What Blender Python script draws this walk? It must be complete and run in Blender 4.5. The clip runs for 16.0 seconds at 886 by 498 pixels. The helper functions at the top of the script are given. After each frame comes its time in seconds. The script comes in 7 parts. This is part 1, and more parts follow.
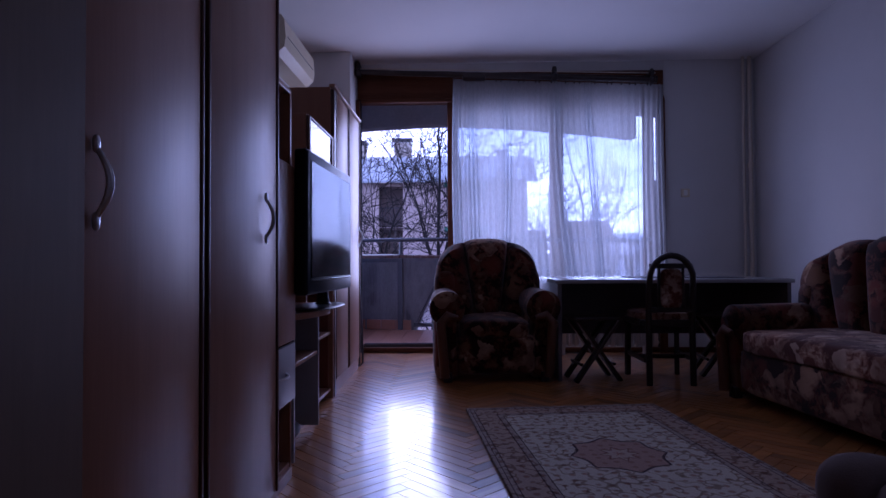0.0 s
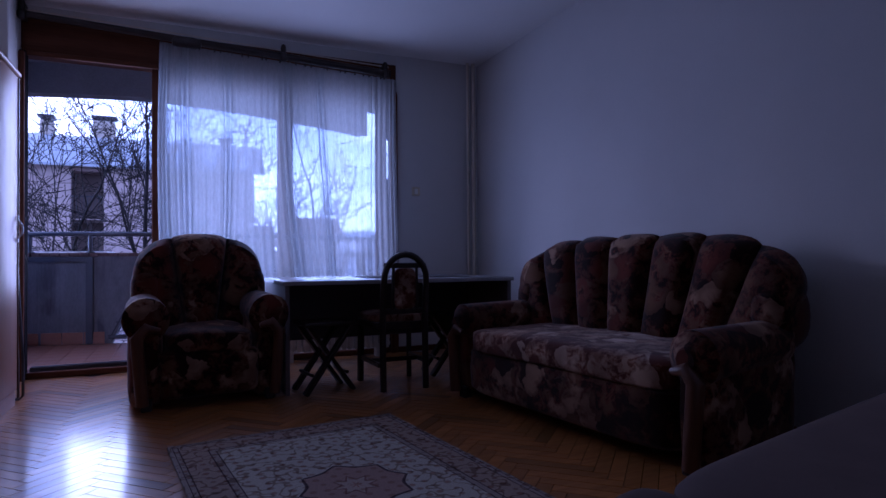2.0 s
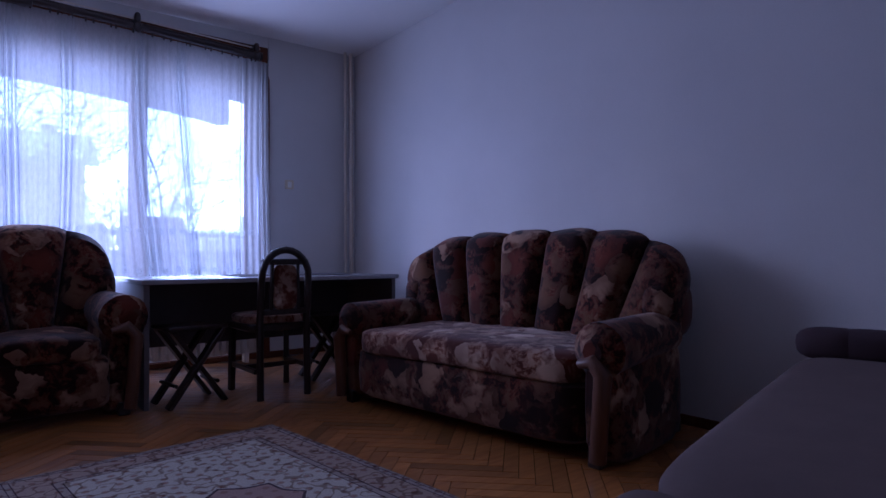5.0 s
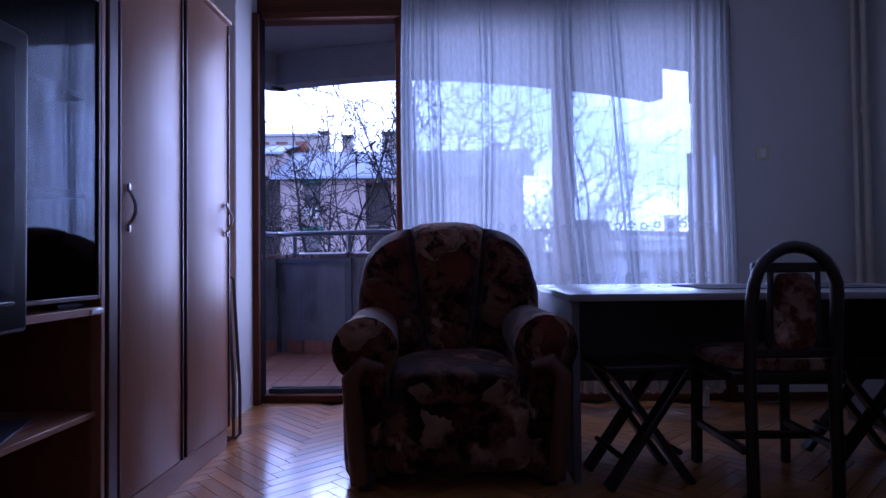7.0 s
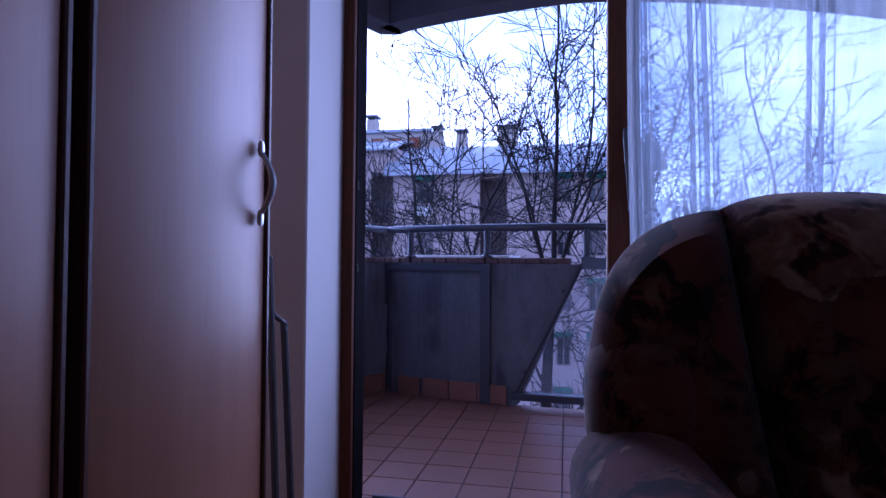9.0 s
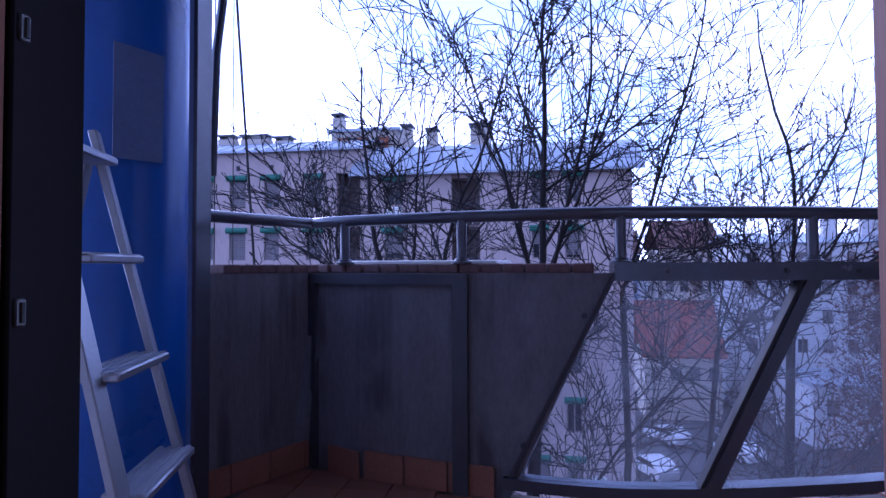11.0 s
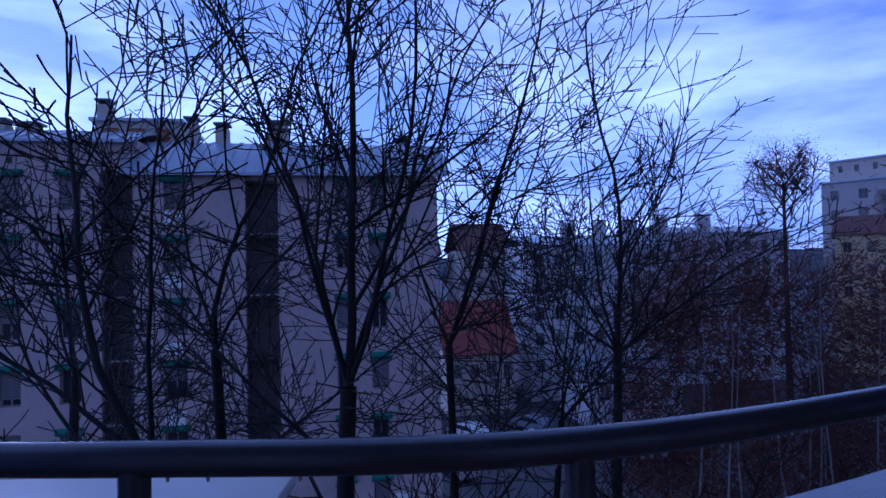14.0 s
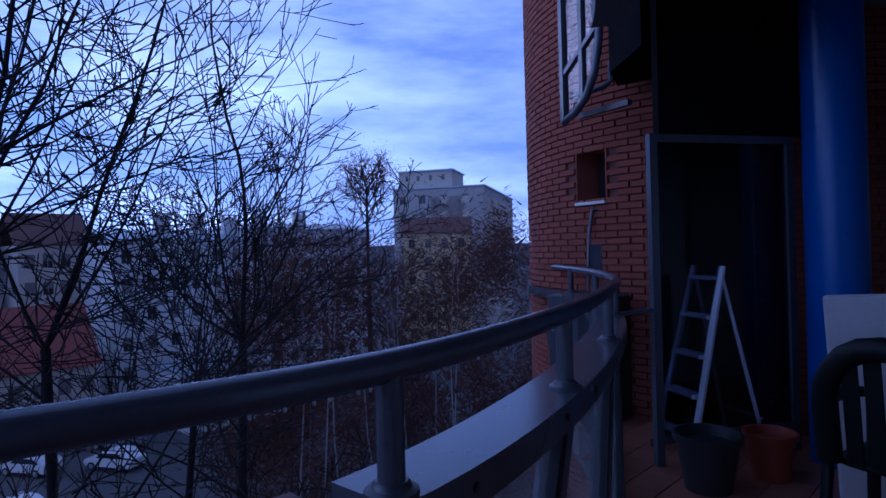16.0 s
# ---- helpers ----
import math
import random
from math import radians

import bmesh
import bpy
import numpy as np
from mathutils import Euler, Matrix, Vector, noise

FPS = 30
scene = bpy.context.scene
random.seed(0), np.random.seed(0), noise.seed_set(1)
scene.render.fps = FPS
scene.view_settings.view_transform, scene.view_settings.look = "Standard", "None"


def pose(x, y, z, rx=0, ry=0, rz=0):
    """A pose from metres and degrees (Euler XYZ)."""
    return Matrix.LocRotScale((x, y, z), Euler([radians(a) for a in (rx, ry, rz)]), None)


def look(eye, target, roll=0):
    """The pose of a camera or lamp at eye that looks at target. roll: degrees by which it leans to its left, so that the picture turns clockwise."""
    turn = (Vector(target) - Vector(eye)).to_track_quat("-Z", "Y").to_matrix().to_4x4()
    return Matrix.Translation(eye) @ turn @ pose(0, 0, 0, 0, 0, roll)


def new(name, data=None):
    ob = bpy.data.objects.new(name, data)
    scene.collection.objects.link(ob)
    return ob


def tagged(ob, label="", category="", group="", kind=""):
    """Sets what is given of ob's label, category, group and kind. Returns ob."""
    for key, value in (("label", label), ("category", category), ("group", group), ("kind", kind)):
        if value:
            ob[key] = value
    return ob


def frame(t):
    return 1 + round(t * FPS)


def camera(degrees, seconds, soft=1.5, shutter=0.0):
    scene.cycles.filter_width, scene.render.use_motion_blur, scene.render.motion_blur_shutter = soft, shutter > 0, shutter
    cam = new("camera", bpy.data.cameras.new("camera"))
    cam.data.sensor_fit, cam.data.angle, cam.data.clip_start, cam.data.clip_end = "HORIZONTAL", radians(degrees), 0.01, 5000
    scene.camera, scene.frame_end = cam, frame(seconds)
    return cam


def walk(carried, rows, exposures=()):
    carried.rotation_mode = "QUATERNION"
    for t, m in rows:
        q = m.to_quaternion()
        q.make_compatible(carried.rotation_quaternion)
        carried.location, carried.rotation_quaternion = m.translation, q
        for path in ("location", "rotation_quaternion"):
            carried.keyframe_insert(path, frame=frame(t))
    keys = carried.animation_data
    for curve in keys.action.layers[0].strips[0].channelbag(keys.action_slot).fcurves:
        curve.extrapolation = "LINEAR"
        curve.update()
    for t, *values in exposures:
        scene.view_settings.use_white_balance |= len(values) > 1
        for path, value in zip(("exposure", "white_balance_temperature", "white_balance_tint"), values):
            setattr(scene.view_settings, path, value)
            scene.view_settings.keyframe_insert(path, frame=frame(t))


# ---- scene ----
# ---------------------------------------------------------------- camera
cam = camera(73.2, 16.0)
PATH = [
    (0, (0.458, -0.245, 0.85), (0.402, 1.754, 0.895), -0.3),
    (0.5, (0.485, -0.076, 0.877), (0.556, 1.923, 0.916), -0.3),
    (1, (0.509, 0.089, 0.849), (0.757, 2.073, 0.89), -0.4),
    (1.5, (0.554, 0.192, 0.862), (1.035, 2.133, 0.895), -0.3),
    (2, (0.533, 0.187, 0.865), (1.346, 2.014, 0.895), -0.4),
    (2.5, (0.45, 0.143, 0.88), (1.606, 1.775, 0.901), -0.1),
    (3, (0.369, 0.15, 0.85), (1.762, 1.585, 0.879), 0.3),
    (5.5, (0.539, 0.657, 0.824), (1.579, 2.365, 0.867), -0.9),
    (6, (0.676, 0.965, 0.821), (1.273, 2.873, 0.873), -1.4),
    (6.5, (0.695, 1.341, 0.882), (0.955, 3.324, 0.916), -0.7),
    (7, (0.719, 1.75, 0.847), (0.672, 3.749, 0.893), -0.6),
    (7.5, (0.626, 2.179, 0.849), (0.328, 4.157, 0.892), -0.2),
    (8, (0.502, 2.629, 0.904), (0.082, 4.584, 0.944), 0.6),
    (9.25, (0.16, 3.68, 0.912), (-0.24, 5.64, 0.958), 0.4),
    (10.5, (0.053, 4.653, 0.923), (-0.299, 6.621, 0.980), 0.1),
    (11, (0.024, 4.86, 0.934), (-0.293, 6.834, 0.991), -0.2),
    (11.5, (0.014, 5.045, 0.954), (-0.191, 7.034, 1.007), -0.3),
    (12, (-0.007, 5.348, 1.046), (-0.123, 7.344, 1.103), -0.5),
    (12.5, (-0.040, 5.627, 1.132), (-0.086, 7.625, 1.188), -0.5),
    (13, (-0.021, 5.903, 1.265), (0.044, 7.902, 1.321), -0.6),
    (13.5, (0.030, 6.205, 1.382), (0.248, 8.192, 1.433), -1.2),
    (14, (0.001, 6.411, 1.405), (0.334, 8.382, 1.453), -1.1),
    (14.5, (-0.043, 6.510, 1.425), (0.522, 8.427, 1.468), -1.1),
    (15, (-0.017, 6.655, 1.403), (0.771, 8.493, 1.439), -1.2),
    (15.5, (-0.145, 6.646, 1.380), (0.932, 8.331, 1.405), -1.3),
    (16, (-0.265, 6.558, 1.311), (1.195, 7.925, 1.316), -1.5),
]
EXPOSURES = [
    (0.0, 2.1, 5150, 50), (0.7, 2.0, 5100, 48), (1.5, 1.95, 4900, 46), (3.2, 2.15, 4700, 41), (5.3, 3.0, 4900, 42), (6.2, 2.7, 4950, 42), (7.2, 2.15, 4800, 41), (8.2, 1.8, 4700, 43), (10.5, 1.75, 4800, 43), (11.5, 1.52, 4800, 38), (12.0, 1.1, 4650, 38),
    (13.0, 0.36, 4300, 42), (14.0, -0.14, 4200, 37), (15.0, -0.28, 4150, 35), (16.0, -0.06, 4300, 32),
]
walk(cam, [(t, look(eye, target, roll)) for t, eye, target, roll in PATH], EXPOSURES)

# ---------------------------------------------------------------- world and light
world = bpy.data.worlds.new("world")
scene.world = world
world.use_nodes = True
wt = world.node_tree
wt.nodes.clear()
SUN_UP, SUN_AZ = 10.0, -35.0
w_out = wt.nodes.new("ShaderNodeOutputWorld")
w_bg = wt.nodes.new("ShaderNodeBackground")
w_sky = wt.nodes.new("ShaderNodeTexSky")
w_sky.sky_type = "NISHITA"
w_sky.sun_disc = False
w_sky.sun_elevation = radians(SUN_UP)
w_sky.sun_rotation = radians(SUN_AZ)
w_sky.air_density, w_sky.dust_density, w_sky.ozone_density = 1.0, 0.6, 2.0
w_tc = wt.nodes.new("ShaderNodeTexCoord")
w_map = wt.nodes.new("ShaderNodeMapping")
w_map.inputs["Scale"].default_value = (1.3, 1.3, 5.0)
w_noise = wt.nodes.new("ShaderNodeTexNoise")
w_noise.inputs["Scale"].default_value = 2.2
w_noise.inputs["Detail"].default_value = 7.0
w_noise.inputs["Roughness"].default_value = 0.52
w_ramp = wt.nodes.new("ShaderNodeValToRGB")
w_ramp.color_ramp.elements[0].position = 0.38
w_ramp.color_ramp.elements[0].color = (1.45, 1.9, 2.9, 1)
w_ramp.color_ramp.elements[1].position = 0.70
w_ramp.color_ramp.elements[1].color = (4.5, 4.9, 6.0, 1)
w_mix = wt.nodes.new("ShaderNodeMix")
w_mix.data_type = "RGBA"
w_mix.inputs["Factor"].default_value = 0.93
wt.links.new(w_tc.outputs["Generated"], w_map.inputs["Vector"])
wt.links.new(w_map.outputs["Vector"], w_noise.inputs["Vector"])
wt.links.new(w_noise.outputs["Fac"], w_ramp.inputs["Fac"])
wt.links.new(w_sky.outputs["Color"], w_mix.inputs["A"])
wt.links.new(w_ramp.outputs["Color"], w_mix.inputs["B"])
# the overcast is brighter towards the low sun and the horizon
w_dot = wt.nodes.new("ShaderNodeVectorMath")
w_dot.operation = "DOT_PRODUCT"
w_dot.inputs[1].default_value = (math.sin(radians(SUN_AZ)), math.cos(radians(SUN_AZ)), 0.1)
w_side = wt.nodes.new("ShaderNodeMapRange")
w_side.inputs["From Min"].default_value, w_side.inputs["From Max"].default_value = -1.0, 1.0
w_side.inputs["To Min"].default_value, w_side.inputs["To Max"].default_value = 0.68, 2.2
w_sep = wt.nodes.new("ShaderNodeSeparateXYZ")
w_up = wt.nodes.new("ShaderNodeMapRange")
w_up.inputs["From Min"].default_value, w_up.inputs["From Max"].default_value = 0.0, 0.8
w_up.inputs["To Min"].default_value, w_up.inputs["To Max"].default_value = 1.25, 0.5
w_mul = wt.nodes.new("ShaderNodeMath")
w_mul.operation = "MULTIPLY"
w_all = wt.nodes.new("ShaderNodeVectorMath")
w_all.operation = "SCALE"
wt.links.new(w_tc.outputs["Generated"], w_dot.inputs[0])
wt.links.new(w_dot.outputs["Value"], w_side.inputs["Value"])
wt.links.new(w_tc.outputs["Generated"], w_sep.inputs["Vector"])
wt.links.new(w_sep.outputs["Z"], w_up.inputs["Value"])
wt.links.new(w_side.outputs["Result"], w_mul.inputs[0])
wt.links.new(w_up.outputs["Result"], w_mul.inputs[1])
wt.links.new(w_mix.outputs["Result"], w_all.inputs[0])
wt.links.new(w_mul.outputs["Value"], w_all.inputs["Scale"])
wt.links.new(w_all.outputs["Vector"], w_bg.inputs["Color"])
wt.links.new(w_bg.outputs["Background"], w_out.inputs["Surface"])
w_bg.inputs["Strength"].default_value = 0.12
sun = new("sun", bpy.data.lights.new("sun", "SUN"))
sun.data.energy, sun.data.angle, sun.data.color = 0.5, radians(30), (1.0, 0.95, 0.9)
SUN_AT = Vector((math.sin(radians(SUN_AZ)) * math.cos(radians(SUN_UP)), math.cos(radians(SUN_AZ)) * math.cos(radians(SUN_UP)), math.sin(radians(SUN_UP))))
sun.matrix_world = look(60 * SUN_AT, (0, 0, 0))
# sky light that enters by the wide window and the open balcony door
win_light = new("window_sky_light", bpy.data.lights.new("window_sky_light", "AREA"))
win_light.data.shape, win_light.data.size, win_light.data.size_y = "RECTANGLE", 2.5, 1.7
win_light.data.energy, win_light.data.color = 10.0, (0.80, 0.88, 1.0)
win_light.matrix_world = look((1.0, 5.62, 1.45), (1.0, 0.0, 0.9))
win_light.data.spread = radians(150)


# ---------------------------------------------------------------- helpers
def empty(name, m, label="", category="", group="", kind=""):
    ob = new(name)
    ob.empty_display_size = 0.1
    ob.matrix_world = m
    return tagged(ob, label, category, group, kind)


def mesh_of(name, bm, material, smooth=True):
    me = bpy.data.meshes.new(name)
    bm.normal_update()
    bm.to_mesh(me)
    bm.free()
    if material:
        for m in (material if isinstance(material, (list, tuple)) else [material]):
            me.materials.append(m)
    if smooth:
        me.polygons.foreach_set("use_smooth", [True] * len(me.polygons))
        me.set_sharp_from_angle(angle=radians(38))
    return me


def part(name, bm, material, parent=None, label="", smooth=True):
    ob = new(name, mesh_of(name, bm, material, smooth))
    ob.parent = parent
    if label:
        ob["label"] = label
    return ob


def thing(name, bm, material, label, category, group="", kind="", smooth=True):
    return tagged(part(name, bm, material, None, "", smooth), label, category, group, kind)


def structure(name, bm, material, label, category="", smooth=True):
    return tagged(part(name, bm, material, None, "", smooth), label, category or name.split("_")[0], "", "structure")


def again(ob, m, parent=None):
    """One more object on the same mesh."""
    o = new(ob.name.split(".")[0], ob.data)
    o.matrix_local = m
    o.parent = parent
    if "label" in ob:
        o["label"] = ob["label"]
    return o


def box(bm, x0, x1, y0, y1, z0, z1, bevel=0.0, m=None, seg=1, mat=0):
    vs = [bm.verts.new((x, y, z)) for x in (x0, x1) for y in (y0, y1) for z in (z0, z1)]
    fs = [bm.faces.new([vs[i] for i in f]) for f in ((0, 1, 3, 2), (4, 6, 7, 5), (0, 4, 5, 1), (2, 3, 7, 6), (0, 2, 6, 4), (1, 5, 7, 3))]
    for f in fs:
        f.material_index = mat
    if bevel:
        es = list({e for f in fs for e in f.edges})
        r = bmesh.ops.bevel(bm, geom=es, offset=bevel, segments=seg, affect="EDGES", profile=0.5)
        vs = list({v for f in r["faces"] for v in f.verts} | {v for v in vs if v.is_valid})
    if m is not None:
        bmesh.ops.transform(bm, matrix=m, verts=[v for v in vs if v.is_valid])
    return vs


def tube(bm, pts, r, seg=8, caps=True, closed=False):
    """A round bar through pts; r is one radius or one for each point."""
    pts = [Vector(p) for p in pts]
    n = len(pts)
    rs = r if isinstance(r, (list, tuple)) else [r] * n
    rings, side = [], None
    for i, p in enumerate(pts):
        a = pts[(i - 1) % n] if closed or i > 0 else p
        b = pts[(i + 1) % n] if closed or i < n - 1 else p
        d = (b - a).normalized()
        if side is None or abs(side.dot(d)) > 0.95:
            side = d.cross(Vector((0, 0, 1)) if abs(d.z) < 0.9 else Vector((0, 1, 0)))
        side = (side - d * side.dot(d)).normalized()
        up = d.cross(side)
        rings.append([bm.verts.new(p + rs[i] * (math.cos(t) * side + math.sin(t) * up)) for t in (2 * math.pi * k / seg for k in range(seg))])
    for i in range(n if closed else n - 1):
        a, b = rings[i], rings[(i + 1) % n]
        for k in range(seg):
            bm.faces.new((a[k], a[(k + 1) % seg], b[(k + 1) % seg], b[k]))
    if caps and not closed:
        bm.faces.new(rings[0][::-1])
        bm.faces.new(rings[-1])


def lathe(bm, profile, seg=24, x=0.0, y=0.0):
    rings = [[bm.verts.new((x + r * math.cos(2 * math.pi * k / seg), y + r * math.sin(2 * math.pi * k / seg), z)) for k in range(seg)] for r, z in profile]
    for a, b in zip(rings, rings[1:]):
        for k in range(seg):
            bm.faces.new((a[k], a[(k + 1) % seg], b[(k + 1) % seg], b[k]))
    bm.faces.new(rings[0][::-1])
    bm.faces.new(rings[-1])


def puff(bm, c, s, p=3.0, seg=20, rings=12, m=None, fn=None):
    """A stuffed, rounded block: centre, full sizes, squareness."""
    def sg(v, e):
        return math.copysign(abs(v) ** e, v)
    e = 2.0 / p
    rows = []
    for j in range(rings + 1):
        la = -math.pi / 2 + math.pi * j / rings
        row = []
        for k in range(seg):
            lo = 2 * math.pi * k / seg
            v = Vector((sg(math.cos(la), e) * sg(math.cos(lo), e) * s[0] / 2, sg(math.cos(la), e) * sg(math.sin(lo), e) * s[1] / 2, sg(math.sin(la), e) * s[2] / 2))
            if fn:
                v = fn(v)
            v += Vector(c)
            row.append(bm.verts.new(m @ v if m is not None else v))
        rows.append(row)
    for a, b in zip(rows, rows[1:]):
        for k in range(seg):
            bm.faces.new((a[k], a[(k + 1) % seg], b[(k + 1) % seg], b[k]))
    bmesh.ops.remove_doubles(bm, verts=rows[0] + rows[-1], dist=1e-5)


def prism(bm, outline, z0, z1):
    """Upright prism over a plan outline (counter-clockwise)."""
    a = [bm.verts.new((x, y, z0)) for x, y in outline]
    b = [bm.verts.new((x, y, z1)) for x, y in outline]
    n = len(outline)
    for i in range(n):
        bm.faces.new((a[i], a[(i + 1) % n], b[(i + 1) % n], b[i]))
    bm.faces.new(a[::-1])
    bm.faces.new(b)


def slab(bm, outline, thick, m):
    """A flat plate: outline in its own plane, thickness along its normal, put in place by m."""
    a = [bm.verts.new(m @ Vector((x, y, -thick / 2))) for x, y in outline]
    b = [bm.verts.new(m @ Vector((x, y, thick / 2))) for x, y in outline]
    n = len(outline)
    for i in range(n):
        bm.faces.new((a[i], a[(i + 1) % n], b[(i + 1) % n], b[i]))
    bm.faces.new(a[::-1])
    bm.faces.new(b)


def upright(p, q, z0=0.0):
    """A frame whose x runs from p to q in plan and whose y is up."""
    d = Vector((q[0] - p[0], q[1] - p[1], 0)).normalized()
    n = d.cross(Vector((0, 0, 1)))
    return Matrix(((d.x, 0, n.x, p[0]), (d.y, 0, n.y, p[1]), (0, 1, 0, z0), (0, 0, 0, 1)))


def BM():
    return bmesh.new()


# ---------------------------------------------------------------- materials
def nodes_of(name):
    m = bpy.data.materials.new(name)
    m.use_nodes = True
    t = m.node_tree
    return m, t, t.nodes["Principled BSDF"]


def link(t, a, b):
    t.links.new(a, b)


def coords(t, scale=(1, 1, 1), kind="Object", rot=(0, 0, 0)):
    tc = t.nodes.new("ShaderNodeTexCoord")
    mp = t.nodes.new("ShaderNodeMapping")
    mp.inputs["Scale"].default_value = scale
    mp.inputs["Rotation"].default_value = rot
    link(t, tc.outputs[kind], mp.inputs["Vector"])
    return mp.outputs["Vector"]


def noise_of(t, vec, scale, detail=4.0, rough=0.55):
    n = t.nodes.new("ShaderNodeTexNoise")
    n.inputs["Scale"].default_value = scale
    n.inputs["Detail"].default_value = detail
    n.inputs["Roughness"].default_value = rough
    link(t, vec, n.inputs["Vector"])
    return n.outputs["Fac"]


def ramp_of(t, fac, stops):
    r = t.nodes.new("ShaderNodeValToRGB")
    el = r.color_ramp.elements
    while len(el) < len(stops):
        el.new(0.5)
    for e, (p, c) in zip(el, stops):
        e.position, e.color = p, (*c, 1)
    link(t, fac, r.inputs["Fac"])
    return r.outputs["Color"]


def mix_of(t, a, b, fac, blend="MIX"):
    n = t.nodes.new("ShaderNodeMix")
    n.data_type, n.blend_type = "RGBA", blend
    for key, v in (("A", a), ("B", b), ("Factor", fac)):
        if isinstance(v, (int, float)):
            n.inputs[key].default_value = v
        elif isinstance(v, tuple):
            n.inputs[key].default_value = (*v, 1)
        else:
            link(t, v, n.inputs[key])
    return n.outputs["Result"]


def math_of(t, op, a, b=0.0):
    n = t.nodes.new("ShaderNodeMath")
    n.operation = op
    for i, v in enumerate((a, b)):
        if isinstance(v, (int, float)):
            n.inputs[i].default_value = v
        else:
            link(t, v, n.inputs[i])
    return n.outputs["Value"]


def bump_of(t, bsdf, height, strength=0.2, dist=0.002):
    b = t.nodes.new("ShaderNodeBump")
    b.inputs["Strength"].default_value = strength
    b.inputs["Distance"].default_value = dist
    link(t, height, b.inputs["Height"])
    link(t, b.outputs["Normal"], bsdf.inputs["Normal"])


def plain(name, colour, rough=0.6, metal=0.0, var=0.12, scale=6.0, fine=80.0, bump=0.15, dist=0.001, stretch=(1, 1, 1), spec=0.5, kind="Object"):
    """A surface of one colour with stains at a large scale, grain at a small one."""
    m, t, b = nodes_of(name)
    v = coords(t, stretch, kind)
    big = noise_of(t, v, scale, 5.0, 0.6)
    small = noise_of(t, v, fine, 3.0, 0.6)
    c0 = tuple(max(0.0, c * (1 - var)) for c in colour)
    c1 = tuple(min(1.0, c * (1 + var)) for c in colour)
    col = ramp_of(t, big, [(0.3, c0), (0.7, c1)])
    col = mix_of(t, col, ramp_of(t, small, [(0.35, c0), (0.65, c1)]), 0.35)
    link(t, col, b.inputs["Base Color"])
    link(t, math_of(t, "MULTIPLY_ADD", big, 0.16), b.inputs["Roughness"])
    n = b.inputs["Roughness"].links[0].from_node
    n.inputs[2].default_value = max(0.03, rough - 0.08)
    b.inputs["Metallic"].default_value = metal
    b.inputs["Specular IOR Level"].default_value = spec
    if bump:
        bump_of(t, b, small, bump, dist)
    return m


def wood(name, dark, light, rough=0.4, scale=1.0, axis=2, per_piece=0.0, coat=0.0):
    """Wood with grain along one axis."""
    m, t, b = nodes_of(name)
    st = [9.0 * scale] * 3
    st[axis] = 0.55 * scale
    v = coords(t, tuple(st))
    if per_piece:
        oi = t.nodes.new("ShaderNodeObjectInfo")
        geo = t.nodes.new("ShaderNodeNewGeometry")
        rnd = math_of(t, "ADD", oi.outputs["Random"], geo.outputs["Random Per Island"])
        add = t.nodes.new("ShaderNodeVectorMath")
        add.operation = "ADD"
        link(t, v, add.inputs[0])
        sc = math_of(t, "MULTIPLY", rnd, 37.0)
        link(t, sc, add.inputs[1])
        v = add.outputs["Vector"]
    g = noise_of(t, v, 2.2, 6.0, 0.62)
    f = noise_of(t, v, 16.0, 3.0, 0.6)
    col = ramp_of(t, g, [(0.28, dark), (0.72, light)])
    col = mix_of(t, col, ramp_of(t, f, [(0.3, dark), (0.7, light)]), 0.3)
    if per_piece:
        tint = ramp_of(t, math_of(t, "FRACT", rnd), [(0.0, (1 - per_piece,) * 3), (0.12, (1 - 0.4 * per_piece,) * 3), (1.0, (1 + 0.35 * per_piece,) * 3)])
        col = mix_of(t, col, tint, 1.0, "MULTIPLY")
    link(t, col, b.inputs["Base Color"])
    wear = noise_of(t, coords(t, (1, 1, 1), "Object"), 5.0, 4.0)
    rr = math_of(t, "MULTIPLY_ADD", wear, 0.18)
    rr.node.inputs[2].default_value = max(0.02, rough - 0.09)
    link(t, rr, b.inputs["Roughness"])
    b.inputs["Coat Weight"].default_value = coat
    b.inputs["Coat Roughness"].default_value = 0.14
    bump_of(t, b, f, 0.12, 0.0006)
    return m


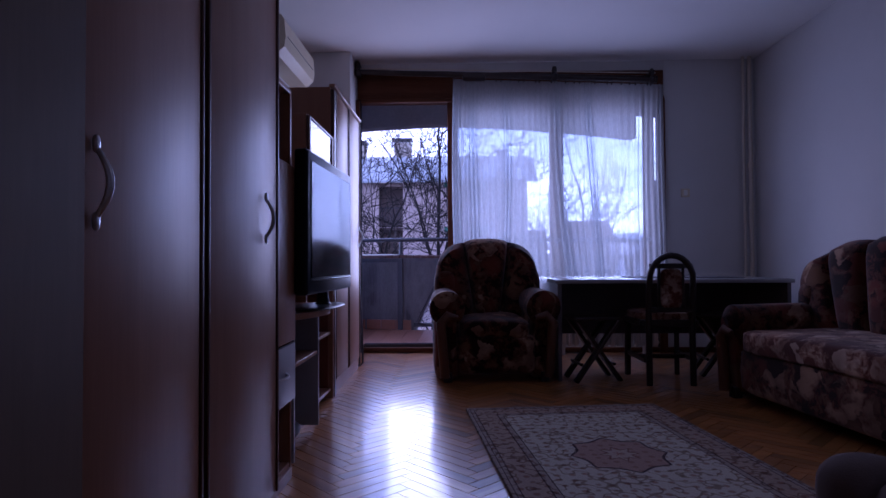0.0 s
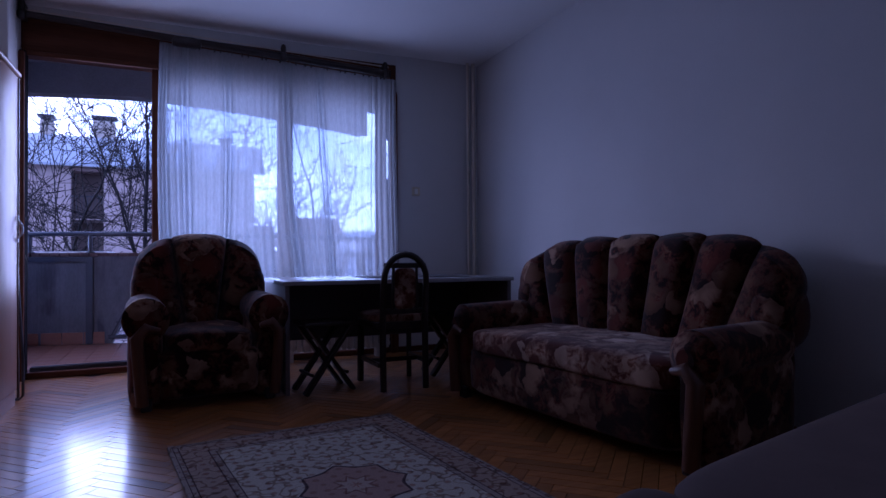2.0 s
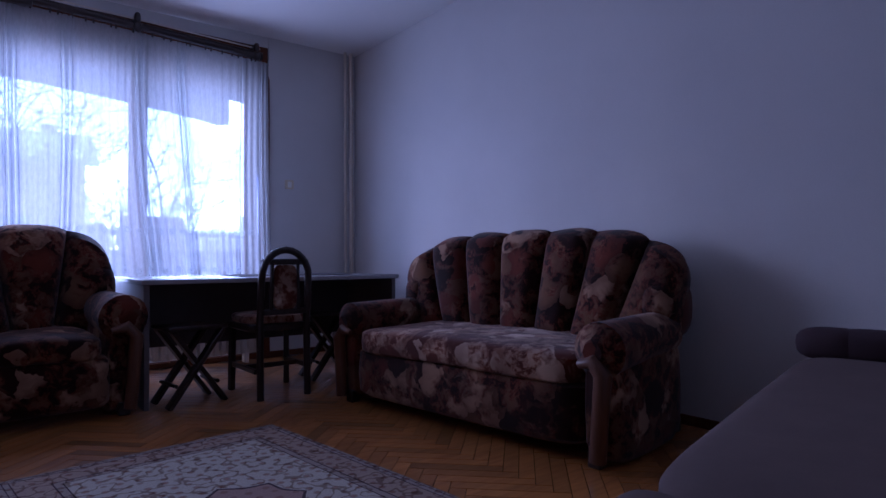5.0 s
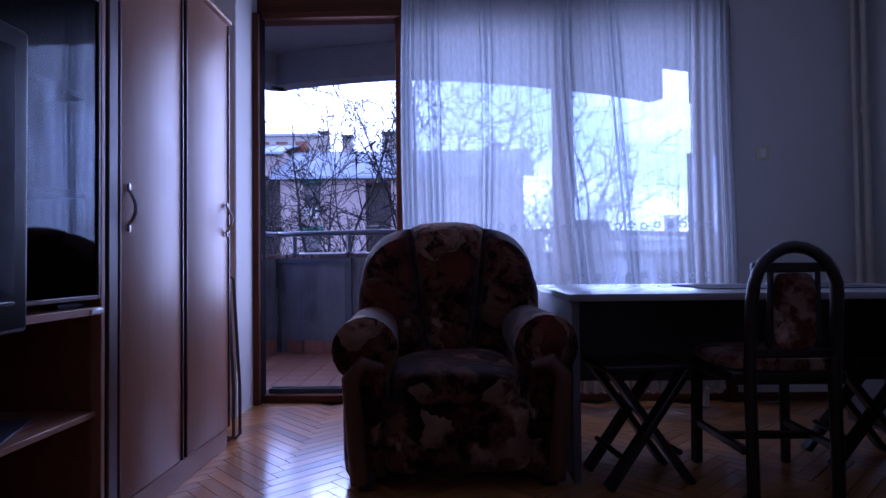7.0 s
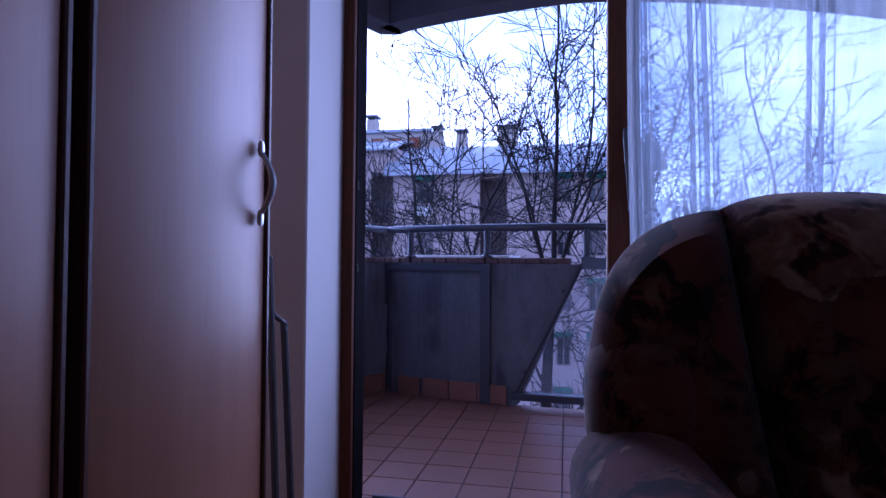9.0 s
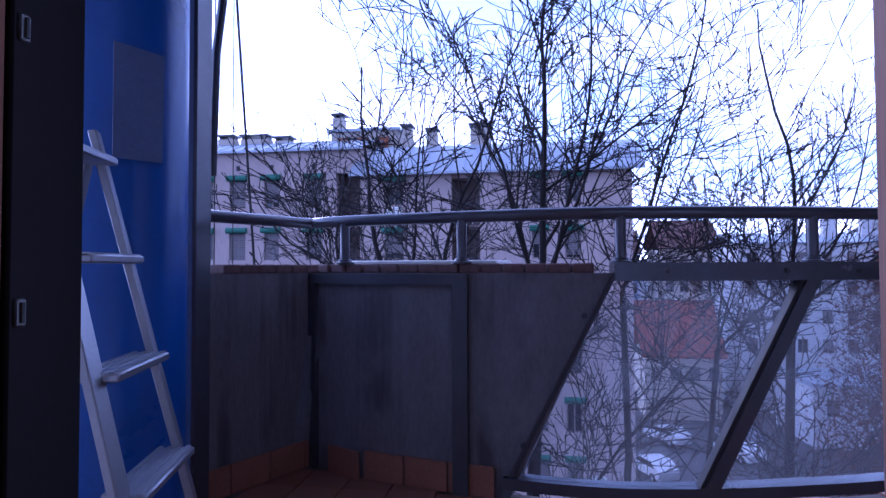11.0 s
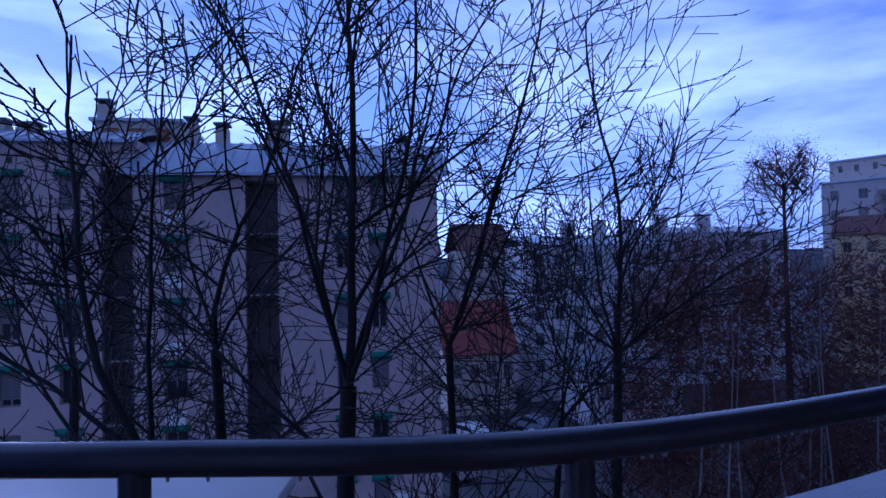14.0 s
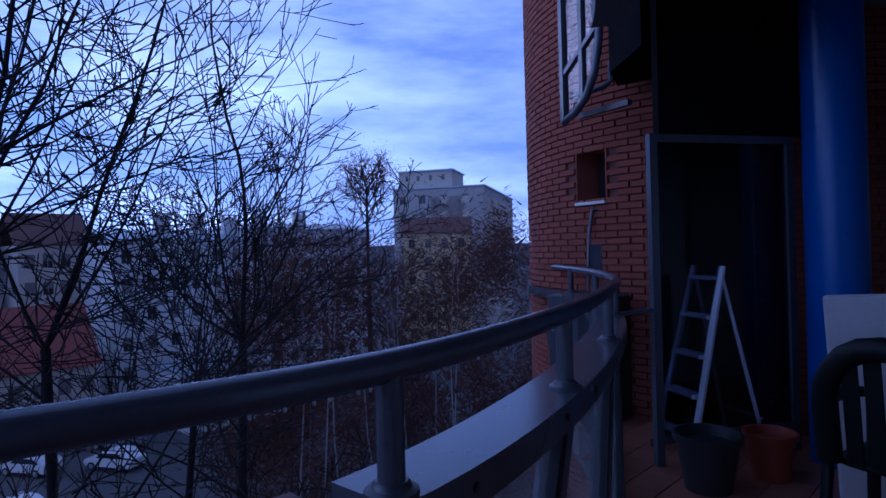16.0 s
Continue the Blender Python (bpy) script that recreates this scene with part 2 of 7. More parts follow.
def floral(name, dark, mid, leaf, pale, scale=8.0, share=0.5, rough=0.9):
    """Woven upholstery printed with crowded leaves and blossoms; share: how much of it is pale."""
    m, t, b = nodes_of(name)
    v = coords(t)
    wob = t.nodes.new("ShaderNodeTexNoise")
    wob.inputs["Scale"].default_value = scale * 1.6
    wob.inputs["Detail"].default_value = 4.0
    link(t, v, wob.inputs["Vector"])
    mv = mix_of(t, v, wob.outputs["Color"], 0.10)
    vo = t.nodes.new("ShaderNodeTexVoronoi")
    vo.inputs["Scale"].default_value = scale
    link(t, mv, vo.inputs["Vector"])
    sep = t.nodes.new("ShaderNodeSeparateColor")
    link(t, vo.outputs["Color"], sep.inputs["Color"])
    col = ramp_of(t, sep.outputs["Red"], [(0.0, dark), (0.36, mid), (0.62, leaf), (1.0 - 0.6 * share, pale)])
    col.node.color_ramp.interpolation = "CONSTANT"
    vein = noise_of(t, mv, scale * 2.6, 5.0, 0.72)
    col = mix_of(t, col, ramp_of(t, vein, [(0.44, dark), (0.50, mid), (0.56, leaf)]), ramp_of(t, noise_of(t, mv, scale * 1.1, 3.0, 0.6), [(0.44, (0, 0, 0)), (0.54, (1, 1, 1))]))
    petal = ramp_of(t, vo.outputs["Distance"], [(0.0, (1.15, 1.1, 1.05)), (0.35, (0.95, 0.9, 0.9)), (0.62, (0.5, 0.42, 0.42))])
    col = mix_of(t, col, petal, 0.85, "MULTIPLY")
    link(t, col, b.inputs["Base Color"])
    b.inputs["Roughness"].default_value = rough
    b.inputs["Sheen Weight"].default_value = 0.15
    b.inputs["Specular IOR Level"].default_value = 0.15
    bump_of(t, b, noise_of(t, v, 240.0, 2.0), 0.35, 0.0012)
    return m


def glass(name, tint=(0.9, 0.95, 1.0), rough=0.0, see=0.9, dust=0.0):
    """Thin pane: clear, with a mirror film by the angle, perhaps a film of dust that scatters light."""
    m, t, b = nodes_of(name)
    t.nodes.remove(b)
    out = t.nodes["Material Output"]
    tr = t.nodes.new("ShaderNodeBsdfTransparent")
    tr.inputs["Color"].default_value = (*[c * see for c in tint], 1)
    gl = t.nodes.new("ShaderNodeBsdfGlossy")
    gl.inputs["Roughness"].default_value = rough
    lw = t.nodes.new("ShaderNodeLayerWeight")
    lw.inputs["Blend"].default_value = 0.5
    fac = math_of(t, "POWER", lw.outputs["Facing"], 4.0)
    fac = math_of(t, "MULTIPLY_ADD", fac, 0.7)
    fac.node.inputs[2].default_value = 0.045
    mx = t.nodes.new("ShaderNodeMixShader")
    link(t, fac, mx.inputs["Fac"])
    link(t, tr.outputs["BSDF"], mx.inputs[1])
    link(t, gl.outputs["BSDF"], mx.inputs[2])
    last = mx.outputs["Shader"]
    if dust:
        tl = t.nodes.new("ShaderNodeBsdfTranslucent")
        tl.inputs["Color"].default_value = (0.75, 0.76, 0.78, 1)
        md = t.nodes.new("ShaderNodeMixShader")
        fd = math_of(t, "MULTIPLY_ADD", noise_of(t, coords(t), 9.0, 5.0), dust)
        fd.node.inputs[2].default_value = dust * 0.5
        link(t, fd, md.inputs["Fac"])
        link(t, last, md.inputs[1])
        link(t, tl.outputs["BSDF"], md.inputs[2])
        last = md.outputs["Shader"]
    link(t, last, out.inputs["Surface"])
    return m


def sheer(name):
    """Thin white net curtain: light passes straight, scatters through and back."""
    m, t, b = nodes_of(name)
    t.nodes.remove(b)
    out = t.nodes["Material Output"]
    tr = t.nodes.new("ShaderNodeBsdfTransparent")
    tl = t.nodes.new("ShaderNodeBsdfTranslucent")
    df = t.nodes.new("ShaderNodeBsdfDiffuse")
    weave = noise_of(t, coords(t, (1, 1, 0.25)), 90.0, 2.0)
    tl.inputs["Color"].default_value = (0.46, 0.49, 0.53, 1)
    tr.inputs["Color"].default_value = (0.84, 0.87, 0.90, 1)
    df.inputs["Color"].default_value = (0.60, 0.61, 0.62, 1)
    m1 = t.nodes.new("ShaderNodeMixShader")
    m1.inputs["Fac"].default_value = 0.5
    link(t, tl.outputs["BSDF"], m1.inputs[1])
    link(t, df.outputs["BSDF"], m1.inputs[2])
    m2 = t.nodes.new("ShaderNodeMixShader")
    f = math_of(t, "MULTIPLY_ADD", weave, 0.2)
    f.node.inputs[2].default_value = 0.40
    link(t, f, m2.inputs["Fac"])
    link(t, tr.outputs["BSDF"], m2.inputs[1])
    link(t, m1.outputs["Shader"], m2.inputs[2])
    link(t, m2.outputs["Shader"], out.inputs["Surface"])
    return m


M_WALL = plain("wall_paint", (0.61, 0.60, 0.59), 0.85, var=0.05, scale=1.6, fine=160, bump=0.12, dist=0.0008)
M_CEIL = plain("ceiling_paint", (0.78, 0.77, 0.75), 0.9, var=0.04, scale=1.2, fine=120, bump=0.1, dist=0.0008)
M_RENDER = plain("outer_render", (0.42, 0.40, 0.39), 0.9, var=0.18, scale=1.2, fine=60, bump=0.3, dist=0.003)
M_FRAME = wood("brown_door_frame", (0.065, 0.023, 0.012), (0.155, 0.056, 0.027), 0.62, 1.2, 2)
M_FRAMEX = wood("brown_header_wood", (0.065, 0.023, 0.012), (0.155, 0.056, 0.027), 0.62, 1.2, 0)
for m_dull in (M_FRAME, M_FRAMEX):
    [n for n in m_dull.node_tree.nodes if n.type == "BSDF_PRINCIPLED"][0].inputs["Specular IOR Level"].default_value = 0.12
M_PARQUET = wood("oak_parquet", (0.27, 0.088, 0.020), (0.60, 0.255, 0.068), 0.33, 1.6, 0, 0.5, coat=1.0)
M_PARQUET_REST = wood("oak_parquet_rest", (0.27, 0.088, 0.020), (0.60, 0.255, 0.068), 0.33, 1.6, 0, 0.5, coat=1.0)
M_JOINT = plain("floor_joint", (0.06, 0.03, 0.015), 0.7)
M_BEECH = wood("beech_laminate", (0.27, 0.115, 0.062), (0.35, 0.165, 0.092), 0.42, 1.0, 2)
M_BEECHX = wood("beech_laminate_flat", (0.27, 0.115, 0.062), (0.35, 0.165, 0.092), 0.42, 1.0, 1)
M_WALNUT = wood("dark_walnut_strip", (0.05, 0.018, 0.012), (0.11, 0.045, 0.028), 0.38, 1.0, 2)
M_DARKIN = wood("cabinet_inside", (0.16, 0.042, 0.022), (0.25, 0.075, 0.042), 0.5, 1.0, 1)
M_INNERDOOR = wood("brown_door_leaf", (0.12, 0.075, 0.042), (0.17, 0.105, 0.062), 0.6, 1.0, 2)
M_PALESHELF = wood("pale_shelf", (0.40, 0.24, 0.16), (0.52, 0.33, 0.23), 0.5, 1.0, 1)
M_GREYST = plain("grey_laminate", (0.33, 0.33, 0.36), 0.4, var=0.06)
M_BLACKWOOD = wood("black_brown_wood", (0.012, 0.008, 0.008), (0.035, 0.02, 0.016), 0.35, 1.0, 2)
M_ARMWOOD = wood("arm_front_wood", (0.07, 0.026, 0.014), (0.15, 0.06, 0.03), 0.4, 1.2, 2)
M_FLORAL = floral("floral_upholstery", (0.022, 0.005, 0.004), (0.135, 0.030, 0.016), (0.15, 0.072, 0.038), (0.35, 0.215, 0.135), 7.0, 0.42)
M_SEAT = floral("floral_seat", (0.12, 0.030, 0.018), (0.32, 0.17, 0.11), (0.44, 0.30, 0.21), (0.58, 0.44, 0.33), 6.5, 0.55)
M_GREYSOFA = plain("taupe_velour", (0.15, 0.112, 0.104), 0.95, var=0.12, scale=7, fine=260, bump=0.5, dist=0.0015, spec=0.15)
M_DARKVEL = plain("dark_brown_velour", (0.06, 0.04, 0.045), 0.95, var=0.15, scale=7, fine=260, bump=0.4, dist=0.0015, spec=0.15)
M_DESK = plain("dark_desk_panel", (0.055, 0.05, 0.06), 0.45, var=0.1)
M_DESKTOP = plain("grey_desktop", (0.34, 0.34, 0.36), 0.22, var=0.05, scale=3, bump=0.05)
M_DESKEND = plain("desk_end_panel", (0.13, 0.115, 0.12), 0.45, var=0.08)
M_STEEL = plain("brushed_steel", (0.55, 0.55, 0.57), 0.3, 1.0, var=0.06, stretch=(1, 1, 0.1))
M_ALU = plain("aluminium", (0.36, 0.37, 0.40), 0.42, 0.85, var=0.1, scale=4, fine=120, bump=0.1)
M_GREYPAINT = plain("grey_metal_paint", (0.105, 0.11, 0.128), 0.24, 0.3, var=0.14, scale=8, fine=90, bump=0.08)
M_DARKMETAL = plain("dark_metal_paint", (0.075, 0.078, 0.09), 0.4, 0.3, var=0.15, scale=8)
M_BLACK = plain("black_plastic", (0.008, 0.008, 0.010), 0.35, var=0.1, bump=0.03, spec=0.12)
M_BLACKM = plain("matt_black_plastic", (0.02, 0.02, 0.022), 0.5, var=0.1)
M_REVEAL = plain("near_black_reveal", (0.012, 0.010, 0.012), 0.9, var=0.1, spec=0.05)
# near-black base colour that stands in for deep shade under the balcony above
M_SHADEBLACK = plain("shade_black", (0.010, 0.009, 0.011), 0.9, var=0.2, spec=0.04)
# paler copy of the aluminium for the ladder that plays a reflection
M_ALU_MIRRORED = plain("mirrored_aluminium", (0.66, 0.67, 0.70), 0.5, 0.3, var=0.08, scale=4)
M_SCREEN = plain("tv_screen", (0.006, 0.007, 0.010), 0.05, var=0.05, bump=0.0, spec=0.35)
M_WHITEP = plain("white_plastic", (0.76, 0.75, 0.70), 0.4, var=0.04)
M_CREAM = plain("cream_plastic", (0.66, 0.58, 0.42), 0.4, var=0.05)
M_PIPE = plain("painted_pipe", (0.66, 0.60, 0.50), 0.45, var=0.06)
M_RADIATOR = plain("radiator_enamel", (0.70, 0.68, 0.62), 0.4, var=0.05)
M_GLASS = glass("window_glass")
M_DARKGLASS = glass("cabinet_glass", (0.55, 0.58, 0.66), 0.02, 0.75)
M_FOGGLASS = glass("balcony_glass", (0.92, 0.94, 0.97), 0.04, 0.95, 0.055)
M_SCREENGLASS = glass("screen_glass", (0.42, 0.44, 0.54), 0.03, 0.9)
M_CURTAIN = sheer("net_curtain")
M_CONCRETE = plain("stained_concrete", (0.175, 0.172, 0.182), 0.85, var=0.28, scale=3.2, fine=45, bump=0.35, dist=0.003, stretch=(1.6, 1.6, 0.55))
def drips(m, low, high, dark):
    """Water stains that run down a wall in broken vertical streaks."""
    t = m.node_tree
    b = [n for n in t.nodes if n.type == "BSDF_PRINCIPLED"][0]
    col = b.inputs["Base Color"].links[0].from_socket
    wide = noise_of(t, coords(t, (7.0, 7.0, 0.5)), 1.0, 4.0, 0.6)
    patch = noise_of(t, coords(t, (3.0, 3.0, 2.2)), 1.0, 3.0, 0.6)
    mask = math_of(t, "MULTIPLY", ramp_of(t, wide, [(low, (0, 0, 0)), (high, (1, 1, 1))]), ramp_of(t, patch, [(0.42, (0, 0, 0)), (0.56, (1, 1, 1))]))
    link(t, mix_of(t, col, dark, mask), b.inputs["Base Color"])


drips(M_CONCRETE, 0.47, 0.62, (0.085, 0.083, 0.092))
M_SOFFIT = plain("soffit_concrete", (0.20, 0.195, 0.205), 0.9, var=0.2, scale=2.2, fine=50, bump=0.3, dist=0.003)
M_TERRA = plain("terracotta_tile", (0.33, 0.14, 0.085), 0.4, var=0.22, scale=5, fine=70, bump=0.2)
M_GROUT = plain("grout", (0.20, 0.17, 0.15), 0.9, var=0.15)
M_BRICK = plain("red_brick", (0.27, 0.068, 0.04), 0.85, var=0.25, scale=3.0, fine=70, bump=0.4, dist=0.003)
M_CAPBRICK = plain("weathered_brick", (0.155, 0.092, 0.082), 0.8, var=0.3, scale=9.0, fine=70, bump=0.4, dist=0.003)
M_MORTAR = plain("mortar", (0.15, 0.065, 0.048), 0.95, var=0.15)
M_BLUE = plain("blue_column_paint", (0.016, 0.095, 0.37), 0.3, var=0.15, scale=2.5, fine=60, bump=0.1)
M_REDPOT = plain("terracotta_plastic", (0.26, 0.05, 0.022), 0.45, var=0.1)
M_BARK = plain("bark", (0.017, 0.013, 0.013), 0.9, var=0.3, scale=7, fine=60, bump=0.5, dist=0.003, stretch=(1, 1, 0.3))

# ---------------------------------------------------------------- the room
LEFT, RIGHT, FRONT, CEIL = -0.93, 3.23, 5.40, 2.75
BACK, HALL, HALL_BACK = 0.06, 1.12, -1.6

bm = BM()
box(bm, LEFT - 0.1, RIGHT + 0.1, HALL_BACK, FRONT + 0.2, -0.18, -0.014)
floor = structure("floor", bm, M_JOINT, "herringbone oak parquet floor, lacquered and worn", "floor")
bm = BM()
box(bm, LEFT - 0.2, RIGHT + 0.2, HALL_BACK - 0.2, FRONT + 0.014, CEIL, CEIL + 0.2)
structure("ceiling", bm, M_CEIL, "plain white painted ceiling", "ceiling")
bm = BM()
box(bm, LEFT - 0.2, LEFT, HALL_BACK, FRONT + 0.16, -0.1, CEIL)
structure("wall_west", bm, M_WALL, "white painted plaster wall", "wall")
bm = BM()
box(bm, RIGHT, RIGHT + 0.2, BACK - 0.2, FRONT + 0.16, -0.1, CEIL)
structure("wall_east", bm, M_WALL, "white painted plaster wall", "wall")
bm = BM()
box(bm, HALL, RIGHT, BACK - 0.2, BACK, -0.1, CEIL)
structure("wall_south", bm, M_WALL, "white painted plaster wall behind the grey sofa", "wall")
bm = BM()
box(bm, HALL, HALL + 0.15, HALL_BACK, BACK - 0.2, -0.1, CEIL)
structure("wall_hall", bm, M_WALL, "white painted wall of the entry passage", "wall")
bm = BM()
box(bm, LEFT, HALL + 0.15, HALL_BACK - 0.2, HALL_BACK, -0.1, CEIL)
structure("wall_hall_end", bm, M_WALL, "white painted end wall of the entry passage", "wall")
bm = BM()
box(bm, 3.13, RIGHT + 0.002, BACK, 0.56, -0.1, CEIL, 0.006)
structure("wall_jog", bm, M_WALL, "white plaster corner pier", "wall")
# window wall: pier at the left, solid part at the right, low strip under the window
bm = BM()
box(bm, LEFT, -0.515, 5.05, FRONT + 0.05, -0.1, CEIL, 0.008)
box(bm, LEFT, -0.61, FRONT + 0.048, FRONT + 0.16, -0.1, CEIL)
structure("wall_pier", bm, M_WALL, "white plaster pier beside the balcony door", "wall")
bm = BM()
box(bm, 2.39, RIGHT, FRONT, FRONT + 0.16, -0.1, CEIL)
structure("wall_north", bm, M_WALL, "white painted wall with a light switch", "wall")
bm = BM()
box(bm, -0.515, 2.39, FRONT + 0.012, FRONT + 0.16, 2.66, CEIL + 0.3)
structure("wall_lintel", bm, M_WALL, "white lintel above the balcony window", "wall")
bm = BM()
box(bm, 0.45, 2.39, FRONT + 0.05, FRONT + 0.16, -0.1, 0.30)
structure("wall_sill", bm, M_WALL, "white low wall under the window", "wall")

# balcony door and window in one wide brown frame
D0, D1, WTOP = -0.515, 2.39, 2.66
frame_root = empty("window_1", pose(0, 0, 0), "wide brown wooden window with an open sliding balcony door", "window", kind="structure")
bm = BM()
box(bm, D0, D1, FRONT + 0.01, FRONT + 0.16, 2.39, WTOP, 0.006)
part("header_box", bm, M_FRAMEX, frame_root, "brown roller shutter box")
bm = BM()
box(bm, D0, D1, FRONT - 0.012, FRONT + 0.02, 2.375, 2.41, 0.004)
part("header_strip", bm, M_FRAMEX, frame_root)
for x0, x1, y0 in ((D0 - 0.003, D0 + 0.037, FRONT - 0.075), (D1 - 0.07, D1, FRONT - 0.03)):
    bm = BM()
    box(bm, x0, x1, y0, y0 + 0.03, 0.0, 2.385, 0.005)
    part("jamb", bm, M_FRAME, frame_root)
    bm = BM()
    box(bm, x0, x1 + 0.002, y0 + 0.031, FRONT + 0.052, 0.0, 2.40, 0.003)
    part("outer_reveal", bm, M_REVEAL, frame_root, "near-black outer reveal")
for z in (0.89, 1.17):
    bm = BM()
    box(bm, D0 + 0.037, D0 + 0.042, FRONT - 0.038, FRONT - 0.024, z - 0.014, z + 0.014, 0.002)
    tube(bm, [(D0 + 0.042, FRONT - 0.03, z - 0.010), (D0 + 0.042, FRONT - 0.03, z + 0.010)], 0.003, 8)
    part("catch_plate", bm, M_BLACKM, frame_root)
bm = BM()
box(bm, D0, D1, FRONT, FRONT + 0.17, 0.0, 0.045, 0.005)
part("threshold", bm, M_FRAMEX, frame_root, "dark wooden threshold")
for y in (FRONT + 0.06, FRONT + 0.115):
    bm = BM()
    box(bm, D0 + 0.05, D1 - 0.07, y, y + 0.012, 0.045, 0.075, 0.002)
    part("track", bm, M_DARKMETAL, frame_root, "metal sliding track")


def sliding_leaf(x0, x1, y, handle):
    leaf = part("door_leaf", leaf_frame(x0, x1, y), M_FRAME, frame_root)
    bm = BM()
    box(bm, x0 + 0.1, x1 - 0.1, y + 0.02, y + 0.026, 0.22, 2.27)
    pane = part("pane", bm, M_GLASS, leaf, "clear glass")
    pane.visible_shadow = False
    if handle:
        bm = BM()
        tube(bm, [(x0 + 0.065, y - 0.002, 1.34), (x0 + 0.055, y - 0.045, 1.33), (x0 + 0.055, y - 0.05, 1.30), (x0 + 0.07, y - 0.045, 1.10), (x0 + 0.072, y - 0.03, 1.08)], 0.011)
        part("lever_handle", bm, M_DARKMETAL, leaf, "dark metal lever handle")


def leaf_frame(x0, x1, y):
    bm = BM()
    box(bm, x0, x0 + 0.1, y, y + 0.05, 0.06, 2.385, 0.006)
    box(bm, x1 - 0.1, x1, y, y + 0.05, 0.06, 2.385, 0.006)
    box(bm, x0 + 0.1, x1 - 0.1, y + 0.003, y + 0.047, 0.06, 0.22, 0.004)
    box(bm, x0 + 0.1, x1 - 0.1, y + 0.003, y + 0.047, 2.27, 2.385, 0.004)
    return bm


sliding_leaf(0.345, 1.42, FRONT + 0.045, True)
sliding_leaf(1.36, 2.325, FRONT + 0.10, False)

# curtain pole with brackets, sloping a little to one end; net curtain gathered in pleats
pole = empty("curtain_rod", pose(0, 0, 0), "dark wooden curtain rod with a pale wire above, on black brackets", "curtain rod")


def rod_z(x):
    return 2.638 - 0.104 * (x + 0.45) / 2.66


bm = BM()
tube(bm, [(-0.5, FRONT - 0.11, rod_z(-0.5)), (2.29, FRONT - 0.11, rod_z(2.29))], [0.024, 0.033], 14)
part("rod", bm, M_BLACKWOOD, pole)
bm = BM()
tube(bm, [(-0.5, FRONT - 0.07, rod_z(-0.5) + 0.045), (2.29, FRONT - 0.07, rod_z(2.29) + 0.075)], 0.006, 8)
part("wire", bm, M_PIPE, pole, "pale upper curtain wire")
for x in (-0.485, 1.345, 2.24):
    z = rod_z(x)
    bm = BM()
    box(bm, x - 0.014, x + 0.014, FRONT - 0.13, FRONT, z - 0.02, z + 0.09, 0.004)
    puff(bm, (x, FRONT - 0.12, z + 0.055), (0.046, 0.05, 0.09), 2.5, 12, 8)
    puff(bm, (x, FRONT - 0.125, z - 0.01), (0.06, 0.07, 0.075), 2.5, 12, 8)
    part("bracket", bm, M_BLACKWOOD, pole)
bm = BM()
puff(bm, (0.60, FRONT - 0.115, rod_z(0.6) - 0.02), (0.22, 0.075, 0.085), 3.5, 16, 8)
part("runner", bm, M_BLACKWOOD, pole, "bunched curtain runners")

# the cloth's line in plan: runs of loose folds between tightly gathered pleats (start, end, fold sharpness, folds)
FOLDS = [(0.400, 0.47, 2.05, 3), (0.47, 0.56, 1.2, 2), (0.56, 0.63, 2.0, 2), (0.63, 0.86, 0.75, 4), (0.86, 0.93, 1.95, 2), (0.93, 1.12, 0.7, 3), (1.12, 1.33, 0.95, 4),
         (1.33, 1.41, 2.0, 2), (1.41, 1.62, 0.85, 4), (1.62, 1.69, 2.0, 2), (1.69, 1.90, 0.7, 3), (1.90, 2.10, 0.9, 3), (2.10, 2.17, 1.7, 1), (2.17, 2.28, 0.9, 2), (2.28, 2.35, 1.9, 2)]
rng = random.Random(14)
cloth = []
for x0, x1, sharp, count in FOLDS:
    steps = 22 * count
    px = py = 0.0
    run = []
    for k in range(steps):
        th = sharp * math.sin(2 * math.pi * count * (k + 0.5) / steps)
        px += math.cos(th)
        py += math.sin(th)
        run.append((px, py))
    sc = (x1 - x0) / px
    mid = sum(q for p, q in run) / len(run)
    cloth += [(x0 + p * sc, (q - mid) * sc * rng.uniform(0.98, 1.02)) for p, q in run]
bm = BM()
rows_u = [0.0, 0.012, 0.05, 0.1, 0.18, 0.28, 0.4, 0.52, 0.64, 0.76, 0.88, 1.0]
grid = []
for i, (x, fold) in enumerate(cloth):
    col = []
    for u in rows_u:
        z = (rod_z(x) - 0.045) * (1 - u) + 0.22 * u
        hang = 0.35 + 0.65 * min(1.0, u * 5)
        sway = 0.16 * u ** 1.8 * max(0.0, 1 - abs((x - 1.55) / 0.55) ** 2) + 0.012 * math.sin(5.0 * u + 7.0 * x)
        col.append(bm.verts.new((x + sway, FRONT - 0.115 + fold * hang * 0.85 + 0.01 * u * math.sin(14 * x), z)))
    grid.append(col)
for a, b in zip(grid, grid[1:]):
    for k in range(len(rows_u) - 1):
        bm.faces.new((a[k], a[k + 1], b[k + 1], b[k]))
curtain = thing("net_curtain", bm, M_CURTAIN, "sheer white net curtain hanging in gathered pleats with an embroidered border", "curtain")
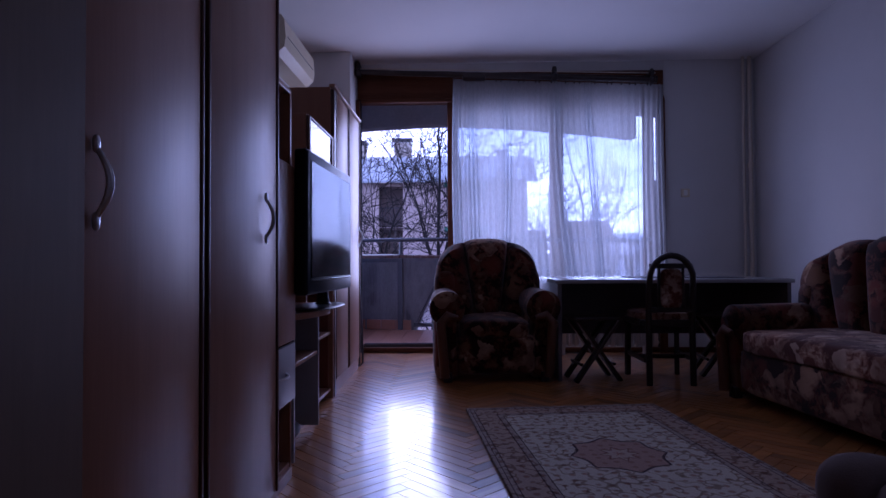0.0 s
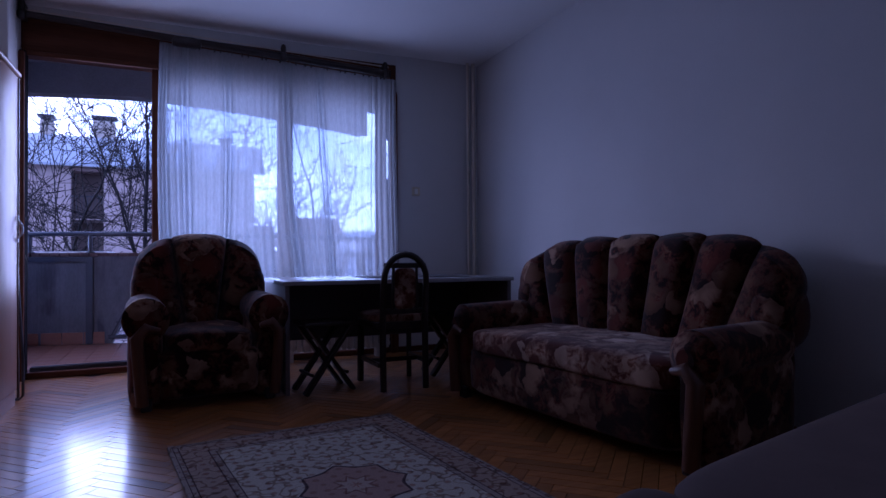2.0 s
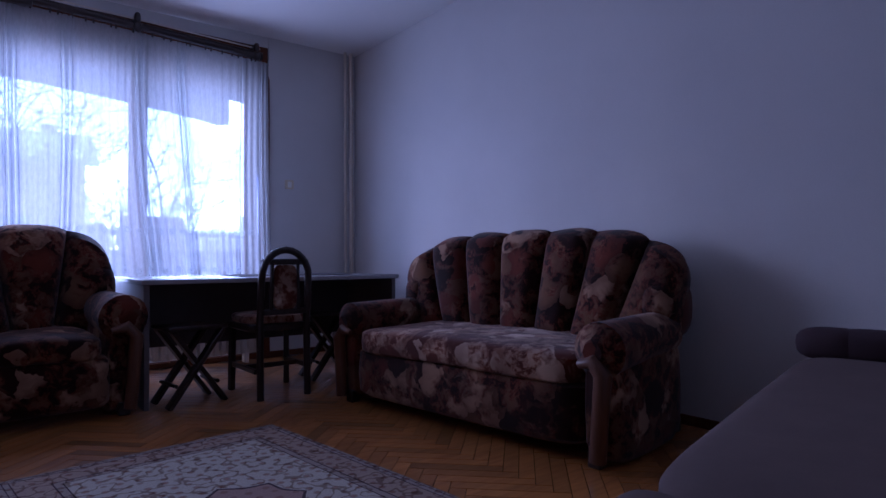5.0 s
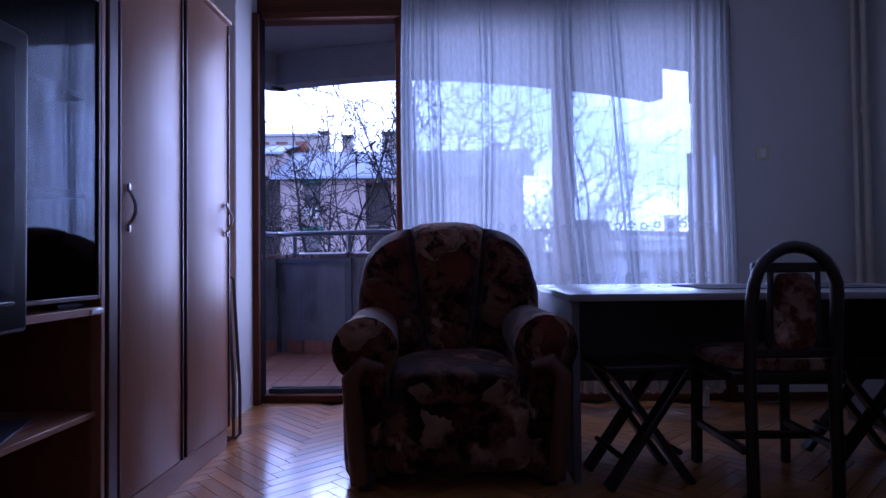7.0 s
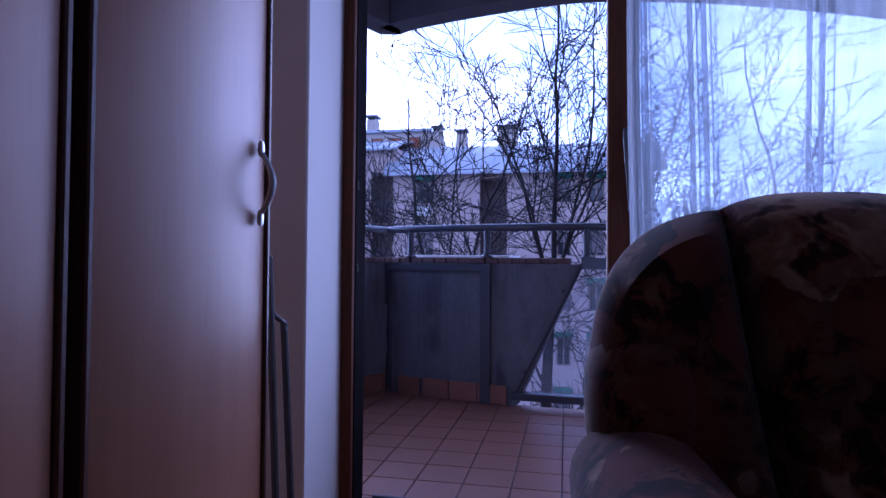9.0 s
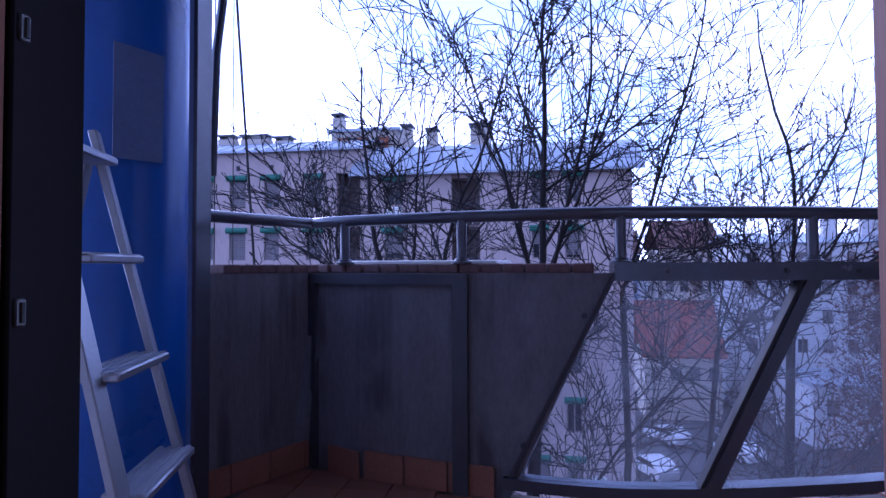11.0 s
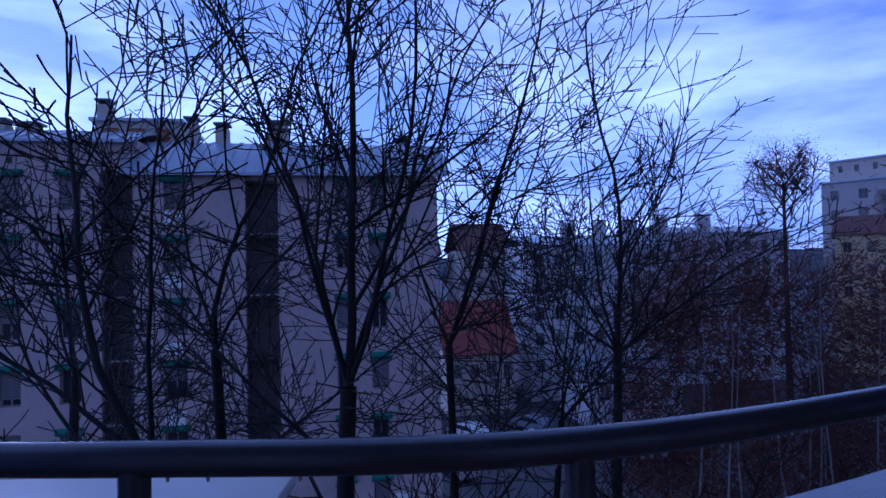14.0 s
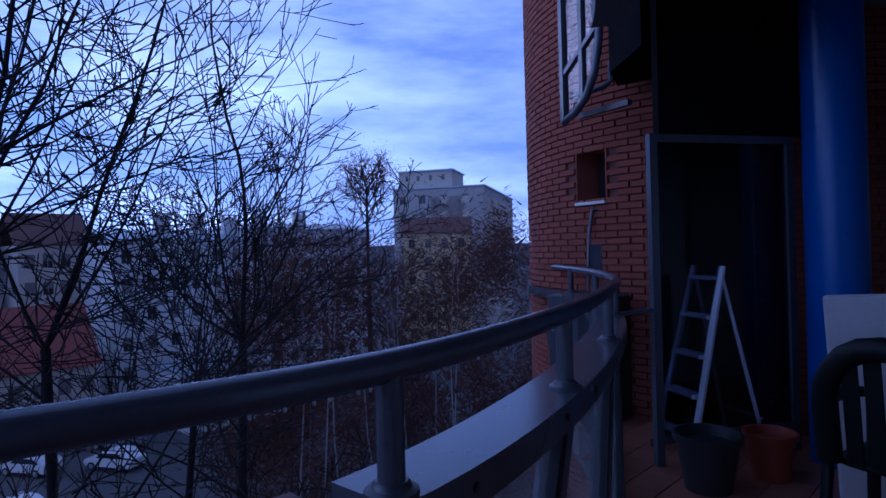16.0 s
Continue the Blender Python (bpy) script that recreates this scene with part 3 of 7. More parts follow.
for z, step in ((1.05, 0.075), (0.76, 0.09)):
    bm = BM()
    for i in range(int(1.86 / step)):
        c = Vector((0.45 + step * i, FRONT - 0.185, z + 0.006 * math.sin(3.0 * i)))
        for k in range(7):
            a = k * 2 * math.pi / 7
            puff(bm, c + Vector((0.017 * math.cos(a), 0, 0.017 * math.sin(a))), (0.015, 0.003, 0.015), 2, 6, 4)
    tagged(part("embroidery", bm, M_CURTAIN, curtain, "embroidered white flowers"), kind="stuff")
for i in range(26):
    x = 0.42 + 1.87 * (i + 0.3 * math.sin(2.7 * i)) / 25.5
    bm = BM()
    tube(bm, [(x, FRONT - 0.115, rod_z(x) - 0.055), (x, FRONT - 0.115, rod_z(x) + 0.012)], 0.006, 6)
    puff(bm, (x, FRONT - 0.115, rod_z(x) - 0.05), (0.016, 0.016, 0.022), 2.2, 8, 6)
    part("curtain_hook", bm, M_BLACKWOOD, curtain)

# heating riser in the corner, switch, radiator
riser = empty("heating_pipe", pose(0, 0, 0), "pair of cream painted heating pipes in the room corner", "pipe")
for x, r in ((3.10, 0.013), (3.16, 0.018)):
    bm = BM()
    tube(bm, [(x, 5.345, 0.0), (x, 5.345, CEIL)], r, 12)
    part("pipe", bm, M_PIPE, riser)
bm = BM()
tube(bm, [(3.16, 5.345, 1.72), (3.16, 5.345, 1.76)], 0.026, 12)
part("coupling", bm, M_PIPE, riser)
switch = empty("light_switch", pose(2.575, FRONT, 1.49), "cream square light switch on the white wall", "switch")
bm = BM()
box(bm, -0.04, 0.04, -0.012, 0.0, -0.04, 0.04, 0.004)
part("plate", bm, M_CREAM, switch)
bm = BM()
box(bm, -0.018, 0.018, -0.018, -0.011, -0.026, 0.026, 0.003)
part("rocker", bm, M_WHITEP, switch)
rad = empty("radiator", pose(1.30, 5.28, 0.06), "old ribbed cream radiator under the window", "radiator")
for i in range(18):
    bm = BM()
    puff(bm, (i * 0.055, 0, 0.26), (0.05, 0.11, 0.5), 4, 10, 8)
    part("rib", bm, M_RADIATOR, rad)
for z in (0.05, 0.47):
    bm = BM()
    tube(bm, [(-0.03, 0, z), (0.97, 0, z)], 0.018, 8)
    part("radiator_pipe", bm, M_RADIATOR, rad)
for x in (0.1, 0.85):
    bm = BM()
    box(bm, x - 0.015, x + 0.015, -0.04, 0.04, -0.06, 0.05, 0.004)
    part("foot", bm, M_RADIATOR, rad)
bm = BM()
box(bm, RIGHT - 0.012, RIGHT, BACK, FRONT, 0.0, 0.05, 0.003)
structure("baseboard", bm, M_FRAME, "narrow brown wooden skirting", "baseboard")
bm = BM()
box(bm, 2.39, RIGHT - 0.012, FRONT - 0.012, FRONT, 0.0, 0.05, 0.003)
structure("baseboard_north", bm, M_FRAMEX, "narrow brown wooden skirting", "baseboard")

# ---------------------------------------------------------------- wall units
def pull(z, y, x, parent, length=0.128):
    bm = BM()
    n = 9
    pts = [(x + 0.028 * math.sin(math.pi * k / n), y, z - length / 2 + length * k / n) for k in range(n + 1)]
    tube(bm, pts, [0.004 + 0.003 * math.sin(math.pi * k / n) for k in range(n + 1)], 8)
    for dz in (-length / 2, length / 2):
        puff(bm, (x + 0.004, y, z + dz), (0.012, 0.014, 0.032), 2.5, 8, 6)
    part("handle", bm, M_STEEL, parent, "bowed satin metal handle")


def wardrobe(name, y0, y1, front, top, doors, handles, label):
    root = empty(name, pose(0, 0, 0), label, "wardrobe", "wall units")
    for nm, x1, ya, yb, z0, z1 in (("side_panel", front - 0.02, y0, y0 + 0.018, 0.0, top), ("side_panel", front - 0.02, y1 - 0.018, y1, 0.0, top),
                                   ("top_panel", front - 0.02, y0 + 0.018, y1 - 0.018, top - 0.02, top - 0.002), ("back_panel", LEFT + 0.03, y0 + 0.018, y1 - 0.018, 0.05, top - 0.02)):
        bm = BM()
        box(bm, LEFT + 0.02, x1, ya, yb, z0, z1, 0.002)
        part(nm, bm, M_BEECH, root)
    bm = BM()
    box(bm, front - 0.05, front - 0.012, y0 + 0.018, y1 - 0.018, 0.0, 0.09, 0.003)
    part("plinth", bm, M_BEECHX, root)
    n = len(doors) - 1
    if doors[0] - y0 > 0.03:
        bm = BM()
        box(bm, front - 0.024, front + 0.004, y0 + 0.006, doors[0] + 0.008, 0.0, top - 0.012, 0.004)
        part("filler_strip", bm, M_WALNUT, root, "wide dark wood filler strip")
    for i in range(n):
        a, b = doors[i] + 0.012, doors[i + 1] - 0.012
        bm = BM()
        box(bm, front - 0.02, front, a + 0.012, b - 0.012, 0.10, top - 0.012, 0.004, seg=2)
        leaf = part("door", bm, M_BEECH, root)
        for e0, e1 in ((a, a + 0.012), (b - 0.012, b)):
            bm = BM()
            box(bm, front - 0.022, front + 0.006, e0, e1, 0.10, top - 0.012, 0.003)
            part("edge_strip", bm, M_WALNUT, leaf, "dark wood edge strip")
        if handles[i] is not None:
            pull(handles[i][1], handles[i][0], front + 0.004, leaf)
    bm = BM()
    box(bm, front - 0.03, front + 0.012, y0, y1, top, top + 0.022, 0.006, seg=2)
    part("cornice", bm, M_BEECHX, root)
    return root


wardrobe("wardrobe", 0.60, 1.74, -0.15, 1.98, (0.60, 1.16, 1.74), ((0.722, 0.985), (1.59, 0.99)), "beech wardrobe with two tall doors and dark edge strips")
wardrobe("wardrobe", 3.535, 4.53, -0.345, 1.98, (3.585, 4.05, 4.52), ((3.645, 1.035), (4.465, 1.055)), "tall beech wardrobe with two doors beside the balcony")

# narrow chest between wardrobe and television
unit = empty("narrow_cabinet", pose(0, 0, 0), "narrow beech cabinet with an open niche, a door and a drawer", "cabinet", "wall units")
F = -0.20
bm = BM()
box(bm, LEFT + 0.02, F - 0.018, 1.745, 1.763, 0.0, 1.55, 0.002)
box(bm, LEFT + 0.02, F - 0.018, 2.117, 2.135, 0.0, 1.55, 0.002)
box(bm, LEFT + 0.02, F - 0.018, 1.763, 2.117, 1.53, 1.55, 0.002)
for z in (1.23, 0.30, 0.045):
    box(bm, LEFT + 0.02, F - 0.022, 1.763, 2.117, z, z + 0.018, 0.002)
part("body", bm, M_BEECH, unit)
bm = BM()
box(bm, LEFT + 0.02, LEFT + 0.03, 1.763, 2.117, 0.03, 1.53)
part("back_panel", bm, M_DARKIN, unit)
bm = BM()
box(bm, F - 0.018, F, 1.75, 2.13, 0.545, 1.235, 0.004, seg=2)
leaf = part("door", bm, M_BEECH, unit)
pull(0.92, 1.79, F + 0.002, leaf)
bm = BM()
box(bm, F - 0.018, F, 1.75, 2.13, 0.315, 0.535, 0.004, seg=2)
drawer = part("drawer", bm, M_GREYST, unit, "grey laminate drawer front")
bm = BM()
tube(bm, [(F + 0.002 + 0.022 * math.sin(math.pi * k / 8), 1.87 + 0.13 * k / 8, 0.43) for k in range(9)], 0.006, 8)
part("handle", bm, M_STEEL, drawer, "bowed satin metal handle")
bm = BM()
box(bm, F - 0.05, F - 0.01, 1.763, 2.117, 0.0, 0.045, 0.003)
part("plinth", bm, M_BEECHX, unit)

# television bench with open compartments
bench = empty("tv_bench", pose(0, 0, 0), "low beech television bench with open shelves and grey uprights", "tv stand", "wall units")
Y0, Y1 = 2.14, 2.925
bm = BM()
top_line = [(LEFT + 0.02, Y0), (-0.24, Y0)] + [(-0.24 + 0.135 * math.sin(math.pi * k / 12) - 0.09 * k / 12, Y0 + (Y1 - Y0) * k / 12) for k in range(1, 13)] + [(LEFT + 0.02, Y1)]
prism(bm, top_line, 0.615, 0.64)
part("top", bm, M_BEECHX, bench, "bowed beech top")
for y, mat, x in ((Y0, M_GREYST, -0.21), (2.70, M_GREYST, -0.245), (Y1 - 0.02, M_BEECH, -0.34)):
    bm = BM()
    box(bm, LEFT + 0.03, x, y, y + 0.02, 0.05, 0.615, 0.002)
    part("upright", bm, mat, bench)
for y0, y1, z in ((Y0 + 0.02, 2.70, 0.40), (2.72, Y1 - 0.02, 0.36), (Y0 + 0.02, Y1 - 0.02, 0.027)):
    bm = BM()
    box(bm, LEFT + 0.03, -0.25 if y1 < 2.75 else -0.35, y0, y1, z, z + 0.018, 0.002)
    part("shelf", bm, M_BEECHX, bench)
bm = BM()
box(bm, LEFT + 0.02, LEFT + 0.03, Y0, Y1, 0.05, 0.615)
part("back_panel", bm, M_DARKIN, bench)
bm = BM()
box(bm, -0.40, -0.36, Y0, Y1, 0.0, 0.026, 0.003)
part("plinth", bm, M_BEECHX, bench)

# tall unit beside the far wardrobe: open below, dark glass door above
vit = empty("display_cabinet", pose(0, 0, 0), "tall beech cabinet with a dark glass door over an open niche", "cabinet", "wall units")
VF, VY0, VY1, VTOP = -0.345, 2.93, 3.53, 1.66
for nm, x1, y0, y1, z0, z1, mat in (("side_panel", VF - 0.02, VY0, VY0 + 0.02, 0.0, VTOP, M_BEECH), ("side_panel", VF, VY1 - 0.02, VY1, 0.0, VTOP, M_BEECH), ("top_panel", VF - 0.02, VY0 + 0.02, VY1 - 0.02, VTOP - 0.02, VTOP, M_BEECHX),
                                   ("back_panel", LEFT + 0.03, VY0 + 0.02, VY1 - 0.02, 0.03, VTOP - 0.02, M_DARKIN), ("bench_board", VF + 0.008, VY0 + 0.02, VY1 - 0.02, 0.705, 0.727, M_BEECHX),
                                   ("shelf", VF - 0.015, VY0 + 0.02, VY1 - 0.02, 0.40, 0.418, M_BEECHX), ("shelf", VF - 0.015, VY0 + 0.02, VY1 - 0.02, 0.045, 0.063, M_BEECHX),
                                   ("shelf", VF - 0.05, VY0 + 0.02, VY1 - 0.02, 1.05, 1.068, M_PALESHELF), ("shelf", VF - 0.05, VY0 + 0.02, VY1 - 0.02, 1.345, 1.363, M_PALESHELF)):
    bm = BM()
    box(bm, LEFT + 0.02, x1, y0, y1, z0, z1, 0.002)
    part(nm, bm, mat, vit)
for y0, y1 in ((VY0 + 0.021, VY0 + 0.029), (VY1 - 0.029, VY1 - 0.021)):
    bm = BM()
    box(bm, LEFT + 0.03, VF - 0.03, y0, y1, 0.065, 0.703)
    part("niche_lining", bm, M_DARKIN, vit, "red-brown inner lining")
bm = BM()
for y0, y1, z0, z1 in ((VY0 + 0.002, VY0 + 0.028, 0.75, VTOP - 0.01), (VY1 - 0.034, VY1 - 0.022, 0.75, VTOP - 0.01), (VY0 + 0.028, VY1 - 0.034, 0.75, 0.762), (VY0 + 0.028, VY1 - 0.034, VTOP - 0.022, VTOP - 0.01)):
    box(bm, VF - 0.018, VF, y0, y1, z0, z1, 0.002)
gd = part("glass_door", bm, M_WALNUT, vit, "dark framed glass door")
bm = BM()
box(bm, VF - 0.012, VF - 0.007, VY0 + 0.028, VY1 - 0.034, 0.762, VTOP - 0.022)
part("pane", bm, M_DARKGLASS, gd, "smoked glass")
bm = BM()
box(bm, VF + 0.002, VF + 0.012, VY1 - 0.085, VY1 - 0.025, 0.708, 0.724, 0.003)
part("catch", bm, M_STEEL, gd)
bm = BM()
box(bm, -0.42, -0.375, 3.36, 3.48, 0.7275, 0.744, 0.006, seg=2)
thing("remote_control", bm, M_BLACKM, "small black remote control lying on the cabinet board", "remote control")

# flat television on its foot
tv = empty("television", pose(-0.165, 2.50, 0.64, 0, 0, -2), "black flat television on a glossy oval foot", "television")
bm = BM()
box(bm, -0.022, 0.035, -0.40, 0.40, 0.08, 0.67, 0.014, seg=3)
part("casing", bm, M_BLACK, tv)
bm = BM()
box(bm, 0.036, 0.04, -0.355, 0.355, 0.150, 0.625, 0.002)
part("screen", bm, M_SCREEN, tv, "dark glossy screen")
bm = BM()
box(bm, 0.036, 0.046, -0.35, 0.35, 0.136, 0.143, 0.002)
part("speaker_strip", bm, M_GREYPAINT, tv, "silver speaker strip")
bm = BM()
lathe(bm, [(0.05, 0.012), (0.03, 0.03), (0.02, 0.12)], 16, -0.01)
part("neck", bm, M_BLACK, tv)
bm = BM()
puff(bm, (-0.035, 0, 0.011), (0.22, 0.46, 0.022), 2.6, 28, 8)
part("foot", bm, M_BLACK, tv, "glossy black oval foot")

# air conditioner
ac = empty("air_conditioner", pose(LEFT, 4.22, 2.30), "cream wall-mounted air conditioner", "air conditioner")
bm = BM()
prof = [(0.0, 0.0), (0.13, 0.0), (0.185, 0.05), (0.195, 0.12), (0.185, 0.24), (0.16, 0.275), (0.0, 0.28)]
slab(bm, [(x, z) for x, z in prof], 0.82, Matrix(((1, 0, 0, 0), (0, 0, -1, 0), (0, 1, 0, 0), (0, 0, 0, 1))))
part("casing", bm, M_CREAM, ac, smooth=False)
bm = BM()
box(bm, 0.12, 0.192, -0.34, 0.34, 0.028, 0.036, 0.003, pose(0, 0, 0, 0, -18, 0))
part("louvre", bm, M_BLACKM, ac, "dark air slot")
bm = BM()
box(bm, 0.188, 0.197, -0.36, 0.36, 0.128, 0.134, 0.002)
part("front_seam", bm, M_BLACKM, ac)

# open interior door leaf of the passage, close to the camera's left
leaf = empty("door_1", pose(-0.10, -0.23, 0), "dark brown open interior door leaf", "door", kind="structure")
bm = BM()
box(bm, -0.04, 0.0, 0.0, 0.86, 0.01, 2.03, 0.004)
door_leaf = part("leaf", bm, M_INNERDOOR, leaf)

# folded clothes rack squeezed beside the wardrobe
rk = empty("clothes_rack", pose(-0.36, 4.60, 0), "folded dark metal clothes rack beside the wardrobe", "clothes rack")
for dx, dy, zz in ((0.0, 0.0, 0.92), (0.018, 0.035, 0.78)):
    bm = BM()
    pts = [(dx - 0.30, dy, 0.01), (dx - 0.02, dy, 0.01), (dx, dy, 0.03), (dx, dy, 0.25), (dx - 0.03, dy, zz), (dx - 0.06, dy, zz + 0.02), (dx - 0.30, dy, zz + 0.02)]
    tube(bm, pts, 0.008, 8)
    part("frame_tube", bm, M_DARKMETAL, rk)

# small things on the bench shelves
bm = BM()
puff(bm, (-0.34, 2.50, 0.0775), (0.10, 0.17, 0.065), 3, 14, 8)
thing("small_case", bm, M_BLACKM, "small black and white rounded case on the low shelf", "case")
mag = empty("magazine", pose(-0.50, 3.20, 0.4185, 0, 0, 12), "thin stack of dark printed magazines on the shelf", "magazine")
for i, c in enumerate(((0.25, 0.06, 0.04), (0.05, 0.05, 0.07))):
    bm = BM()
    box(bm, -0.1, 0.1, -0.14, 0.14, i * 0.008, i * 0.008 + 0.007, 0.001, pose(0.01 * i, 0, 0, 0, 0, 9 * i))
    part("cover", bm, plain("print_%d" % i, c, 0.4, var=0.4, scale=30), mag)

# ---------------------------------------------------------------- rug
RUG_W, RUG_L = 1.12, 1.75
m, t, b = nodes_of("persian_rug")
v = coords(t)
sx = t.nodes.new("ShaderNodeSeparateXYZ")
link(t, v, sx.inputs["Vector"])
ax = math_of(t, "ABSOLUTE", sx.outputs["X"])
ay = math_of(t, "ABSOLUTE", sx.outputs["Y"])
edge = math_of(t, "MINIMUM", math_of(t, "SUBTRACT", RUG_W / 2, ax), math_of(t, "SUBTRACT", RUG_L / 2, ay))
IVORY, ROSE, DARK, TAUPE = (0.50, 0.45, 0.38), (0.30, 0.13, 0.10), (0.085, 0.055, 0.06), (0.33, 0.27, 0.235)
band = ramp_of(t, math_of(t, "MULTIPLY", edge, 4.0), [(0.0, TAUPE), (0.07, DARK), (0.085, TAUPE), (0.15, DARK), (0.17, (0.36, 0.27, 0.22)), (0.60, DARK), (0.625, TAUPE), (0.72, DARK), (0.74, IVORY)])
band.node.color_ramp.interpolation = "CONSTANT"
curl = t.nodes.new("ShaderNodeTexNoise")
curl.inputs["Scale"].default_value = 14.0
curl.inputs["Detail"].default_value = 1.0
link(t, v, curl.inputs["Vector"])
vine = ramp_of(t, math_of(t, "ABSOLUTE", math_of(t, "SUBTRACT", curl.outputs["Fac"], 0.5)), [(0.0, (0.45, 0.36, 0.33)), (0.022, (0.5, 0.42, 0.38)), (0.035, (1, 1, 1))])
vor = t.nodes.new("ShaderNodeTexVoronoi")
vor.inputs["Scale"].default_value = 17.0
vor.inputs["Randomness"].default_value = 0.35
link(t, v, vor.inputs["Vector"])
flower = ramp_of(t, vor.outputs["Distance"], [(0.0, (0.55, 0.25, 0.2)), (0.16, (0.6, 0.35, 0.3)), (0.22, (0.5, 0.45, 0.45)), (0.27, (1, 1, 1))])
col = mix_of(t, band, vine, 0.9, "MULTIPLY")
col = mix_of(t, col, flower, 0.75, "MULTIPLY")
rad_v = t.nodes.new("ShaderNodeVectorMath")
rad_v.operation = "LENGTH"
sc = t.nodes.new("ShaderNodeVectorMath")
sc.operation = "MULTIPLY"
sc.inputs[1].default_value = (1.0, 0.92, 0.0)
link(t, v, sc.inputs[0])
link(t, sc.outputs["Vector"], rad_v.inputs[0])
ang = math_of(t, "ARCTAN2", sx.outputs["Y"], sx.outputs["X"])
lobes = math_of(t, "MULTIPLY", math_of(t, "ABSOLUTE", math_of(t, "SINE", math_of(t, "MULTIPLY", ang, 4.0))), 0.035)
rr = math_of(t, "ADD", rad_v.outputs["Value"], lobes)
med = ramp_of(t, math_of(t, "MULTIPLY", rr, 3.0), [(0.0, ROSE), (0.10, (0.42, 0.33, 0.27)), (0.24, (0.22, 0.12, 0.10)), (0.28, (0.36, 0.24, 0.2)), (0.62, DARK), (0.66, IVORY)])
med.node.color_ramp.interpolation = "CONSTANT"
inside = math_of(t, "LESS_THAN", rr, 0.225)
col = mix_of(t, col, mix_of(t, med, flower, 0.5, "MULTIPLY"), inside)
pile = noise_of(t, v, 300.0, 2.0)
col = mix_of(t, col, ramp_of(t, pile, [(0.3, (0.75,) * 3), (0.7, (1.1,) * 3)]), 1.0, "MULTIPLY")
link(t, col, b.inputs["Base Color"])
b.inputs["Roughness"].default_value = 0.95
b.inputs["Specular IOR Level"].default_value = 0.1
bump_of(t, b, pile, 0.6, 0.002)
M_RUG = m
bm = BM()
box(bm, -RUG_W / 2, RUG_W / 2, -RUG_L / 2, RUG_L / 2, 0.0, 0.011, 0.004)
rug = thing("rug", bm, M_RUG, "ivory and rose oriental rug with a central medallion and patterned border", "rug")
ra = radians(6.8)
rug_c = Vector((0.487, 3.19, 0.003)) + Vector((math.cos(ra), math.sin(ra), 0)) * RUG_W / 2 + Vector((math.sin(ra), -math.cos(ra), 0)) * RUG_L / 2
rug.matrix_world = pose(*rug_c, 0, 0, 6.8)


# ---------------------------------------------------------------- upholstered seats
def fan_back(root, mat, half, base, rise, power, seams, foot, depth, y, lean, low):
    """Backrest of stuffed rolls that spread like a fan under one arch.

    half, base, rise, power: the arch; seams: angles between the rolls; foot: half width at the seat; lean: backward tilt."""
    def arch(q):
        c, d = math.cos(q), math.sin(q)
        return math.copysign(abs(c) ** (2 / power), c) * half, base + rise * abs(d) ** (2 / power)

    na, nb = 14, 16
    for i in range(len(seams) - 1):
        qa, qb = seams[i], seams[i + 1]
        f0, f1 = (foot * (2 * k / (len(seams) - 1) - 1) for k in (i, i + 1))
        bm = BM()
        sides = []
        for s in (-1, 1):
            face = []
            for ja in range(na + 1):
                a = 2 * ja / na - 1
                tx, tz = arch(qa + (qb - qa) * (a + 1) / 2)
                fx = f0 + (f1 - f0) * (a + 1) / 2
                puffed = 1 + 0.030 * (1 - a * a)
                col = []
                for jb in range(nb + 1):
                    b = jb / nb
                    x = fx + (tx * puffed - fx) * b ** 0.85
                    z = low + (tz + 0.018 * (1 - a * a) - low) * b
                    th = max(0.0, 1 - abs(a) ** 3.2) ** 0.5 * max(0.0, 1 - abs(2 * b - 1) ** 7) ** 0.5
                    th = 0.10 + 0.90 * th if 0 < jb < nb else 0.10 * (1 - abs(a) ** 4)
                    col.append(bm.verts.new((x, y + lean * (z - low) + s * depth * (0.5 if s < 0 else 0.36) * th, z)))
                face.append(col)
            sides.append(face)
            for p, q in zip(face, face[1:]):
                for k in range(nb):
                    quad = (p[k], q[k], q[k + 1], p[k + 1])
                    bm.faces.new(quad if s < 0 else quad[::-1])
        fr, bk = sides
        rim = [(fr[0], bk[0]), (bk[-1], fr[-1])]
        for p, q in rim:
            for k in range(nb):
                bm.faces.new((p[k], p[k + 1], q[k + 1], q[k]))
        for k in range(na):
            bm.faces.new((fr[k][nb], fr[k + 1][nb], bk[k + 1][nb], bk[k][nb]))
            bm.faces.new((fr[k][0], bk[k][0], bk[k + 1][0], fr[k + 1][0]))
        part("back_roll", bm, mat, root)


def rolled_arm(bm, x, y0, y1, z, r):
    """Padded arm: upright side and a fat roll on top that swells to the front."""
    n = 12
    pts, rs = [], []
    for k in range(n + 1):
        u = k / n
        end = min(1.0, (math.sin(math.pi * min(0.5, 6 * u * (1 - u))) + 0.02))
        pts.append((x, y0 + (y1 - y0) * u, z - r + 0.03 * u))
        rs.append(r * (1.0 - 0.16 * u) * (0.35 + 0.65 * end))
    tube(bm, pts, rs, 20)
    puff(bm, (x, (y0 + y1) / 2 + 0.02, z * 0.42), (r * 1.5, (y1 - y0) * 0.96, z * 0.84), 5, 20, 10)


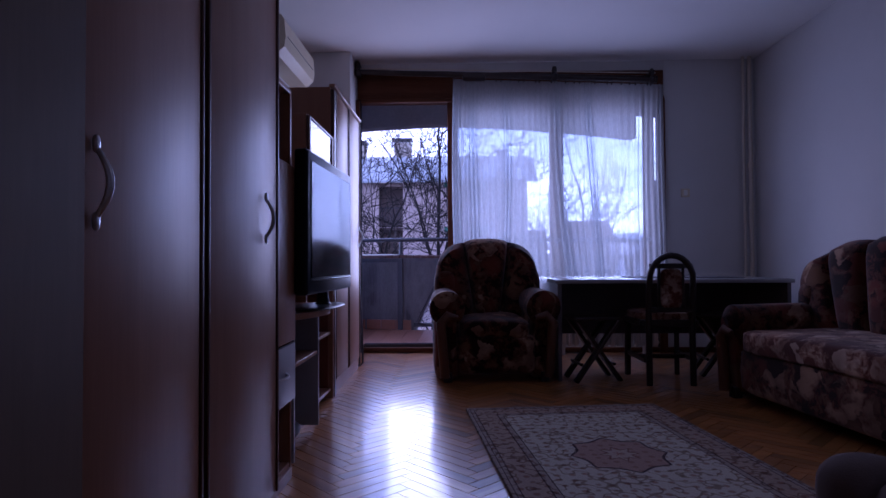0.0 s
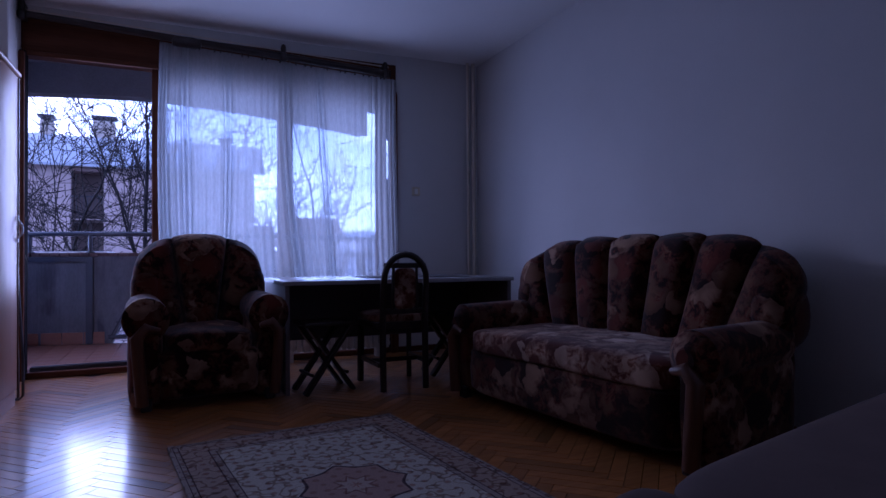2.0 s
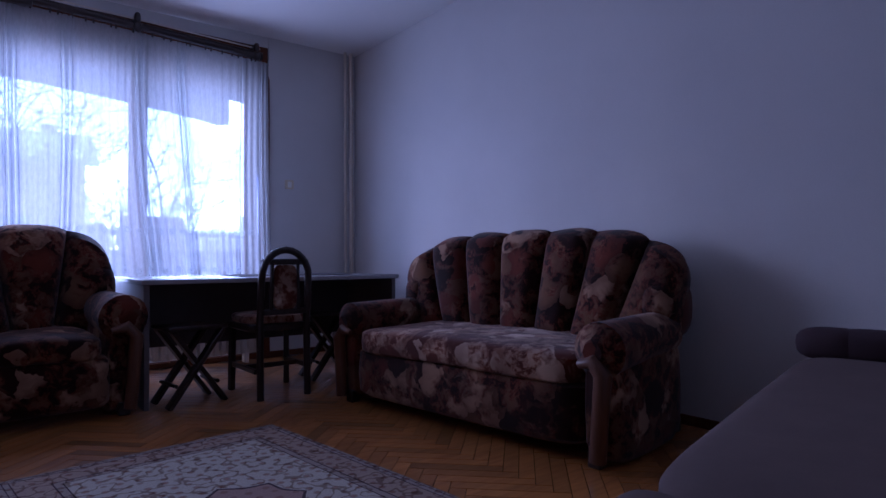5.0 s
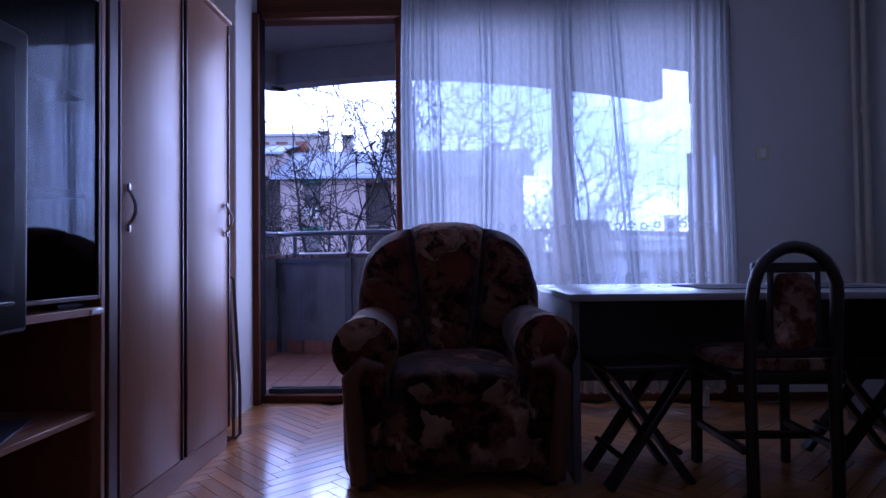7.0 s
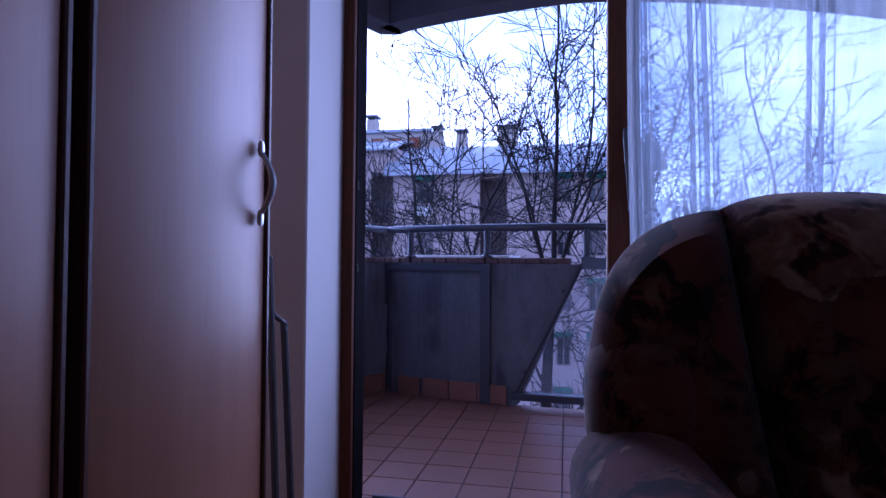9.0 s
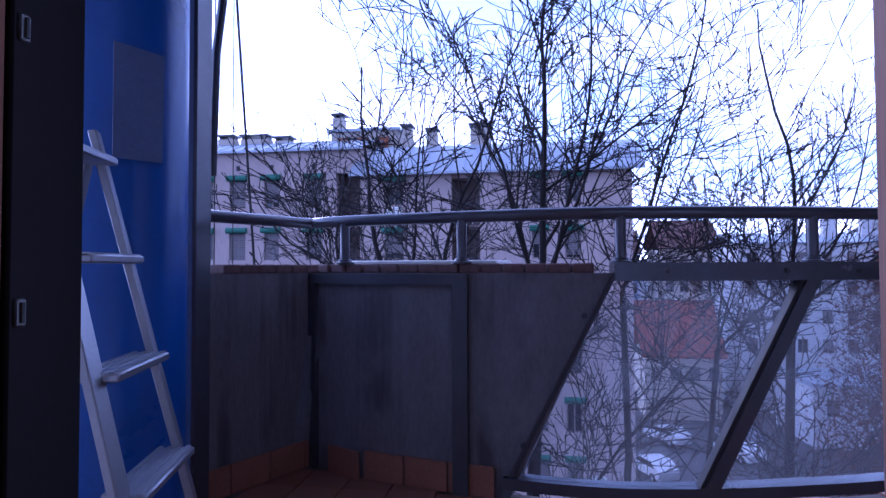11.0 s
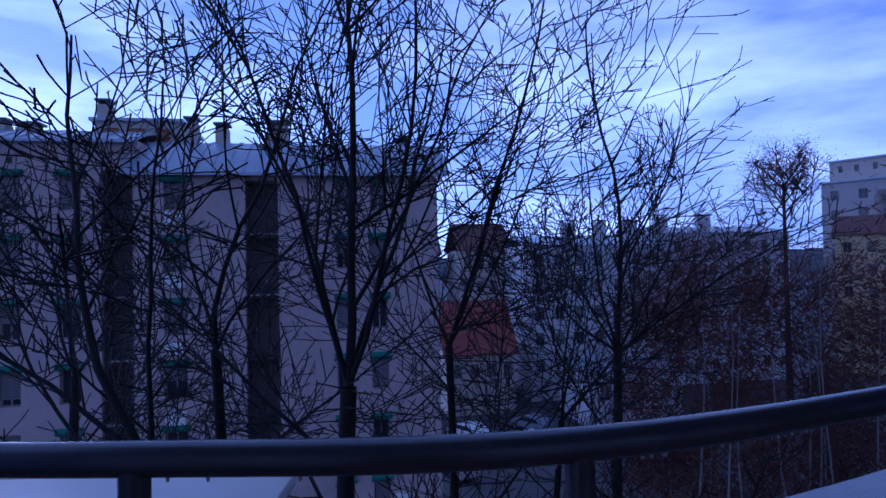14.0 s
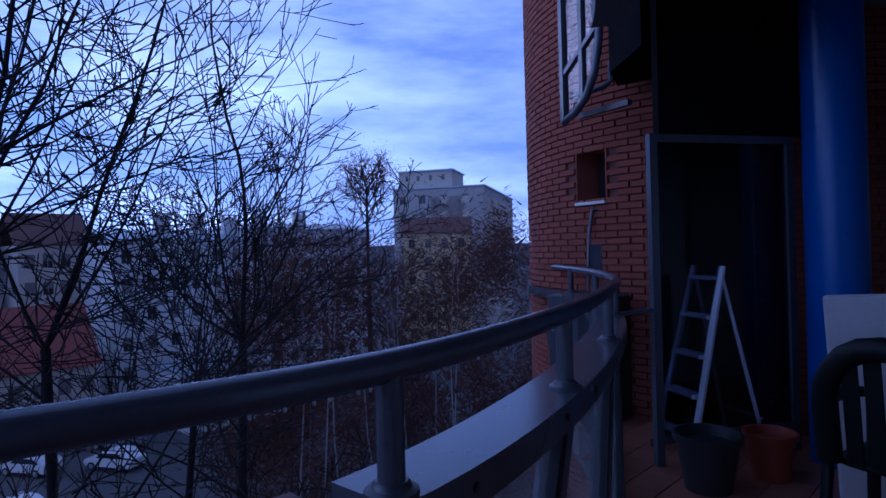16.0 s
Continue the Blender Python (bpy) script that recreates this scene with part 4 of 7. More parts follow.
def seat_group(name, m, width, depth, arch, seams, label, category, seat_mat, arm_z, r):
    """Armchair or sofa with its front towards -y and its origin on the floor in the middle."""
    root = empty(name, m, label, category, "floral seating")
    hw, hd = width / 2, depth / 2
    inner = width - 4 * r
    bm = BM()
    puff(bm, (0, -0.02, 0.195), (inner + 0.14, depth * 0.90, 0.29), 8, 24, 10)
    part("base", bm, M_FLORAL, root)
    bm = BM()
    puff(bm, (0, -0.07, 0.365), (inner + 0.07, depth * 0.82, 0.15), 6.5 if width > 1.3 else 5, 40, 14,
         fn=lambda v: v + Vector((0, 0, 0.018 * (1 - (2 * v.x / (inner + 0.07)) ** 2) + 0.006 * math.sin(9 * v.x) * math.sin(7 * v.y))))
    part("seat_cushion", bm, seat_mat, root, "worn pale floral seat cushion" if seat_mat is M_SEAT else "")
    half, base, rise, power = arch
    fan_back(root, M_FLORAL, half, base, rise, power, seams, inner / 2 + 0.03, 0.25, hd - 0.24, 0.13, 0.36)
    bm = BM()
    puff(bm, (0, hd - 0.09, 0.36), (inner + 0.22, 0.14, 0.66), 5, 24, 12)
    part("back_shell", bm, M_FLORAL, root)
    for s in (-1, 1):
        bm = BM()
        rolled_arm(bm, s * (hw - r), -hd + 0.03, hd - 0.20, arm_z, r)
        arm = part("armrest", bm, M_FLORAL, root)
        bm = BM()
        puff(bm, (s * (half - 0.085), hd - 0.20, arm_z + 0.02), (0.19, 0.30, 0.30), 2.6, 18, 12)
        part("side_wing", bm, M_FLORAL, root)
        bm = BM()
        pts = [(s * (hw - r * 1.55), arm_z - r * 1.45), (s * (hw - r * 1.0), arm_z - r * 1.30), (s * (hw - r * 0.62), arm_z - r * 1.75), (s * (hw - r * 0.72), 0.24), (s * (hw - r * 0.85), 0.04)]
        tube(bm, [(x, -hd + 0.035, z) for x, z in pts], [0.016, 0.032, 0.036, 0.034, 0.034], 12)
        part("arm_front", bm, M_ARMWOOD, arm, "curved brown wooden arm front")
        for yy in (-hd + 0.09, hd - 0.12):
            bm = BM()
            box(bm, s * (hw - 0.13) - 0.03, s * (hw - 0.13) + 0.03, yy - 0.03, yy + 0.03, 0.0, 0.07, 0.006)
            part("leg", bm, M_BLACKWOOD, root)
    return root


def seam_angles(power, places):
    """Angles on the arch at which the seams stand at these shares of its half width."""
    return [math.acos(math.copysign(abs(p) ** (power / 2), p)) for p in places]


seat_group("armchair", pose(0.69, 4.37, 0, 0, 0, 4), 0.95, 0.86, (0.415, 0.56, 0.465, 3.0), seam_angles(3.0, (-1, -0.43, 0.43, 1)), "dark floral upholstered armchair with rolled arms", "armchair", M_FLORAL, 0.645, 0.128)
seat_group("loveseat", pose(2.636, 2.79, 0, 0, 0, -82.3), 1.86, 0.90, (0.90, 0.58, 0.395, 3.6), seam_angles(3.6, (-1, -0.80, -0.48, -0.16, 0.16, 0.48, 0.80, 1)), "brown floral two-seat sofa with fan back and pale worn seat", "sofa", M_SEAT, 0.575, 0.115)

# taupe sofa standing a little askew before the back wall
gs = empty("sofa", pose(1.195, 1.045, 0, 0, 0, 13), "taupe velour sofa with a puffed arm, askew before the wall", "sofa")
SL, SD = 1.90, 0.80
bm = BM()
puff(bm, (SL / 2, -SD / 2, 0.205), (SL - 0.06, SD - 0.06, 0.31), 9, 24, 10)
part("base", bm, M_GREYSOFA, gs)
bm = BM()
puff(bm, (SL / 2 + 0.02, -0.36, 0.38), (SL - 0.17, 0.66, 0.155), 9, 44, 14, fn=lambda v: v + Vector((0, 0, 0.004 * math.sin(8 * v.x + 2) * math.sin(9 * v.y))))
part("seat_cushion", bm, M_GREYSOFA, gs)
bm = BM()
puff(bm, (0, 0, 0.21), (SL - 0.50, 0.20, 0.46), 4.5, 40, 16, pose(SL / 2 + 0.10, -0.60, 0.36, 17, 0, 0))
part("back_cushion", bm, M_GREYSOFA, gs)
bm = BM()
puff(bm, (0.30, -0.645, 0.345), (0.22, 0.34, 0.61), 3.2, 26, 18)
part("back_wing", bm, M_GREYSOFA, gs, "rounded end of the backrest")
# dark velour layer paints the shade on the wing's near end face
bm = BM()
puff(bm, (0.187, -0.645, 0.325), (0.02, 0.25, 0.50), 3.2, 26, 12)
part("wing_shade", bm, M_DARKVEL, gs, "thin dark layer that stands in for shade on the wing's end")
for k in range(4):
    bm = BM()
    puff(bm, (0.05, -0.09 - 0.135 * k, 0.385), (0.17, 0.165, 0.155), 2.6, 16, 12)
    part("arm_puff", bm, M_GREYSOFA, gs)
bm = BM()
for k in range(5):
    puff(bm, (SL - 0.04, -0.12 - 0.12 * k, 0.495), (0.15, 0.24, 0.125), 3.0, 14, 10)
puff(bm, (SL - 0.04, -0.36, 0.26), (0.13, 0.64, 0.46), 6, 16, 10)
part("armrest", bm, M_DARKVEL, gs, "dark brown padded arm")
for x in (0.1, SL - 0.1):
    for y in (-0.08, -SD + 0.08):
        bm = BM()
        box(bm, x - 0.03, x + 0.03, y - 0.03, y + 0.03, 0.0, 0.07, 0.005)
        part("leg", bm, M_BLACKWOOD, gs)

# ---------------------------------------------------------------- desk, chair, stool
desk = empty("desk", pose(0, 0, 0), "long dark desk with a grey top in front of the window", "desk")
TX0, TX1, TY0, TY1, TZ = 1.14, 2.82, 4.03, 5.0, 0.722
bm = BM()
box(bm, TX0, TX1, TY0, TY1, TZ - 0.028, TZ, 0.004, seg=2)
part("tabletop", bm, M_DESKTOP, desk, "grey laminate top")
for x in (TX0 + 0.015, TX1 - 0.045):
    bm = BM()
    box(bm, x, x + 0.03, TY0 + 0.02, TY1 - 0.02, 0.0, TZ - 0.028, 0.003)
    part("side_panel", bm, M_DESKEND, desk)
bm = BM()
box(bm, TX0 + 0.045, TX1 - 0.045, TY1 - 0.30, TY1 - 0.28, 0.26, TZ - 0.028, 0.003)
part("front_panel", bm, M_DESK, desk, "dark modesty panel")
bm = BM()
box(bm, 1.78, 2.60, 4.30, 4.75, TZ + 0.001, TZ + 0.005, 0.001)
thing("desk_pad", bm, plain("dark_pad", (0.035, 0.03, 0.04), 0.9, var=0.25, scale=12), "dark rectangular desk pad on the grey top", "desk pad")

chair = empty("dining_chair", pose(1.90, 4.10, 0), "dark stained dining chair with an arched back and floral pad", "chair")


def bar(bm, p, q, w, d, bev=0.004):
    a, b = Vector(p), Vector(q)
    m = Matrix.Translation(a) @ (b - a).to_track_quat("Z", "Y").to_matrix().to_4x4()
    box(bm, -w / 2, w / 2, -d / 2, d / 2, 0, (b - a).length, bev, m)


bm = BM()
arch = [(-0.148, -0.21, 0.0), (-0.148, -0.20, 0.45), (-0.148, -0.225, 0.70)]
arch += [(0.148 * -math.cos(math.pi * k / 12), -0.235, 0.72 + 0.170 * math.sin(math.pi * k / 12)) for k in range(1, 12)]
arch += [(0.148, -0.225, 0.70), (0.148, -0.20, 0.45), (0.148, -0.21, 0.0)]
tube(bm, arch, 0.022, 10)
part("back_frame", bm, M_BLACKWOOD, chair)
bm = BM()
box(bm, -0.148, 0.148, -0.235, -0.21, 0.80, 0.835, 0.006)
part("back_rail", bm, M_BLACKWOOD, chair)
bm = BM()
box(bm, -0.148, 0.148, -0.225, -0.20, 0.50, 0.535, 0.006)
part("back_rail", bm, M_BLACKWOOD, chair)
for x in (-0.085, 0.085):
    bm = BM()
    bar(bm, (x, -0.215, 0.53), (x * 0.95, -0.225, 0.81), 0.02, 0.018)
    part("back_slat", bm, M_BLACKWOOD, chair)
bm = BM()
puff(bm, (0, -0.218, 0.665), (0.15, 0.035, 0.27), 5, 18, 10)
part("back_pad", bm, M_SEAT, chair, "pale floral back pad")
bm = BM()
puff(bm, (0, 0.02, 0.47), (0.42, 0.42, 0.07), 4, 24, 10)
part("seat", bm, M_SEAT, chair, "pale floral padded seat")
bm = BM()
box(bm, -0.2, 0.2, -0.19, 0.22, 0.40, 0.445, 0.006)
part("seat_frame", bm, M_BLACKWOOD, chair)
for x in (-0.18, 0.18):
    bm = BM()
    bar(bm, (x * 1.02, 0.20, 0.0), (x, 0.19, 0.42), 0.036, 0.036)
    part("leg", bm, M_BLACKWOOD, chair)
for p, q in (((-0.17, -0.2, 0.17), (-0.18, 0.19, 0.17)), ((0.17, -0.2, 0.17), (0.18, 0.19, 0.17)), ((-0.17, 0, 0.17), (0.17, 0, 0.17))):
    bm = BM()
    bar(bm, p, q, 0.022, 0.03)
    part("stretcher", bm, M_BLACKWOOD, chair)


def folding_stool(m):
    st = empty("folding_stool", m, "small dark wooden folding stool with crossed legs", "stool", "folding stools")
    bm = BM()
    box(bm, -0.17, 0.17, -0.14, 0.14, 0.43, 0.455, 0.006)
    part("seat", bm, M_BLACKWOOD, st)
    for y in (-0.11, 0.11):
        for s in (-1, 1):
            bm = BM()
            bar(bm, (s * 0.17, y + 0.014 * s, 0.0), (-s * 0.14, y + 0.014 * s, 0.43), 0.062, 0.026)
            part("leg", bm, M_BLACKWOOD, st)
    for z, x in ((0.12, 0.12), (0.12, -0.12)):
        bm = BM()
        tube(bm, [(x, -0.11, z), (x, 0.11, z)], 0.012, 8)
        part("rung", bm, M_BLACKWOOD, st)
    return st


folding_stool(pose(1.42, 4.14, 0, 0, 0, 8))
folding_stool(pose(2.42, 4.35, 0, 0, 0, -4))

# ---------------------------------------------------------------- balcony
INDOORS = set(scene.objects)
SLIDE = -0.2  # the balcony and all beyond it are laid out from a line 0.2 m further out
POST = [(-0.848, 7.661), (-0.296, 7.519), (0.332, 7.44), (1.086, 7.596), (1.86, 7.88)]
RAIL = [(-1.33, 7.16), (-1.043, 7.775)] + POST + [(2.55, 8.20), (3.25, 8.68), (3.95, 9.30), (4.70, 10.11)]


def smooth_line(pts, n=8):
    out = []
    for i in range(len(pts) - 1):
        p0, p1, p2, p3 = (Vector((*pts[max(0, min(len(pts) - 1, i + k))], 0)) for k in (-1, 0, 1, 2))
        for k in range(n):
            s = k / n
            out.append(0.5 * ((2 * p1) + (p2 - p0) * s + (2 * p0 - 5 * p1 + 4 * p2 - p3) * s * s + (3 * p1 - p0 - 3 * p2 + p3) * s ** 3))
    out.append(Vector((*pts[-1], 0)))
    return out


EDGE = [Vector((-1.33, 7.16, 0))] + smooth_line(RAIL[1:], 8)
LEN = [0.0]
for a, b in zip(EDGE, EDGE[1:]):
    LEN.append(LEN[-1] + (b - a).length)


def along(s):
    """Place and outward normal at s metres along the balcony's edge."""
    s = min(max(s, 0.0), LEN[-1] - 1e-6)
    for i in range(len(LEN) - 1):
        if s <= LEN[i + 1]:
            d = (EDGE[i + 1] - EDGE[i]).normalized()
            return EDGE[i] + d * (s - LEN[i]), Vector((-d.y, d.x, 0))


def near_s(x, y):
    return min((k * LEN[-1] / 800 for k in range(801)), key=lambda s: (along(s)[0] - Vector((x, y, 0))).length)


S_KINK = near_s(-1.043, 7.775)
S_POST = [near_s(x, y) for x, y in POST]


def ribbon(bm, sb0, sb1, st0, st1, z0, z1, t0, t1, n=24):
    """An upright band along the edge; its ends may slant (bottom and top start and end apart). t0, t1: offsets across."""
    rows = []
    for k in range(n + 1):
        u = k / n
        row = []
        for sb, z, off in ((sb0 + (sb1 - sb0) * u, z0, t0), (st0 + (st1 - st0) * u, z1, t0), (st0 + (st1 - st0) * u, z1, t1), (sb0 + (sb1 - sb0) * u, z0, t1)):
            p, nrm = along(sb)
            row.append(bm.verts.new(p + nrm * off + Vector((0, 0, z))))
        rows.append(row)
    for a, b in zip(rows, rows[1:]):
        for k in range(4):
            bm.faces.new((a[k], b[k], b[(k + 1) % 4], a[(k + 1) % 4]))
    bm.faces.new(rows[0])
    bm.faces.new(rows[-1][::-1])


outline = [(p.x, p.y) for p in EDGE[::2]]
bm = BM()
prism(bm, [(-2.4, 5.70), (5.6, 5.70), (5.6, 10.1)] + [(x, y + 0.1) for x, y in outline[::-1]] + [(-2.4, 7.2)], -0.25, -0.012)
bfloor = structure("balcony_floor", bm, M_GROUT, "terracotta tiled balcony floor", "floor")
bm = BM()
prism(bm, [(-2.6, 5.703), (5.6, 5.703), (5.6, 9.0), (4.3, 8.75)] + [(x, y - 0.12) for x, y in outline[::-1] if x < 2.8] + [(-2.6, 7.0)], 2.86, 3.1)
structure("balcony_soffit", bm, M_SOFFIT, "stained concrete underside of the balcony above", "ceiling")
bm = BM()
ribbon(bm, 0, near_s(2.85, 8.4), 0, near_s(2.85, 8.4), 2.56, 3.3, -0.12, 0.06, 60)
structure("balcony_edge_beam", bm, M_SOFFIT, "stained concrete edge beam of the balcony above", "beam")
# outer wall of the house beside the balcony
for nm, x0, x1 in (("wall_facade_west", -4.0, LEFT), ("wall_facade_east", RIGHT + 0.2, 4.4)):
    bm = BM()
    box(bm, x0, x1, FRONT, 5.70, -3.0, 6.0)
    structure(nm, bm, M_RENDER, "grey rendered outer wall", "wall")
bm = BM()
slab(bm, [(0, -3), (4.2, -3), (4.2, 6), (0, 6)], 0.2, upright((4.3, 5.5), (5.5, 9.3)))
structure("wall_facade_corner", bm, M_RENDER, "dark rendered wall in the balcony's corner", "wall")
# parapet: concrete up to the slanting edge, glass beyond
bm = BM()
ribbon(bm, 0, S_POST[2] - 0.44, 0, S_POST[2] - 0.02, 0.0, 0.905, 0.0, 0.10, 40)
structure("wall_parapet", bm, M_CONCRETE, "stained grey concrete balcony parapet with a slanting end", "wall")
frame_p = empty("steel_frame", pose(0, 0, 0), "dark steel frame around one parapet panel", "steel frame")
for s0, s1, z0, z1 in ((S_KINK + 0.005, S_KINK + 0.06, 0.0, 0.90), (S_POST[1] - 0.035, S_POST[1] + 0.03, 0.0, 0.90), (S_KINK + 0.06, S_POST[1] - 0.035, 0.855, 0.90)):
    bm = BM()
    ribbon(bm, s0, s1, s0, s1, z0, z1, -0.03, -0.002, 4)
    part("steel_strip", bm, M_DARKMETAL, frame_p)
bm = BM()
ribbon(bm, S_POST[2] - 0.455, S_POST[2] - 0.435, S_POST[2] - 0.035, S_POST[2] - 0.015, 0.06, 0.90, -0.012, 0.11, 2)
part("end_strip", bm, M_DARKMETAL, frame_p)
for k, (s, z) in enumerate(((S_POST[2] - 0.14, 0.74), (S_POST[2] - 0.38, 0.22))):
    p, nrm = along(s)
    bm = BM()
    tube(bm, [p - nrm * 0.008 + Vector((0, 0, z)), p + nrm * 0.01 + Vector((0, 0, z))], 0.012, 8)
    part("bolt", bm, M_DARKMETAL, frame_p)

# glazed balustrade with slanting mullions
bal = empty("glass_balustrade", pose(0, 0, 0), "curved balcony balustrade of grey metal with slanting glass panes", "balustrade")
S_END = LEN[-1]
bm = BM()
ribbon(bm, S_POST[2] - 0.03, S_END, S_POST[2] - 0.03, S_END, 0.875, 0.945, -0.045, 0.11, 60)
part("top_beam", bm, M_GREYPAINT, bal)
bm = BM()
ribbon(bm, S_POST[2] - 0.46, S_END - 0.4, S_POST[2] - 0.46, S_END - 0.4, 0.045, 0.09, -0.02, 0.06, 60)
part("bottom_beam", bm, M_GREYPAINT, bal)
stops = [S_POST[2], S_POST[3], S_POST[4]] + [S_POST[4] + 0.85 * k for k in range(1, 6) if S_POST[4] + 0.85 * k < S_END]
for i, s in enumerate(stops):
    if i:
        bm = BM()
        ribbon(bm, s - 0.46, s - 0.40, s - 0.04, s + 0.02, 0.09, 0.875, -0.02, 0.05, 2)
        part("mullion", bm, M_GREYPAINT, bal, "slanting grey mullion")
        bm = BM()
        ribbon(bm, s - 0.478, s - 0.462, s - 0.058, s - 0.042, 0.09, 0.875, -0.012, 0.03, 2)
        part("gasket", bm, M_BLACKM, bal)
    e = stops[i + 1] if i + 1 < len(stops) else S_END
    bm = BM()
    ribbon(bm, s - 0.43, e - 0.46, s - 0.01, e - 0.04, 0.09, 0.875, 0.012, 0.018, 12)
    g = part("pane", bm, M_FOGGLASS, bal, "dusty glass pane")
    g.visible_shadow = False
    for ds in (0.16, 0.62):
        p, nrm = along(s + ds)
        bm = BM()
        tube(bm, [p - nrm * 0.05 + Vector((0, 0, 0.91)), p - nrm * 0.044 + Vector((0, 0, 0.91))], 0.010, 10)
        part("bolt", bm, M_BLACKM, bal)

# hand rail on posts
rail = empty("hand_rail", pose(0, 0, 0), "thick grey painted metal hand rail on round posts, wet with drops", "railing")
bm = BM()
tube(bm, [p + Vector((0, 0, 1.138)) for p in EDGE], 0.0255, 14)
part("rail", bm, M_GREYPAINT, rail)
for s in S_POST + [S_POST[4] + 0.85 * k for k in range(1, 6) if S_POST[4] + 0.85 * k < S_END] + [S_END - 0.02]:
    p, nrm = along(s)
    bm = BM()
    lathe(bm, [(0.022, 0.945), (0.022, 1.125)], 14, p.x, p.y)
    post_ob = part("post", bm, M_GREYPAINT, rail)
    bm = BM()
    lathe(bm, [(0.043, 0.943), (0.043, 0.952), (0.032, 0.956), (0.030, 0.962), (0.026, 0.966)], 18, p.x, p.y)
    part("flange", bm, M_DARKMETAL, post_ob)
rng = random.Random(5)
bm = BM()
for k in range(46):
    p, nrm = along(S_POST[1] + rng.random() * 3.6)
    puff(bm, (p.x, p.y, 1.110), (0.006, 0.006, 0.010), 2, 6, 4)
tagged(part("water_drops", bm, M_STEEL, rail, "hanging rain drops"), kind="stuff")

# outdoor unit hung outside the parapet
out_ac = empty("outdoor_unit", pose(-0.50, 7.86, 0.425, 0, 0, -9), "white outdoor air conditioning unit hung on the parapet", "air conditioner")
bm = BM()
box(bm, -0.36, 0.36, -0.14, 0.14, 0.0, 0.50, 0.012)
part("casing", bm, M_WHITEP, out_ac)
bm = BM()
box(bm, -0.375, 0.375, -0.155, 0.155, 0.50, 0.535, 0.012, seg=2)
part("lid", bm, M_WHITEP, out_ac, "wet white lid")
bm = BM()
box(bm, -0.28, 0.28, -0.148, -0.139, 0.06, 0.47, 0.004)
part("dark_grille", bm, M_BLACKM, out_ac)
for x in (-0.25, 0.25):
    bm = BM()
    box(bm, x - 0.02, x + 0.02, -0.20, 0.14, -0.04, 0.0, 0.004)
    part("bracket", bm, M_DARKMETAL, out_ac)

# blue column, grey drain channel and cables at the left
bm = BM()
lathe(bm, [(0.19, 0.0), (0.19, 2.86)], 40, -1.30, 6.80)
thing("column", bm, M_BLUE, "round blue painted column with a worn patch", "column", "blue columns", "structure")
bm = BM()
lathe(bm, [(0.165, 0.0), (0.165, 2.86)], 40, 3.90, 7.47)
thing("column", bm, M_BLUE, "round blue painted column beside the glass screen", "column", "blue columns", "structure")
bm = BM()
slab(bm, [(-0.07, -0.17), (0.07, -0.17), (0.075, 0.16), (-0.07, 0.17)], 0.004, upright((-1.155, 6.66), (-1.09, 6.76), 1.42) @ pose(0.0, 0, 0.008))
thing("grey_patch", bm, plain("faded_sticker", (0.10, 0.14, 0.26), 0.6, var=0.2), "faded grey sticker on the blue column", "sticker")
duct = empty("drain_channel", pose(0, 0, 0), "grey metal drain channel from floor to soffit", "drain")
for x0, x1, y0, y1 in ((-1.40, -1.335, 7.10, 7.22), (-1.328, -1.25, 7.12, 7.24)):
    bm = BM()
    box(bm, x0, x1, y0, y1, 0.0, 2.86, 0.01)
    part("profile", bm, M_GREYPAINT, duct)
bm = BM()
tube(bm, [(-1.23, 7.3, 2.56), (-1.235, 7.3, 2.1), (-1.26, 7.28, 1.8), (-1.27, 7.27, 1.3)], 0.018, 8)
part("hose", bm, M_GREYPAINT, duct, "grey hose")
GROUND_Z = -14.0
for nm, x, y, r, sway in (("cable", -1.47, 8.02, 0.0075, 1.3), ("cable", -1.74, 8.1, 0.004, 0.02), ("cable", -1.63, 8.1, 0.003, 0.02)):
    bm = BM()
    tube(bm, [(x + sway * (1 - k / 8) - sway * 0.12, y, GROUND_Z + (3.08 - GROUND_Z) * k / 8) for k in range(9)], r, 6)
    thing(nm, bm, M_BLACKM, "dark cable hanging outside the balcony", "cable", "hanging cables")


# ladders
def step_ladder(m, label, metal):
    root = empty("stepladder", m, label, "ladder", "stepladders")
    H, W, D = 1.30, 0.21, 0.30
    for s in (-1, 1):
        bm = BM()
        bar(bm, (-D, s * W, 0.0), (0.02, s * W * 0.72, H), 0.05, 0.022, 0.003)
        part("stile", bm, metal, root)
        bm = BM()
        bar(bm, (D, s * W * 0.95, 0.0), (0.03, s * W * 0.66, H * 0.93), 0.03, 0.018, 0.003)
        part("rear_leg", bm, metal, root)
        for x in (-D, D):
            bm = BM()
            box(bm, x - 0.03, x + 0.03, s * W - 0.016, s * W + 0.016, 0.0, 0.05, 0.005)
            part("rubber_foot", bm, M_BLACKM, root)
    for k in range(5):
        z = 0.178 + 0.262 * k
        u = z / H
        bm = BM()
        w = W * (1 - 0.28 * u) - 0.012
        box(bm, -D + (D + 0.02) * u - 0.05, -D + (D + 0.02) * u + 0.045, -w, w, z - 0.02, z, 0.004)
        for j in range(4):
            x = -D + (D + 0.02) * u - 0.04 + 0.024 * j
            box(bm, x, x + 0.012, -w, w, z, z + 0.004)
        part("step", bm, metal, root)
    bm = BM()
    bar(bm, (0.28, -0.18, 0.25), (0.28, 0.18, 0.25), 0.02, 0.012)
    part("brace", bm, metal, root)
    return root


